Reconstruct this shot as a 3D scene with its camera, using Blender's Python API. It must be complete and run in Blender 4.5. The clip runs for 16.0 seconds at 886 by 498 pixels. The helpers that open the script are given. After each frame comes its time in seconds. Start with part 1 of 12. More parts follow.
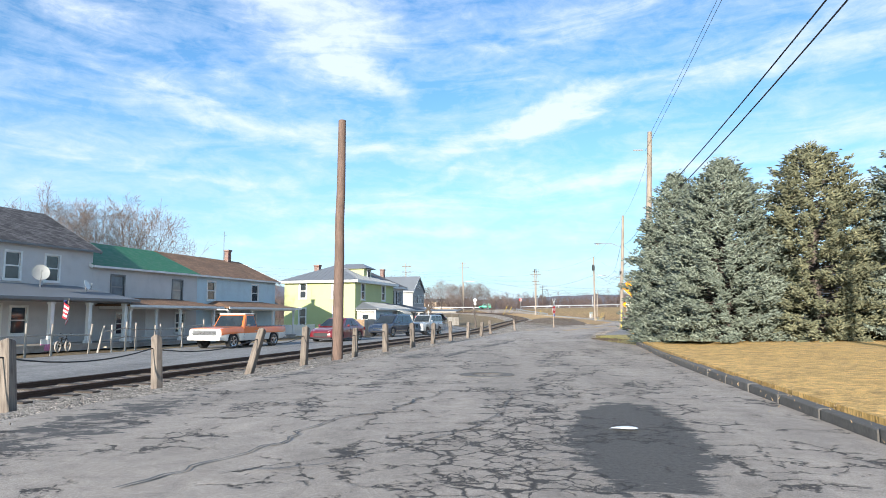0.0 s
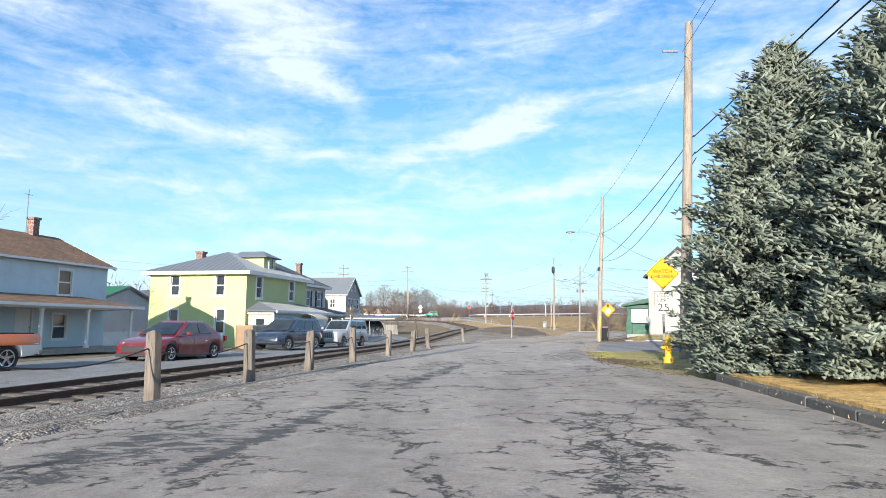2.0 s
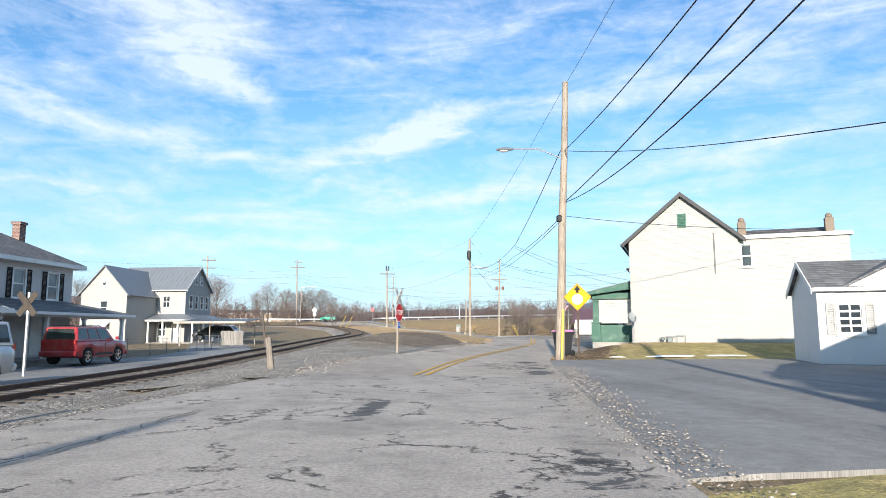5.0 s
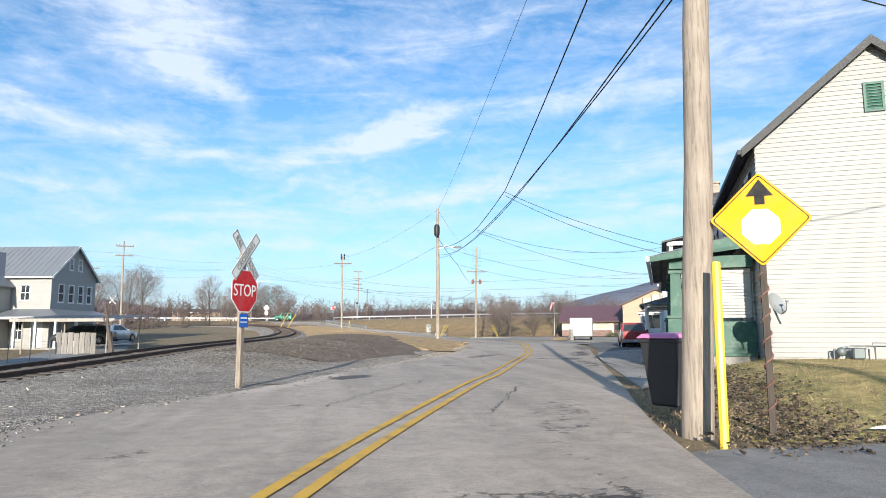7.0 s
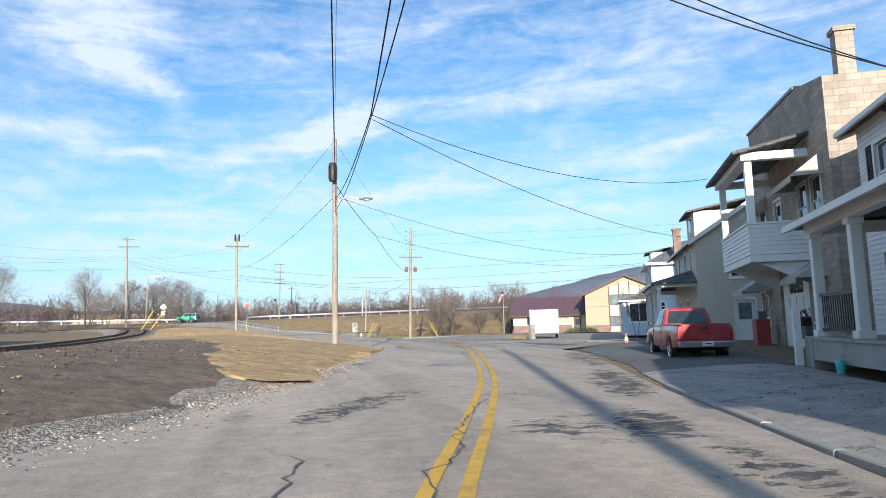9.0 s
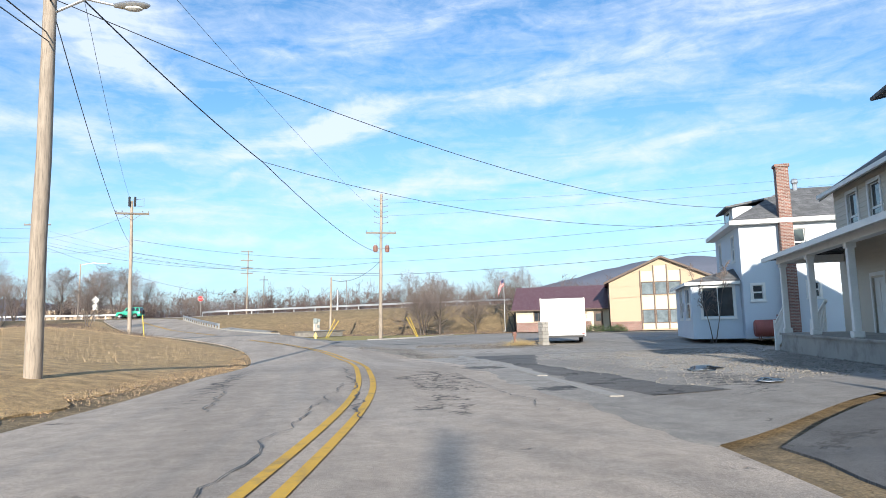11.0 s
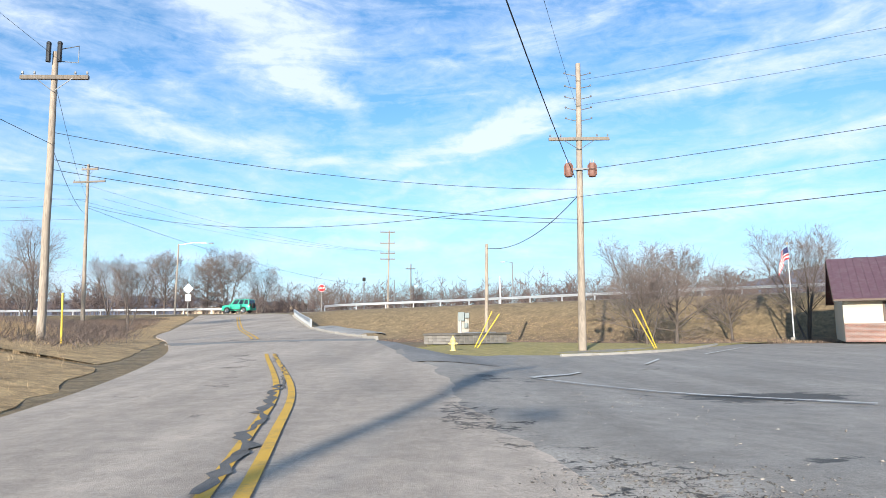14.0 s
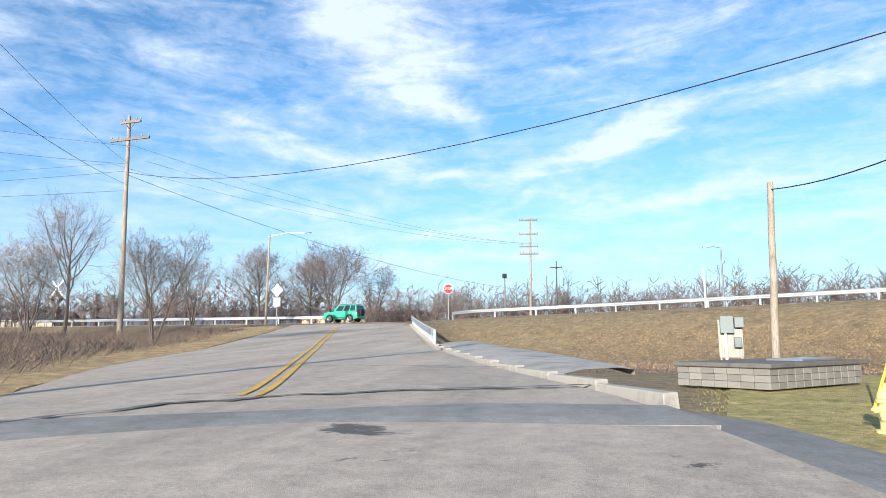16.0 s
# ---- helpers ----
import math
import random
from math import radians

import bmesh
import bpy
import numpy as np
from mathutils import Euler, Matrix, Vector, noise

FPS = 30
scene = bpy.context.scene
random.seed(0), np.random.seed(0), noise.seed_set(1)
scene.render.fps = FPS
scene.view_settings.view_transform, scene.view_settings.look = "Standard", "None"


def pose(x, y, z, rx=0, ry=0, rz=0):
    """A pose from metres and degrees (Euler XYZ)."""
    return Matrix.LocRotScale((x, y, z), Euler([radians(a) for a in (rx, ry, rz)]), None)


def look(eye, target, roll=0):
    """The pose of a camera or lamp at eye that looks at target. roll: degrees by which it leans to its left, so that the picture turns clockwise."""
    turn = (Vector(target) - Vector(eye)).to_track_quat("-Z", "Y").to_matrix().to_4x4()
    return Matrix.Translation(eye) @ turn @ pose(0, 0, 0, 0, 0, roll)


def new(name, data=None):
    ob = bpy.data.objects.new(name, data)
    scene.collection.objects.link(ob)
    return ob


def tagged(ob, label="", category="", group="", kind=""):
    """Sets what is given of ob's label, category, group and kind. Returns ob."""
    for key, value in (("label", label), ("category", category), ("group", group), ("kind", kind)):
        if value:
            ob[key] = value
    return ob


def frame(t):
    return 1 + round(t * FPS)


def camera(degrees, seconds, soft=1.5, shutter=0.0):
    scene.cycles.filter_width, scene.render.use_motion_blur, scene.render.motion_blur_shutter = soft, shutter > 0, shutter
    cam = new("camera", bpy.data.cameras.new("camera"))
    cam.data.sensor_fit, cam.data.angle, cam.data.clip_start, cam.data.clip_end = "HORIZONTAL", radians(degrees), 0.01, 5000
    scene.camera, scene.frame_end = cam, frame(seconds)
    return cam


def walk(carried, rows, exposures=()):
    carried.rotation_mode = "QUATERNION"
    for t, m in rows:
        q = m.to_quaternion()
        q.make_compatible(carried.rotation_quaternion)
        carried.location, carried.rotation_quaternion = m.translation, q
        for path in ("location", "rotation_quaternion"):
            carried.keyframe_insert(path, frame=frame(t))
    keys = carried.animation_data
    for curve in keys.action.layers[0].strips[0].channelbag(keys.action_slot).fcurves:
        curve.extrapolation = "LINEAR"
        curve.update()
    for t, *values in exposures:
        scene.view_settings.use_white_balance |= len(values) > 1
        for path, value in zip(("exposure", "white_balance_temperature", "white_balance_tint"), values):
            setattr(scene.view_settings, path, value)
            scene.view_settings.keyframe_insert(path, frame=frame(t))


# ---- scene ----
cam = camera(68.0, 16.0, 0.9)
PATH = [
    (0, (1.211, 3.891, 1.302), (1.066, 5.875, 1.506), -0.1),
    (0.5, (1.243, 7.721, 1.207), (1.131, 9.706, 1.423), -0.1),
    (1, (1.302, 11.62, 1.173), (1.225, 13.606, 1.395), 0.1),
    (1.5, (1.466, 15.604, 1.19), (1.427, 17.591, 1.416), 0.2),
    (2, (1.69, 19.673, 1.138), (1.699, 21.659, 1.369), 0.5),
    (2.5, (2.126, 23.778, 1.113), (2.185, 25.763, 1.351), 0.5),
    (3, (2.707, 28.024, 1.074), (2.815, 30.006, 1.318), 0.6),
    (3.5, (3.44, 32.337, 1.073), (3.597, 34.315, 1.319), 0.4),
    (4, (4.269, 36.753, 1.106), (4.471, 38.728, 1.348), 0.1),
    (4.2, (4.605, 38.5, 1.12), (4.821, 40.474, 1.363), -0.0),
    (6.3, (8.64, 58.258, 1.209), (8.951, 60.219, 1.456), -0.1),
    (6.5, (9.062, 60.036, 1.24), (9.375, 61.997, 1.485), -0.1),
    (7, (10.036, 64.711, 1.196), (10.374, 66.667, 1.443), -0.2),
    (7.5, (11.191, 69.581, 1.138), (11.564, 71.531, 1.379), -0.5),
    (8, (12.511, 74.482, 1.17), (12.924, 76.423, 1.416), -0.8),
    (8.5, (13.936, 79.219, 1.162), (14.398, 81.149, 1.404), -1.2),
    (9, (15.733, 84.278, 1.176), (16.24, 86.198, 1.416), -1.4),
    (9.2, (16.512, 86.311, 1.178), (17.034, 88.227, 1.415), -1.6),
    (11.3, (24.663, 107.975, 1.366), (25.14, 109.905, 1.59), -1.4),
    (11.5, (25.238, 110.187, 1.36), (25.691, 112.122, 1.583), -1.3),
    (12, (26.383, 115.675, 1.378), (26.763, 117.626, 1.599), -1.1),
    (12.5, (27.295, 121.435, 1.39), (27.583, 123.402, 1.609), -1.0),
    (13, (27.776, 127.256, 1.21), (27.965, 129.234, 1.437), -1.0),
    (13.5, (27.792, 133.288, 1.008), (27.884, 135.271, 1.249), -0.7),
    (14, (27.267, 139.355, 1.183), (27.265, 141.341, 1.426), -0.7),
    (14.5, (26.577, 145.324, 1.224), (26.472, 147.305, 1.476), -0.7),
    (15, (25.591, 151.176, 1.357), (25.384, 153.149, 1.615), -0.6),
    (15.5, (24.245, 156.641, 1.375), (23.954, 158.601, 1.649), -0.5),
    (16, (22.726, 162.214, 1.573), (22.356, 164.16, 1.853), -0.5),
]
walk(cam, [(t, look(*p)) for t, *p in PATH], [(0, 1.15), (4.2, 1.13), (6.6, 0.98), (9.0, 1.0), (11.5, 1.08), (16, 1.14)])

# ---- world, sun, exposure ----
SUN_WAY = Vector((0.26, 0.966, -0.275)).normalized()      # the way that sunlight travels


def node(tree, kind, **values):
    n = tree.nodes.new(kind)
    for key, value in values.items():
        n.inputs[key].default_value = value
    return n


def math_node(tree, operation, a, b=None):
    n = tree.nodes.new("ShaderNodeMath")
    n.operation = operation
    for k, value in enumerate((a, b)):
        if value is None:
            continue
        if isinstance(value, (int, float)):
            n.inputs[k].default_value = value
        else:
            tree.links.new(value, n.inputs[k])
    return n.outputs[0]


def blend(tree, factor, a, b, kind="MIX"):
    """A mix of two colours, each a socket or a tuple."""
    n = tree.nodes.new("ShaderNodeMix")
    n.data_type, n.blend_type = "RGBA", kind
    for k, value in ((0, factor), (6, a), (7, b)):
        if isinstance(value, (int, float)):
            n.inputs[k].default_value = value
        elif isinstance(value, (tuple, list)):
            n.inputs[k].default_value = (*value[:3], 1)
        else:
            tree.links.new(value, n.inputs[k])
    return n.outputs[2]


def ramp(tree, source, stops):
    n = tree.nodes.new("ShaderNodeValToRGB")
    els = n.color_ramp.elements
    while len(els) < len(stops):
        els.new(0.5)
    for el, (at, c) in zip(els, stops):
        el.position = at
        el.color = (c, c, c, 1) if isinstance(c, (int, float)) else (*c, 1)
    tree.links.new(source, n.inputs[0])
    return n.outputs[0]


SKY_TINT, SKY_HAZE, SKY_CLOUD = (0.85, 1.34, 1.72), (4.45, 5.5, 7.15), (6.75, 7.6, 9.1)
# fair-weather cirrus: bearing, height, half length and half width in degrees, tilt, weight
CLOUDS = ((-17, 26, 13, 5.6, -20, 0.9), (-10, 19.5, 7, 2.2, -38, 0.6), (-22, 16.2, 11, 1.6, -4, 0.7), (-9.5, 14.6, 6.5, 1.1, 0, 0.55),
          (3, 16.5, 12, 1.7, 17, 0.75), (19, 19.5, 14, 2.0, 5, 0.5), (10, 11.5, 16, 1.4, 3, 0.45), (34, 14.5, 12, 2.2, 10, 0.5),
          (8, 24.5, 14, 2.6, 12, 0.28), (38, 24, 14, 4.0, 8, 0.4), (-2, 12.3, 12, 0.9, 4, 0.45), (22, 9.2, 16, 0.9, 2, 0.4), (-26, 11.6, 12, 0.9, -2, 0.4), (-6, 7.2, 22, 0.9, 1, 0.35), (30, 11.4, 10, 0.8, 6, 0.4), (-34, 22, 9, 1.6, -14, 0.4), (-12, 9.5, 14, 1.0, 2, 0.35),
          (-4, 33, 22, 5, 10, 0.5), (30, 36, 20, 6, -15, 0.5), (-45, 34, 18, 6, 20, 0.5), (-60, 20, 22, 4, 5, 0.45), (70, 20, 24, 4, -6, 0.45))


def build_world():
    world = bpy.data.worlds.new("sky")
    scene.world = world
    world.use_nodes = True
    t = world.node_tree
    t.nodes.clear()
    sky = t.nodes.new("ShaderNodeTexSky")
    sky.sky_type = "NISHITA"
    sky.sun_disc = False
    sky.sun_elevation = math.asin(-SUN_WAY.z)
    sky.sun_rotation = math.atan2(-SUN_WAY.x, -SUN_WAY.y)
    sky.air_density, sky.dust_density, sky.ozone_density = 1.0, 0.6, 1.4
    at = t.nodes.new("ShaderNodeTexCoord")
    split = t.nodes.new("ShaderNodeSeparateXYZ")
    t.links.new(at.outputs["Generated"], split.inputs[0])
    # bearing and height of each part of the sky, in tens of degrees
    bearing = math_node(t, "MULTIPLY", math_node(t, "ARCTAN2", split.outputs[0], split.outputs[1]), 5.7296)
    height = math_node(t, "MULTIPLY", math_node(t, "ARCSINE", split.outputs[2]), 5.7296)
    dome = t.nodes.new("ShaderNodeCombineXYZ")
    t.links.new(bearing, dome.inputs[0])
    t.links.new(height, dome.inputs[1])

    def fleece(scale, stretch, turn, where, detail, rough, bend):
        m = t.nodes.new("ShaderNodeMapping")
        m.inputs["Location"].default_value = where
        m.inputs["Rotation"].default_value = (0, 0, radians(turn))
        m.inputs["Scale"].default_value = stretch
        t.links.new(dome.outputs[0], m.inputs[0])
        n = node(t, "ShaderNodeTexNoise", Scale=scale, Detail=detail, Roughness=rough, Distortion=bend)
        t.links.new(m.outputs[0], n.inputs["Vector"])
        return n
    # the dome is bent before the clouds are laid on it, so that their edges fray
    fray = fleece(1.1, (1, 2.0, 1), -10, (3, 1, 0), 7, 0.6, 0.5)
    push = t.nodes.new("ShaderNodeVectorMath")
    push.operation = "MULTIPLY_ADD"
    push.inputs[1].default_value = (1.1, 0.55, 0)
    push.inputs[2].default_value = (-0.55, -0.275, 0)
    t.links.new(fray.outputs["Color"], push.inputs[0])
    bent = t.nodes.new("ShaderNodeVectorMath")
    bent.operation = "ADD"
    t.links.new(dome.outputs[0], bent.inputs[0])
    t.links.new(push.outputs[0], bent.inputs[1])
    cloud = None
    for x, y, rx, ry, turn, much in CLOUDS:
        m = t.nodes.new("ShaderNodeMapping")
        m.vector_type = "TEXTURE"
        m.inputs["Location"].default_value = (x / 10, y / 10, 0)
        m.inputs["Rotation"].default_value = (0, 0, radians(turn))
        m.inputs["Scale"].default_value = (rx / 10, ry / 10, 1)
        t.links.new(bent.outputs[0], m.inputs[0])
        far = t.nodes.new("ShaderNodeVectorMath")
        far.operation = "LENGTH"
        t.links.new(m.outputs[0], far.inputs[0])
        fade = ramp(t, far.outputs["Value"], [(0.0, much), (0.35, much * 0.8), (1.0, 0.0)])
        cloud = fade if cloud is None else math_node(t, "ADD", cloud, fade)
    streak = fleece(1.5, (0.55, 2.6, 1), -12, (0.4, 5.2, 0), 8, 0.62, 0.7).outputs[0]
    fleck = fleece(4.2, (1.0, 2.0, 1), 18, (2.0, 0.3, 0), 7, 0.66, 0.5).outputs[0]
    thick = math_node(t, "ADD", math_node(t, "MULTIPLY", math_node(t, "SUBTRACT", streak, 0.5), 1.9), math_node(t, "MULTIPLY", math_node(t, "SUBTRACT", fleck, 0.5), 0.9))
    thick = math_node(t, "ADD", math_node(t, "ADD", thick, 0.245), cloud)
    cover = ramp(t, thick, [(0.05, 0.0), (0.45, 0.30), (0.95, 0.86)])
    haze = ramp(t, split.outputs[2], [(0.0, 0.74), (0.09, 0.46), (0.20, 0.18), (0.34, 0.0)])
    blue = blend(t, 1.0, sky.outputs[0], SKY_TINT, "MULTIPLY")
    mixed = blend(t, cover, blend(t, haze, blue, SKY_HAZE), SKY_CLOUD)
    back = node(t, "ShaderNodeBackground", Strength=0.064)
    t.links.new(mixed, back.inputs[0])
    out = t.nodes.new("ShaderNodeOutputWorld")
    t.links.new(back.outputs[0], out.inputs[0])


build_world()
sun = new("sun", bpy.data.lights.new("sun", "SUN"))
sun.data.energy, sun.data.angle, sun.data.color = 3.9, radians(0.6), (1.0, 0.93, 0.82)
sun.matrix_world = look(-SUN_WAY * 100, (0, 0, 0))

# ---- tools ----
class Geo:
    """A mesh in the making."""

    def __init__(self):
        self.v, self.f = [], []

    def add(self, verts, faces):
        n = len(self.v)
        self.v += [tuple(p) for p in verts]
        self.f += [tuple(i + n for i in face) for face in faces]
        return self

    def box(self, x0, y0, z0, x1, y1, z1, m=None):
        p = [(x, y, z) for x in (x0, x1) for y in (y0, y1) for z in (z0, z1)]
        if m is not None:
            p = [m @ Vector(q) for q in p]
        return self.add(p, [(0, 1, 3, 2), (4, 6, 7, 5), (0, 4, 5, 1), (2, 3, 7, 6), (0, 2, 6, 4), (1, 5, 7, 3)])

    def hexa(self, low, high):
        """Two quads of four points each, joined."""
        return self.add(list(low) + list(high), [(3, 2, 1, 0), (4, 5, 6, 7), (0, 1, 5, 4), (1, 2, 6, 5), (2, 3, 7, 6), (3, 0, 4, 7)])

    def prism(self, poly, a, b, axis="y"):
        """A polygon in the plane across the axis, drawn out from a to b."""
        def at(p, c):
            return {"x": (c, p[0], p[1]), "y": (p[0], c, p[1]), "z": (p[0], p[1], c)}[axis]
        n = len(poly)
        self.add([at(p, a) for p in poly] + [at(p, b) for p in poly],
                 [tuple(range(n))[::-1], tuple(range(n, 2 * n))] + [(i, (i + 1) % n, n + (i + 1) % n, n + i) for i in range(n)])
        return self

    def tube(self, points, radii, n=8, caps=True):
        pts = [Vector(p) for p in points]
        if isinstance(radii, (int, float)):
            radii = [radii] * len(pts)
        rings, side = [], None
        for i, p in enumerate(pts):
            way = (pts[min(i + 1, len(pts) - 1)] - pts[max(i - 1, 0)]).normalized()
            if side is None:
                side = way.orthogonal().normalized()
            side = (side - way * side.dot(way)).normalized()
            up = way.cross(side)
            rings.append([p + (side * math.cos(2 * math.pi * k / n) + up * math.sin(2 * math.pi * k / n)) * radii[i] for k in range(n)])
        faces = [(i * n + k, i * n + (k + 1) % n, (i + 1) * n + (k + 1) % n, (i + 1) * n + k) for i in range(len(pts) - 1) for k in range(n)]
        if caps:
            faces += [tuple(range(n))[::-1], tuple((len(pts) - 1) * n + k for k in range(n))]
        return self.add([q for ring in rings for q in ring], faces)

    def slab(self, quad, thick):
        """A flat piece through three or more points in order, thickened downwards along its normal."""
        q = [Vector(p) for p in quad]
        n = (q[1] - q[0]).cross(q[2] - q[0]).normalized()
        if n.z < 0:
            n = -n
            q.reverse()
        k = len(q)
        low = [p - n * thick for p in q]
        return self.add(low + q, [tuple(range(k))[::-1], tuple(range(k, 2 * k))] + [(i, (i + 1) % k, k + (i + 1) % k, k + i) for i in range(k)])

    def loft(self, rings, close=True, caps=True):
        n = len(rings[0])
        faces = []
        for i in range(len(rings) - 1):
            for k in range(n if close else n - 1):
                faces.append((i * n + k, i * n + (k + 1) % n, (i + 1) * n + (k + 1) % n, (i + 1) * n + k))
        if caps and close:
            faces += [tuple(range(n))[::-1], tuple((len(rings) - 1) * n + k for k in range(n))]
        return self.add([p for r in rings for p in r], faces)

    def ball(self, c, r, n=10, m=6):
        rx, ry, rz = r if isinstance(r, (tuple, list)) else (r, r, r)
        rings = []
        for i in range(m + 1):
            a = math.pi * i / m
            rings.append([(c[0] + rx * max(math.sin(a), 0.01) * math.cos(2 * math.pi * k / n), c[1] + ry * max(math.sin(a), 0.01) * math.sin(2 * math.pi * k / n), c[2] - rz * math.cos(a)) for k in range(n)])
        return self.loft(rings)

    def moved(self, m):
        self.v = [tuple(m @ Vector(p)) for p in self.v]
        return self

    def mesh(self, name, smooth=False, bevel=0.0):
        me = bpy.data.meshes.new(name)
        me.from_pydata(self.v, [], self.f)
        if bevel > 0:
            bm = bmesh.new()
            bm.from_mesh(me)
            bmesh.ops.recalc_face_normals(bm, faces=bm.faces)
            bmesh.ops.bevel(bm, geom=[e for e in bm.edges if len(e.link_faces) == 2 and e.calc_face_angle(0) > 0.5], offset=bevel, segments=1, affect="EDGES")
            bm.to_mesh(me)
            bm.free()
        if smooth:
            me.polygons.foreach_set("use_smooth", [True] * len(me.polygons))
            me.set_sharp_from_angle(angle=radians(40))
        me.validate()
        return me


def part(name, geo, material, parent=None, label="", smooth=False, bevel=0.0, m=None):
    ob = new(name, geo.mesh(name, smooth, bevel) if isinstance(geo, Geo) else geo)
    if not ob.data.materials:
        ob.data.materials.append(material)
    ob.parent = parent
    if m is not None:
        ob.matrix_basis = m
    if label:
        tagged(ob, label)
    return ob


def thing(name, label, category, group="", kind="", m=None):
    ob = new(name)
    ob.empty_display_size = 0.1
    if m is not None:
        ob.matrix_basis = m
    return tagged(ob, label, category, group, kind)


def solid(name, geo, material, label, category, group="", kind="", smooth=False, bevel=0.0, m=None):
    return tagged(part(name, geo, material, None, "", smooth, bevel, m), label, category, group, kind)


def resample(pts, step):
    """A smooth line through the points, cut to even steps."""
    p = [Vector(q) for q in pts]
    dense = []
    for i in range(len(p) - 1):
        a, b, c, d = p[max(i - 1, 0)], p[i], p[i + 1], p[min(i + 2, len(p) - 1)]
        for k in range(12):
            s = k / 12
            dense.append(0.5 * (2 * b + (c - a) * s + (2 * a - 5 * b + 4 * c - d) * s * s + (3 * b - a - 3 * c + d) * s ** 3))
    dense.append(p[-1])
    run = [0.0]
    for a, b in zip(dense, dense[1:]):
        run.append(run[-1] + (b - a).length)
    n = max(2, round(run[-1] / step) + 1)
    out, j = [], 0
    for i in range(n):
        s = run[-1] * i / (n - 1)
        while j < len(run) - 2 and run[j + 1] < s:
            j += 1
        f = (s - run[j]) / max(run[j + 1] - run[j], 1e-9)
        out.append(dense[j].lerp(dense[j + 1], min(max(f, 0), 1)))
    return out


def between(table, y):
    if y <= table[0][0]:
        return table[0][1]
    for (a, p), (b, q) in zip(table, table[1:]):
        if y <= b:
            s = (y - a) / (b - a)
            return p + (q - p) * s
    return table[-1][1]


def ease(a, b, x):
    s = min(max((x - a) / (b - a), 0.0), 1.0)
    return s * s * (3 - 2 * s)

# ---- materials ----
def start_material(name, rough=0.8, metal=0.0):
    m = bpy.data.materials.new(name)
    m.use_nodes = True
    t = m.node_tree
    b = t.nodes["Principled BSDF"]
    b.inputs["Roughness"].default_value = rough
    b.inputs["Metallic"].default_value = metal
    return m, t, b


def place(t, scale=(1, 1, 1), world=True, turn=0.0):
    if world:
        src = t.nodes.new("ShaderNodeNewGeometry").outputs["Position"]
    else:
        src = t.nodes.new("ShaderNodeTexCoord").outputs["Object"]
    m = t.nodes.new("ShaderNodeMapping")
    m.inputs["Scale"].default_value = scale
    m.inputs["Rotation"].default_value = (0, 0, radians(turn))
    t.links.new(src, m.inputs[0])
    return m.outputs[0]


def noise_of(t, at, scale, detail=4, rough=0.6, bend=0.0):
    n = node(t, "ShaderNodeTexNoise", Scale=scale, Detail=detail, Roughness=rough, Distortion=bend)
    t.links.new(at, n.inputs["Vector"])
    return n.outputs[0]


def bump_of(t, b, height, strength, distance=0.02):
    n = node(t, "ShaderNodeBump", Strength=strength, Distance=distance)
    t.links.new(height, n.inputs["Height"])
    t.links.new(n.outputs[0], b.inputs["Normal"])
    return n


def surface(name, base, rough=0.8, vary=0.25, scale=0.8, grain=30.0, bump=0.3, metal=0.0, dirt=None, each=0.0, world=False, stretch=(1, 1, 1)):
    """Colour with broad and fine unevenness, stains (colour, amount, scale), relief, and a shift of its own for each object."""
    m, t, b = start_material(name, rough, metal)
    at = place(t, stretch, world)
    broad, fine = noise_of(t, at, scale), noise_of(t, at, grain, 3)
    dark, light = [c * (1 - vary) for c in base], [min(c * (1 + vary), 1) for c in base]
    col = ramp(t, broad, [(0.3, tuple(dark)), (0.7, tuple(light))])
    col = blend(t, 0.5, col, ramp(t, fine, [(0.3, tuple(dark)), (0.7, tuple(light))]))
    if dirt:
        c, amount, s = dirt
        mask = ramp(t, noise_of(t, at, s, 6, 0.7), [(0.5, 0.0), (0.75, amount)])
        col = blend(t, mask, col, c)
    if each:
        info = t.nodes.new("ShaderNodeObjectInfo")
        g = ramp(t, info.outputs["Random"], [(0, 1 - each), (1, 1.0)])
        col = blend(t, 1.0, col, g, "MULTIPLY")
    t.links.new(col, b.inputs["Base Color"])
    r = ramp(t, fine, [(0.2, max(rough - 0.12, 0.03)), (0.8, min(rough + 0.12, 1.0))])
    t.links.new(r, b.inputs["Roughness"])
    if bump:
        bump_of(t, b, fine, bump, 0.01)
    return m


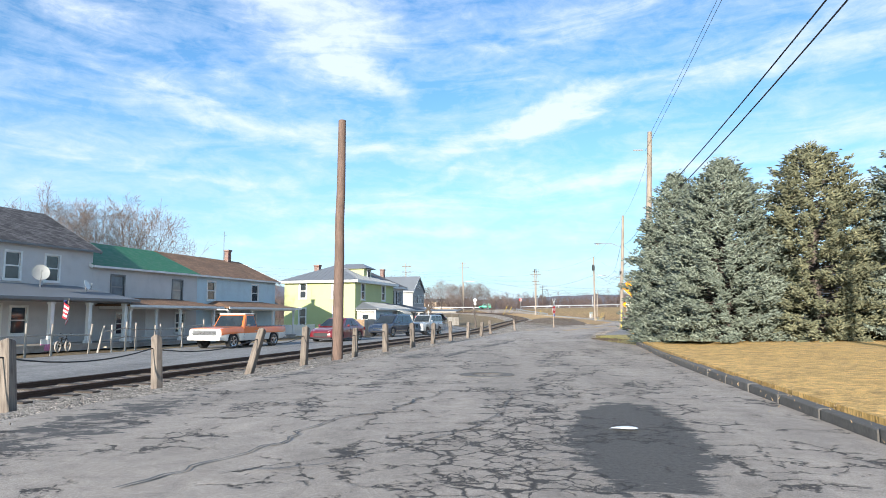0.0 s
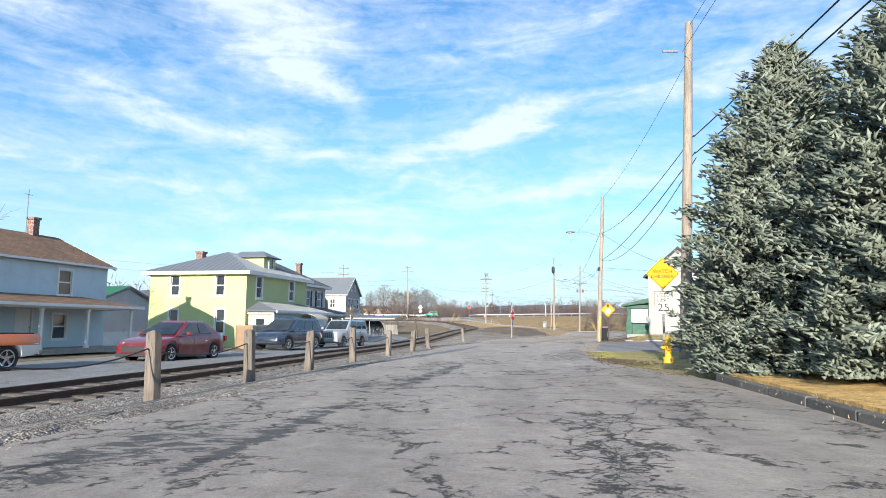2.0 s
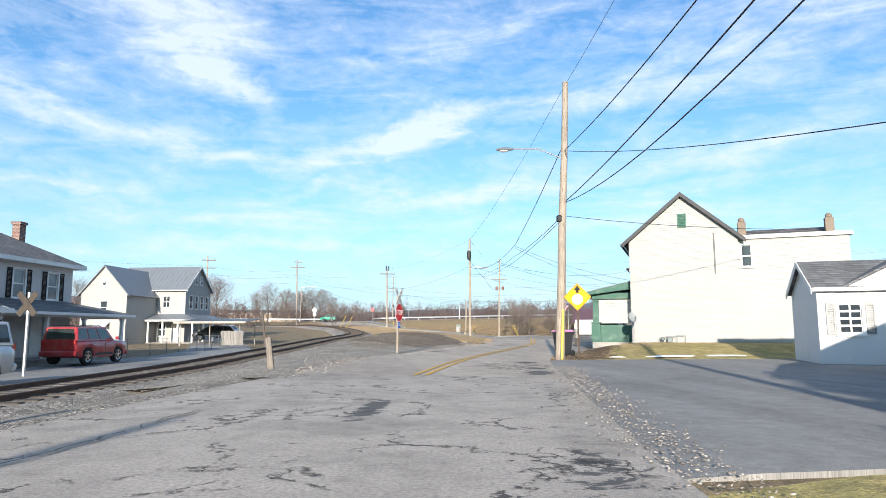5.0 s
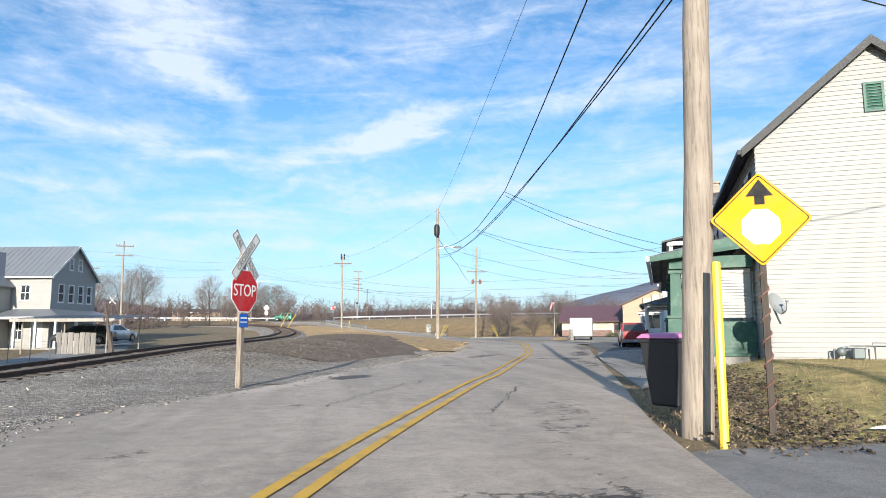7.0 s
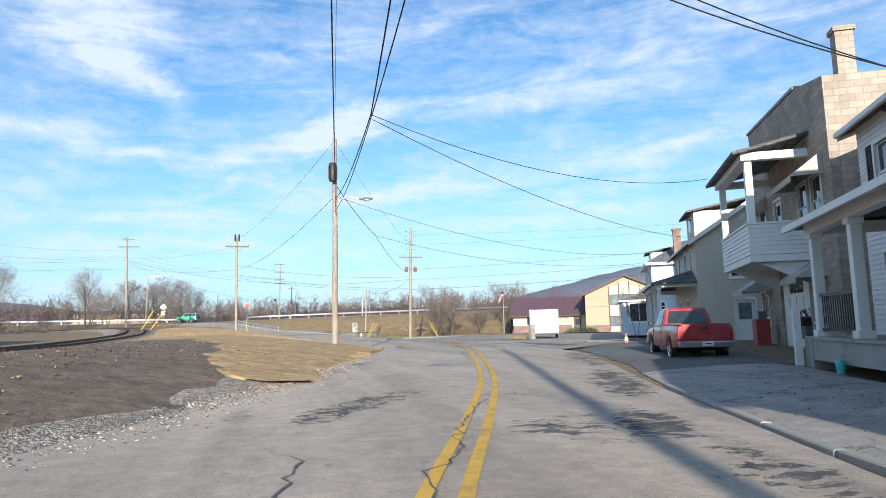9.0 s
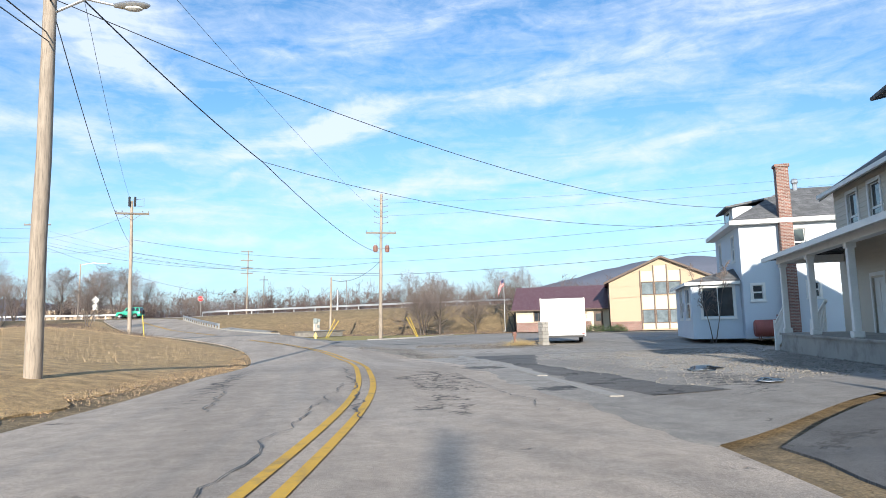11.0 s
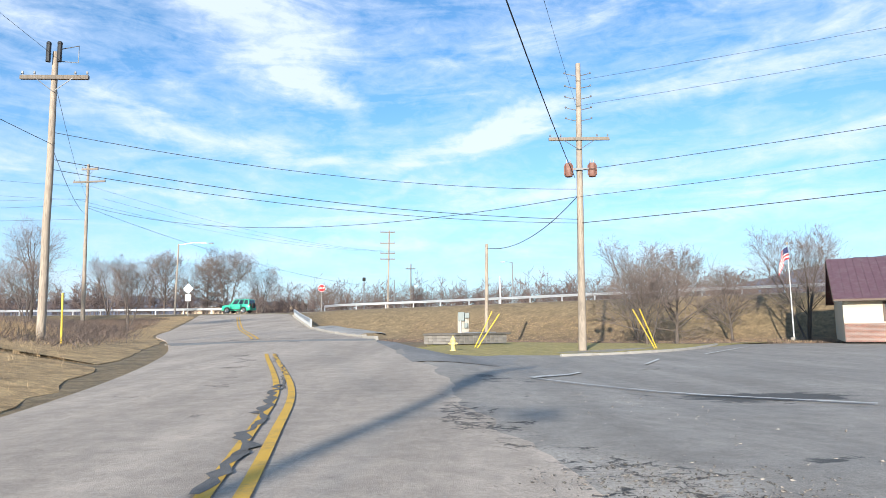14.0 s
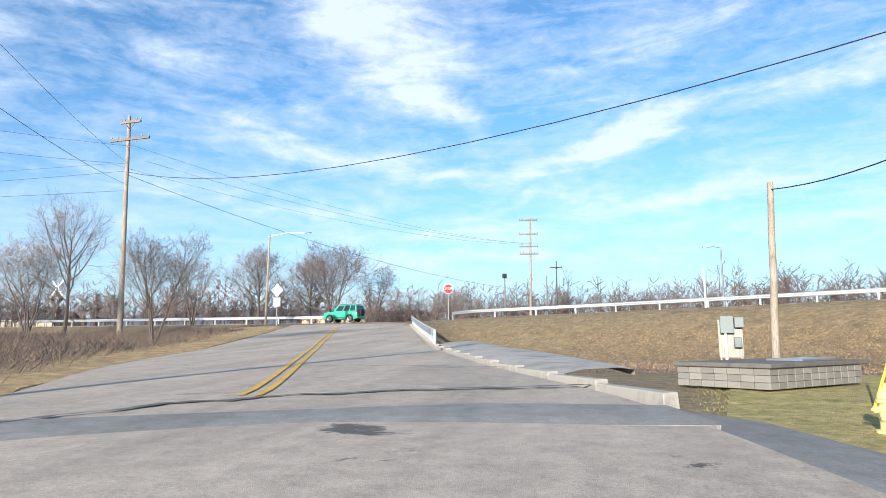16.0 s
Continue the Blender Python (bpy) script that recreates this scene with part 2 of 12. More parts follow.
def asphalt(name, base, cracks=1.0, patch=0.5, rough=0.88, turn=0.0, wear=False, bare=0.0):
    """Worn asphalt: stone chips, mottled stains, tyre lanes, crazing and spilt tar. wear: takes crazing, tar and dust from the mesh, where they have shapes of their own."""
    m, t, b = start_material(name, rough)
    at = place(t, (1, 1, 0))
    chips, grit, broad = noise_of(t, at, 95, 2, 0.5), noise_of(t, at, 24, 4, 0.75), noise_of(t, at, 0.22, 5)
    blot, stain = noise_of(t, at, 0.9, 6, 0.65, 0.6), noise_of(t, at, 3.1, 8, 0.72, 0.3)
    lanes = noise_of(t, place(t, (0.9, 0.07, 0), True, turn), 1.0, 5, 0.6, 0.3)
    col = ramp(t, broad, [(0.3, tuple(c * 0.88 for c in base)), (0.7, tuple(c * 1.14 for c in base))])
    col = blend(t, 1.0, col, ramp(t, chips, [(0.30, 0.62), (0.50, 1.0), (0.66, 1.25), (0.74, 1.75)]), "MULTIPLY")
    col = blend(t, 1.0, col, ramp(t, grit, [(0.28, 0.68), (0.50, 1.0), (0.70, 1.16)]), "MULTIPLY")
    col = blend(t, 1.0, col, ramp(t, stain, [(0.36, 0.80), (0.62, 1.08)]), "MULTIPLY")
    col = blend(t, 1.0, col, ramp(t, lanes, [(0.36, 0.86), (0.62, 1.10)]), "MULTIPLY")
    col = blend(t, ramp(t, blot, [(0.60, 0.0), (0.70, patch * 0.6)]), col, tuple(c * 0.6 for c in base))
    zone, spill, dust = None, None, None
    if wear:
        a = t.nodes.new("ShaderNodeAttribute")
        a.attribute_name = "wear"
        sep = t.nodes.new("ShaderNodeSeparateColor")
        t.links.new(a.outputs["Color"], sep.inputs[0])
        zone, spill, dust = sep.outputs[0], sep.outputs[1], sep.outputs[2]
    edge = math_node(t, "MULTIPLY", math_node(t, "SUBTRACT", noise_of(t, at, 0.75, 7, 0.65, 0.4), 0.5), 2.4)
    zone = math_node(t, "ADD", edge, zone if zone is not None else 0.2 + 0.2 * cracks)
    # crazing in three sizes of cell, each line of uneven width
    wob = node(t, "ShaderNodeTexNoise", Scale=2.2, Detail=7, Roughness=0.7)
    t.links.new(at, wob.inputs["Vector"])
    total = None
    for scale, w, lo, bend, much in ((0.55, 0.026, 0.32, 1.1, 0.95), (1.7, 0.055, 0.48, 0.55, 1.0), (4.2, 0.070, 0.66, 0.26, 0.95)):
        push = t.nodes.new("ShaderNodeVectorMath")
        push.operation = "SCALE"
        push.inputs["Scale"].default_value = bend
        t.links.new(wob.outputs["Color"], push.inputs[0])
        moved = t.nodes.new("ShaderNodeVectorMath")
        moved.operation = "ADD"
        t.links.new(at, moved.inputs[0])
        t.links.new(push.outputs[0], moved.inputs[1])
        v = node(t, "ShaderNodeTexVoronoi", Scale=scale)
        v.feature = "DISTANCE_TO_EDGE"
        t.links.new(moved.outputs[0], v.inputs["Vector"])
        thin = math_node(t, "DIVIDE", v.outputs["Distance"], math_node(t, "MULTIPLY", ramp(t, stain, [(0.40, 0.06), (0.50, 0.75), (0.62, 1.8)]), w))
        line = ramp(t, thin, [(0.35, 1.0), (1.0, 0.0)])
        c = math_node(t, "MULTIPLY", line, ramp(t, zone, [(lo, 0.0), (lo + 0.12, cracks * much)]))
        total = c if total is None else math_node(t, "MAXIMUM", total, c)
    # tar and dirt lying in ragged streaks across the lane
    torn = math_node(t, "MULTIPLY", math_node(t, "SUBTRACT", noise_of(t, place(t, (0.85, 1.6, 0), True, -turn), 2.6, 9, 0.76, 0.7), 0.5), 2.6)
    if spill is not None:
        tar = ramp(t, math_node(t, "ADD", torn, spill), [(0.52, 0.0), (0.62, 0.9)])
    else:
        tar = ramp(t, math_node(t, "ADD", torn, math_node(t, "MULTIPLY", edge, 0.6)), [(0.62, 0.0), (0.74, 0.75 * patch)])
    if dust is not None:
        grey = ramp(t, math_node(t, "ADD", math_node(t, "MULTIPLY", edge, 0.6), dust), [(0.30, 0.0), (0.62, 0.9)])
        col = blend(t, grey, col, blend(t, 1.0, tuple(min(c * 1.5, 1) for c in base), ramp(t, grit, [(0.3, 0.5), (0.7, 1.25)]), "MULTIPLY"))
    col = blend(t, tar, col, ramp(t, grit, [(0.3, (0.034, 0.033, 0.033)), (0.7, (0.085, 0.082, 0.078))]))
    col = blend(t, math_node(t, "MULTIPLY", total, 0.94), col, (0.028, 0.026, 0.025))
    t.links.new(col, b.inputs["Base Color"])
    h = math_node(t, "SUBTRACT", math_node(t, "ADD", math_node(t, "MULTIPLY", chips, 0.28), math_node(t, "MULTIPLY", grit, 0.25)), total)
    bump_of(t, b, h, 0.75, 0.02)
    return m


def gravel(name, base, rough=0.95, size=1.0):
    """Loose stones packed together, each with a tone of its own, dirt between them."""
    m, t, b = start_material(name, rough)
    at = place(t, (1, 1, 0.6))
    col, high = None, None
    for scale, share in ((13.0 / size, 0.5), (34.0 / size, 0.5)):
        v = node(t, "ShaderNodeTexVoronoi", Scale=scale)
        t.links.new(at, v.inputs["Vector"])
        tone = ramp(t, v.outputs["Color"], [(0.15, tuple(c * 0.45 for c in base)), (0.5, tuple(base)), (0.9, tuple(min(c * 1.75, 1) for c in base))])
        dip = ramp(t, v.outputs["Distance"], [(0.35, 1.0), (0.62, 0.35)])
        tone = blend(t, 1.0, tone, dip, "MULTIPLY")
        col = tone if col is None else blend(t, share, col, tone)
        high = v.outputs["Distance"] if high is None else math_node(t, "ADD", high, v.outputs["Distance"])
    soil = ramp(t, noise_of(t, at, 0.7, 6, 0.7, 0.4), [(0.48, 0.0), (0.64, 0.8)])
    col = blend(t, soil, col, tuple(c * 0.38 for c in base))
    col = blend(t, 1.0, col, ramp(t, noise_of(t, at, 0.2, 4), [(0.3, 0.8), (0.7, 1.15)]), "MULTIPLY")
    t.links.new(col, b.inputs["Base Color"])
    bump_of(t, b, math_node(t, "SUBTRACT", 1.0, high), 1.0, 0.05)
    return m


def turf(name, green, straw, soil, share=0.5, bare=0.3):
    m, t, b = start_material(name, 0.95)
    at = place(t, (1, 1, 0.3))
    broad, mid, fine = noise_of(t, at, 0.12, 5, 0.6), noise_of(t, at, 1.1, 6, 0.7), noise_of(t, at, 28, 3, 0.7)
    col = blend(t, ramp(t, mid, [(share - 0.15, 0.0), (share + 0.15, 1.0)]), green, straw)
    col = blend(t, ramp(t, broad, [(0.35, 0.0), (0.65, 0.45)]), col, tuple(c * 0.8 for c in straw))
    col = blend(t, 1.0, col, ramp(t, noise_of(t, at, 3.4, 6, 0.75, 0.4), [(0.34, 0.55), (0.62, 1.22)]), "MULTIPLY")
    col = blend(t, ramp(t, noise_of(t, at, 0.5, 7, 0.7), [(0.60, 0.0), (0.72, bare)]), col, soil)
    col = blend(t, 1.0, col, ramp(t, fine, [(0.25, 0.45), (0.7, 1.25)]), "MULTIPLY")
    t.links.new(col, b.inputs["Base Color"])
    bump_of(t, b, fine, 0.9, 0.04)
    return m


def painted(name, base, rough=0.35, metal=0.0, coat=0.6, fleck=0.06, gloss=0.5):
    m, t, b = start_material(name, rough, metal)
    b.inputs["Specular IOR Level"].default_value = gloss
    at = place(t, (1, 1, 1), False)
    n = noise_of(t, at, 2.5, 6, 0.65)
    dust = ramp(t, n, [(0.45, 0.0), (0.8, 0.25)])
    t.links.new(blend(t, dust, base, (0.30, 0.28, 0.25)), b.inputs["Base Color"])
    b.inputs["Coat Weight"].default_value = coat
    b.inputs["Coat Roughness"].default_value = 0.12
    bump_of(t, b, noise_of(t, at, 90, 2), fleck, 0.003)
    return m


def glazing(name, tint=(0.02, 0.025, 0.03), rough=0.06):
    m, t, b = start_material(name, rough)
    at = place(t, (1, 1, 1), False)
    t.links.new(ramp(t, noise_of(t, at, 1.3, 3), [(0.3, tint), (0.8, tuple(min(c * 2.2 + 0.01, 1) for c in tint))]), b.inputs["Base Color"])
    b.inputs["Specular IOR Level"].default_value = 0.8
    bump_of(t, b, noise_of(t, at, 0.9, 2), 0.12, 0.02)
    return m


def timber(name, base, dark, rough=0.85, scale=1.0):
    """Weathered wood with long grain up the piece and checks."""
    m, t, b = start_material(name, rough)
    at = place(t, (9 * scale, 9 * scale, 0.7 * scale), False)
    grain, fine, blot = noise_of(t, at, 2.2, 6, 0.65, 0.4), noise_of(t, at, 9, 4, 0.7), noise_of(t, place(t, (1, 1, 1), False), 0.9, 4)
    col = ramp(t, grain, [(0.28, tuple(dark)), (0.5, tuple(base)), (0.75, tuple(min(c * 1.3, 1) for c in base))])
    col = blend(t, ramp(t, blot, [(0.45, 0.0), (0.75, 0.55)]), col, dark)
    check = ramp(t, fine, [(0.26, 1.0), (0.33, 0.0)])
    col = blend(t, check, col, tuple(c * 0.35 for c in dark))
    info = t.nodes.new("ShaderNodeObjectInfo")
    col = blend(t, 1.0, col, ramp(t, info.outputs["Random"], [(0, 0.78), (1, 1.1)]), "MULTIPLY")
    t.links.new(col, b.inputs["Base Color"])
    bump_of(t, b, math_node(t, "SUBTRACT", grain, check), 0.5, 0.01)
    return m


def courses(name, base, mortar, width, height, rough=0.85, vary=0.3, gap=0.012):
    """Bricks, blocks or shingles too far off to be built one by one, on upright faces or slopes."""
    m, t, b = start_material(name, rough)
    at = place(t, (1, 1, 1), False)
    sep = t.nodes.new("ShaderNodeSeparateXYZ")
    t.links.new(at, sep.inputs[0])
    com = t.nodes.new("ShaderNodeCombineXYZ")
    t.links.new(math_node(t, "ADD", sep.outputs[0], sep.outputs[1]), com.inputs[0])
    t.links.new(sep.outputs[2], com.inputs[1])
    br = node(t, "ShaderNodeTexBrick", Scale=1.0)
    br.inputs["Brick Width"].default_value = width
    br.inputs["Row Height"].default_value = height
    br.inputs["Mortar Size"].default_value = gap
    br.inputs["Color1"].default_value = (*[c * (1 - vary) for c in base], 1)
    br.inputs["Color2"].default_value = (*[min(c * (1 + vary), 1) for c in base], 1)
    br.inputs["Mortar"].default_value = (*mortar, 1)
    t.links.new(com.outputs[0], br.inputs["Vector"])
    fine, blot = noise_of(t, at, 35, 3), noise_of(t, at, 0.8, 5, 0.65)
    col = blend(t, 1.0, br.outputs["Color"], ramp(t, blot, [(0.3, 0.72), (0.7, 1.15)]), "MULTIPLY")
    col = blend(t, 1.0, col, ramp(t, fine, [(0.25, 0.75), (0.75, 1.2)]), "MULTIPLY")
    t.links.new(col, b.inputs["Base Color"])
    bump_of(t, b, math_node(t, "SUBTRACT", math_node(t, "MULTIPLY", fine, 0.4), br.outputs["Fac"]), 0.5, 0.015)
    return m


MAT = {}
MAT["road"] = asphalt("road_asphalt", (0.365, 0.312, 0.262), 1.0, 0.5, turn=8, wear=True)
MAT["road_main"] = asphalt("main_road_asphalt", (0.425, 0.352, 0.285), 0.9, 0.3, turn=-10, wear=True)
MAT["street"] = asphalt("street_asphalt", (0.27, 0.258, 0.243), 0.5, 0.4)
MAT["tar"] = asphalt("dark_tar", (0.135, 0.130, 0.124), 0.6, 0.6)
MAT["drive"] = asphalt("driveway_asphalt", (0.245, 0.230, 0.214), 0.3, 0.3)
MAT["lot"] = asphalt("lot_asphalt", (0.300, 0.270, 0.236), 1.0, 0.3, turn=40, wear=True)
MAT["patch"] = asphalt("asphalt_patch", (0.255, 0.244, 0.228), 0.2, 0.2)
MAT["concrete"] = surface("concrete", (0.36, 0.335, 0.30), 0.9, 0.22, 0.7, 40, 0.4, dirt=((0.10, 0.09, 0.08), 0.75, 1.2))
MAT["lot_tar"] = asphalt("lot_tar", (0.135, 0.126, 0.116), 1.0, 0.6, turn=15)
MAT["walk"] = asphalt("old_walk", (0.36, 0.325, 0.29), 0.6, 0.15, turn=-25)
MAT["kerb_stone"] = surface("kerb_stone", (0.15, 0.138, 0.124), 0.9, 0.35, 1.5, 30, 0.6, dirt=((0.03, 0.03, 0.028), 0.7, 2.0), each=0.3)
MAT["straw_lawn"] = turf("straw_lawn", (0.56, 0.33, 0.10), (0.80, 0.50, 0.17), (0.20, 0.14, 0.07), 0.42, 0.2)
MAT["grass"] = turf("winter_grass", (0.28, 0.26, 0.075), (0.54, 0.41, 0.16), (0.13, 0.10, 0.06), 0.50, 0.5)
MAT["bank"] = turf("bank_grass", (0.36, 0.225, 0.10), (0.66, 0.44, 0.21), (0.15, 0.095, 0.055), 0.48, 0.85)
MAT["soil"] = turf("rough_soil", (0.19, 0.138, 0.076), (0.33, 0.238, 0.13), (0.10, 0.078, 0.058), 0.5, 0.7)
MAT["dark_soil"] = turf("dark_soil", (0.125, 0.096, 0.072), (0.26, 0.185, 0.128), (0.045, 0.036, 0.030), 0.5, 0.6)
MAT["ballast"] = gravel("ballast", (0.58, 0.50, 0.42))
MAT["rail"] = surface("rail_steel", (0.095, 0.060, 0.045), 0.6, 0.3, 2, 40, 0.3, 0.5)
MAT["tie"] = timber("tie_wood", (0.085, 0.066, 0.052), (0.035, 0.028, 0.024))
MAT["post_wood"] = timber("post_wood", (0.215, 0.178, 0.148), (0.060, 0.047, 0.038), scale=1.6)
MAT["pole_brown"] = timber("pole_brown", (0.150, 0.098, 0.076), (0.065, 0.045, 0.036), scale=1.5)
MAT["pole_grey"] = timber("pole_grey", (0.345, 0.285, 0.228), (0.150, 0.122, 0.098), scale=1.5)
MAT["arm_wood"] = timber("arm_wood", (0.23, 0.19, 0.155), (0.12, 0.10, 0.08))
MAT["wire"] = surface("cable_sheath", (0.018, 0.018, 0.02), 0.6, 0.2, 2, 20, 0.1)
MAT["steel"] = surface("galvanized_steel", (0.48, 0.49, 0.50), 0.42, 0.15, 2, 40, 0.15, 0.8)
MAT["dull_steel"] = surface("dull_steel", (0.22, 0.22, 0.22), 0.55, 0.2, 2, 40, 0.2, 0.6)
MAT["black_iron"] = surface("black_iron", (0.022, 0.022, 0.024), 0.5, 0.2, 3, 40, 0.2)
MAT["rubber"] = surface("rubber", (0.016, 0.016, 0.017), 0.8, 0.2, 4, 60, 0.3)
MAT["yellow_line"] = surface("yellow_line_paint", (0.66, 0.38, 0.045), 0.8, 0.12, 0.8, 30, 0.5, dirt=((0.16, 0.135, 0.10), 0.75, 2.6), world=True)
MAT["white_line"] = surface("white_line_paint", (0.62, 0.60, 0.56), 0.8, 0.12, 0.8, 30, 0.5, dirt=((0.16, 0.15, 0.13), 0.8, 2.2), world=True)
MAT["sign_yellow"] = painted("sign_yellow", (0.74, 0.35, 0.012), 0.65, 0, 0.0, 0.05, 0.12)
MAT["sign_red"] = painted("sign_red", (0.52, 0.028, 0.035), 0.65, 0, 0.0, 0.05, 0.12)
MAT["sign_white"] = painted("sign_white", (0.78, 0.77, 0.74), 0.65, 0, 0.0, 0.05, 0.12)
MAT["sign_cream"] = painted("sign_cream", (0.70, 0.66, 0.55), 0.65, 0, 0.0, 0.05, 0.12)
MAT["sign_black"] = painted("sign_black", (0.018, 0.018, 0.018), 0.65, 0, 0.0, 0.05, 0.12)
MAT["sign_blue"] = painted("sign_blue", (0.02, 0.12, 0.50), 0.65, 0, 0.0, 0.05, 0.12)
MAT["hydrant_yellow"] = painted("hydrant_yellow", (0.78, 0.42, 0.012), 0.45, 0, 0.2, 0.2)
MAT["hydrant_cream"] = painted("hydrant_cream", (0.72, 0.56, 0.22), 0.5, 0, 0.1, 0.2)
MAT["guy_yellow"] = painted("guy_guard_yellow", (0.70, 0.50, 0.04), 0.5, 0, 0.1)
MAT["white_paint"] = surface("white_paint", (0.78, 0.77, 0.74), 0.6, 0.06, 0.8, 30, 0.12, dirt=((0.45, 0.42, 0.37), 0.35, 1.2))
# white paint darkened to offset full sun; white_boards is the lighter copy for shaded fronts
MAT["white_siding_sun_dimmed"] = surface("white_siding_sun_dimmed", (0.35, 0.343, 0.325), 0.62, 0.05, 0.5, 25, 0.1, dirt=((0.50, 0.46, 0.40), 0.35, 0.8), each=0.06)
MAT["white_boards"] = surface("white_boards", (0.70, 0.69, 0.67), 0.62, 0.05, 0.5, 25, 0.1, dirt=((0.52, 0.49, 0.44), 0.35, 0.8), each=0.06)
MAT["lime_siding"] = surface("lime_siding", (0.50, 0.535, 0.245), 0.65, 0.08, 0.5, 25, 0.1, dirt=((0.38, 0.40, 0.20), 0.4, 0.7))
MAT["blue_siding"] = surface("pale_blue_siding", (0.55, 0.66, 0.70), 0.65, 0.08, 0.5, 25, 0.1, dirt=((0.30, 0.34, 0.36), 0.4, 0.7))
MAT["grey_stucco"] = surface("grey_stucco", (0.60, 0.57, 0.55), 0.9, 0.1, 0.5, 60, 0.4, dirt=((0.40, 0.38, 0.36), 0.45, 0.8))
MAT["garage_siding"] = surface("garage_blue_siding", (0.235, 0.275, 0.335), 0.6, 0.07, 0.5, 25, 0.1, dirt=((0.17, 0.19, 0.22), 0.4, 0.8), each=0.08)
MAT["beige_siding"] = surface("beige_siding", (0.56, 0.50, 0.41), 0.65, 0.06, 0.5, 25, 0.1, dirt=((0.40, 0.36, 0.30), 0.3, 0.7))
MAT["ice_siding"] = surface("ice_blue_siding", (0.55, 0.60, 0.66), 0.65, 0.06, 0.5, 25, 0.1)
MAT["green_paint"] = surface("green_paint", (0.024, 0.100, 0.066), 0.55, 0.12, 0.9, 30, 0.2, dirt=((0.30, 0.34, 0.28), 0.35, 2.4))
MAT["brick"] = courses("red_brick", (0.21, 0.085, 0.062), (0.34, 0.31, 0.28), 0.215, 0.075)
MAT["chimney_stone"] = surface("chimney_stone", (0.20, 0.155, 0.12), 0.9, 0.3, 2.5, 20, 0.4)
MAT["block"] = courses("tan_block", (0.42, 0.345, 0.28), (0.33, 0.275, 0.225), 0.42, 0.21, 0.9, 0.14, 0.016)
MAT["shingle_grey"] = courses("grey_shingle", (0.155, 0.155, 0.16), (0.07, 0.07, 0.07), 0.30, 0.085, 0.92, 0.25, 0.008)
MAT["shingle_dark"] = courses("dark_shingle", (0.115, 0.105, 0.105), (0.05, 0.045, 0.045), 0.34, 0.10, 0.92, 0.5, 0.008)
MAT["shingle_brown"] = courses("brown_shingle", (0.255, 0.145, 0.085), (0.12, 0.07, 0.045), 0.30, 0.085, 0.92, 0.2, 0.008)
MAT["roof_green"] = painted("green_metal_roof", (0.020, 0.150, 0.070), 0.6, 0.0, 0.05, 0.06, 0.2)
MAT["roof_steel"] = surface("steel_roof", (0.21, 0.225, 0.245), 0.5, 0.08, 0.5, 25, 0.1, 0.25)
MAT["roof_maroon"] = painted("maroon_metal_roof", (0.115, 0.055, 0.065), 0.45, 0.0, 0.2)
MAT["glass"] = glazing("window_glass")
MAT["glass_sky"] = glazing("bright_window_glass", (0.10, 0.12, 0.13))
MAT["car_glass"] = glazing("car_glass", (0.015, 0.02, 0.022), 0.03)
# near-black fill that paints the shade inside rooms
MAT["room_shade"] = surface("interior_shade", (0.035, 0.033, 0.032), 0.9, 0.2, 1, 20, 0.0)
MAT["chrome"] = surface("chrome", (0.62, 0.62, 0.62), 0.18, 0.08, 2, 30, 0.05, 1.0)
MAT["lamp_lens"] = painted("lamp_lens", (0.62, 0.62, 0.60), 0.15, 0, 0.8)
MAT["tail_red"] = painted("tail_lens", (0.42, 0.015, 0.015), 0.2, 0, 0.8)
MAT["wood_fence"] = timber("fence_wood", (0.36, 0.24, 0.15), (0.20, 0.13, 0.085))
MAT["grey_fence"] = timber("grey_fence_wood", (0.42, 0.38, 0.33), (0.24, 0.21, 0.18))
MAT["rust"] = surface("rusty_steel", (0.235, 0.115, 0.09), 0.75, 0.35, 2.5, 30, 0.4, 0.3, dirt=((0.35, 0.30, 0.27), 0.5, 3.0))
MAT["awning"] = surface("awning_cloth", (0.45, 0.43, 0.39), 0.8, 0.15, 0.6, 30, 0.1, stretch=(8, 1, 1))
MAT["office_tan"] = surface("office_tan", (0.43, 0.325, 0.225), 0.8, 0.06, 0.4, 30, 0.15)
MAT["office_cream"] = surface("office_cream", (0.56, 0.49, 0.37), 0.7, 0.05, 0.4, 30, 0.1)
MAT["brown_trim"] = surface("brown_trim", (0.095, 0.06, 0.045), 0.6, 0.1, 0.8, 30, 0.1)
MAT["verge_blade"] = surface("verge_blades", (0.40, 0.39, 0.09), 0.95, 0.4, 0.8, 9, 0.0, world=True, dirt=((0.52, 0.40, 0.16), 0.9, 1.6))
# brown woods shifted to blue-grey: the aerial haze is put into the colour
MAT["hill"] = surface("haze_tinted_hill", (0.15, 0.16, 0.20), 1.0, 0.16, 0.012, 0.2, 0.0, world=True)
CAR = {}
for key, colour, metal in (("orange", (0.72, 0.17, 0.035), 0), ("white", (0.74, 0.73, 0.69), 0), ("red", (0.17, 0.010, 0.018), 0.0), ("blue", (0.012, 0.024, 0.052), 0.0), ("silver", (0.50, 0.52, 0.54), 0.45),
                           ("scarlet", (0.33, 0.014, 0.020), 0), ("teal", (0.02, 0.42, 0.26), 0), ("dark", (0.030, 0.032, 0.036), 0.2), ("tan", (0.40, 0.37, 0.31), 0)):
    CAR[key] = painted("car_paint_" + key, colour, 0.32, metal, 0.8, 0.03)
MAT["black_trim"] = surface("black_trim", (0.028, 0.028, 0.030), 0.6, 0.2, 3, 40, 0.2)
MAT["bin_black"] = surface("bin_plastic", (0.030, 0.031, 0.034), 0.5, 0.2, 1.5, 40, 0.15)
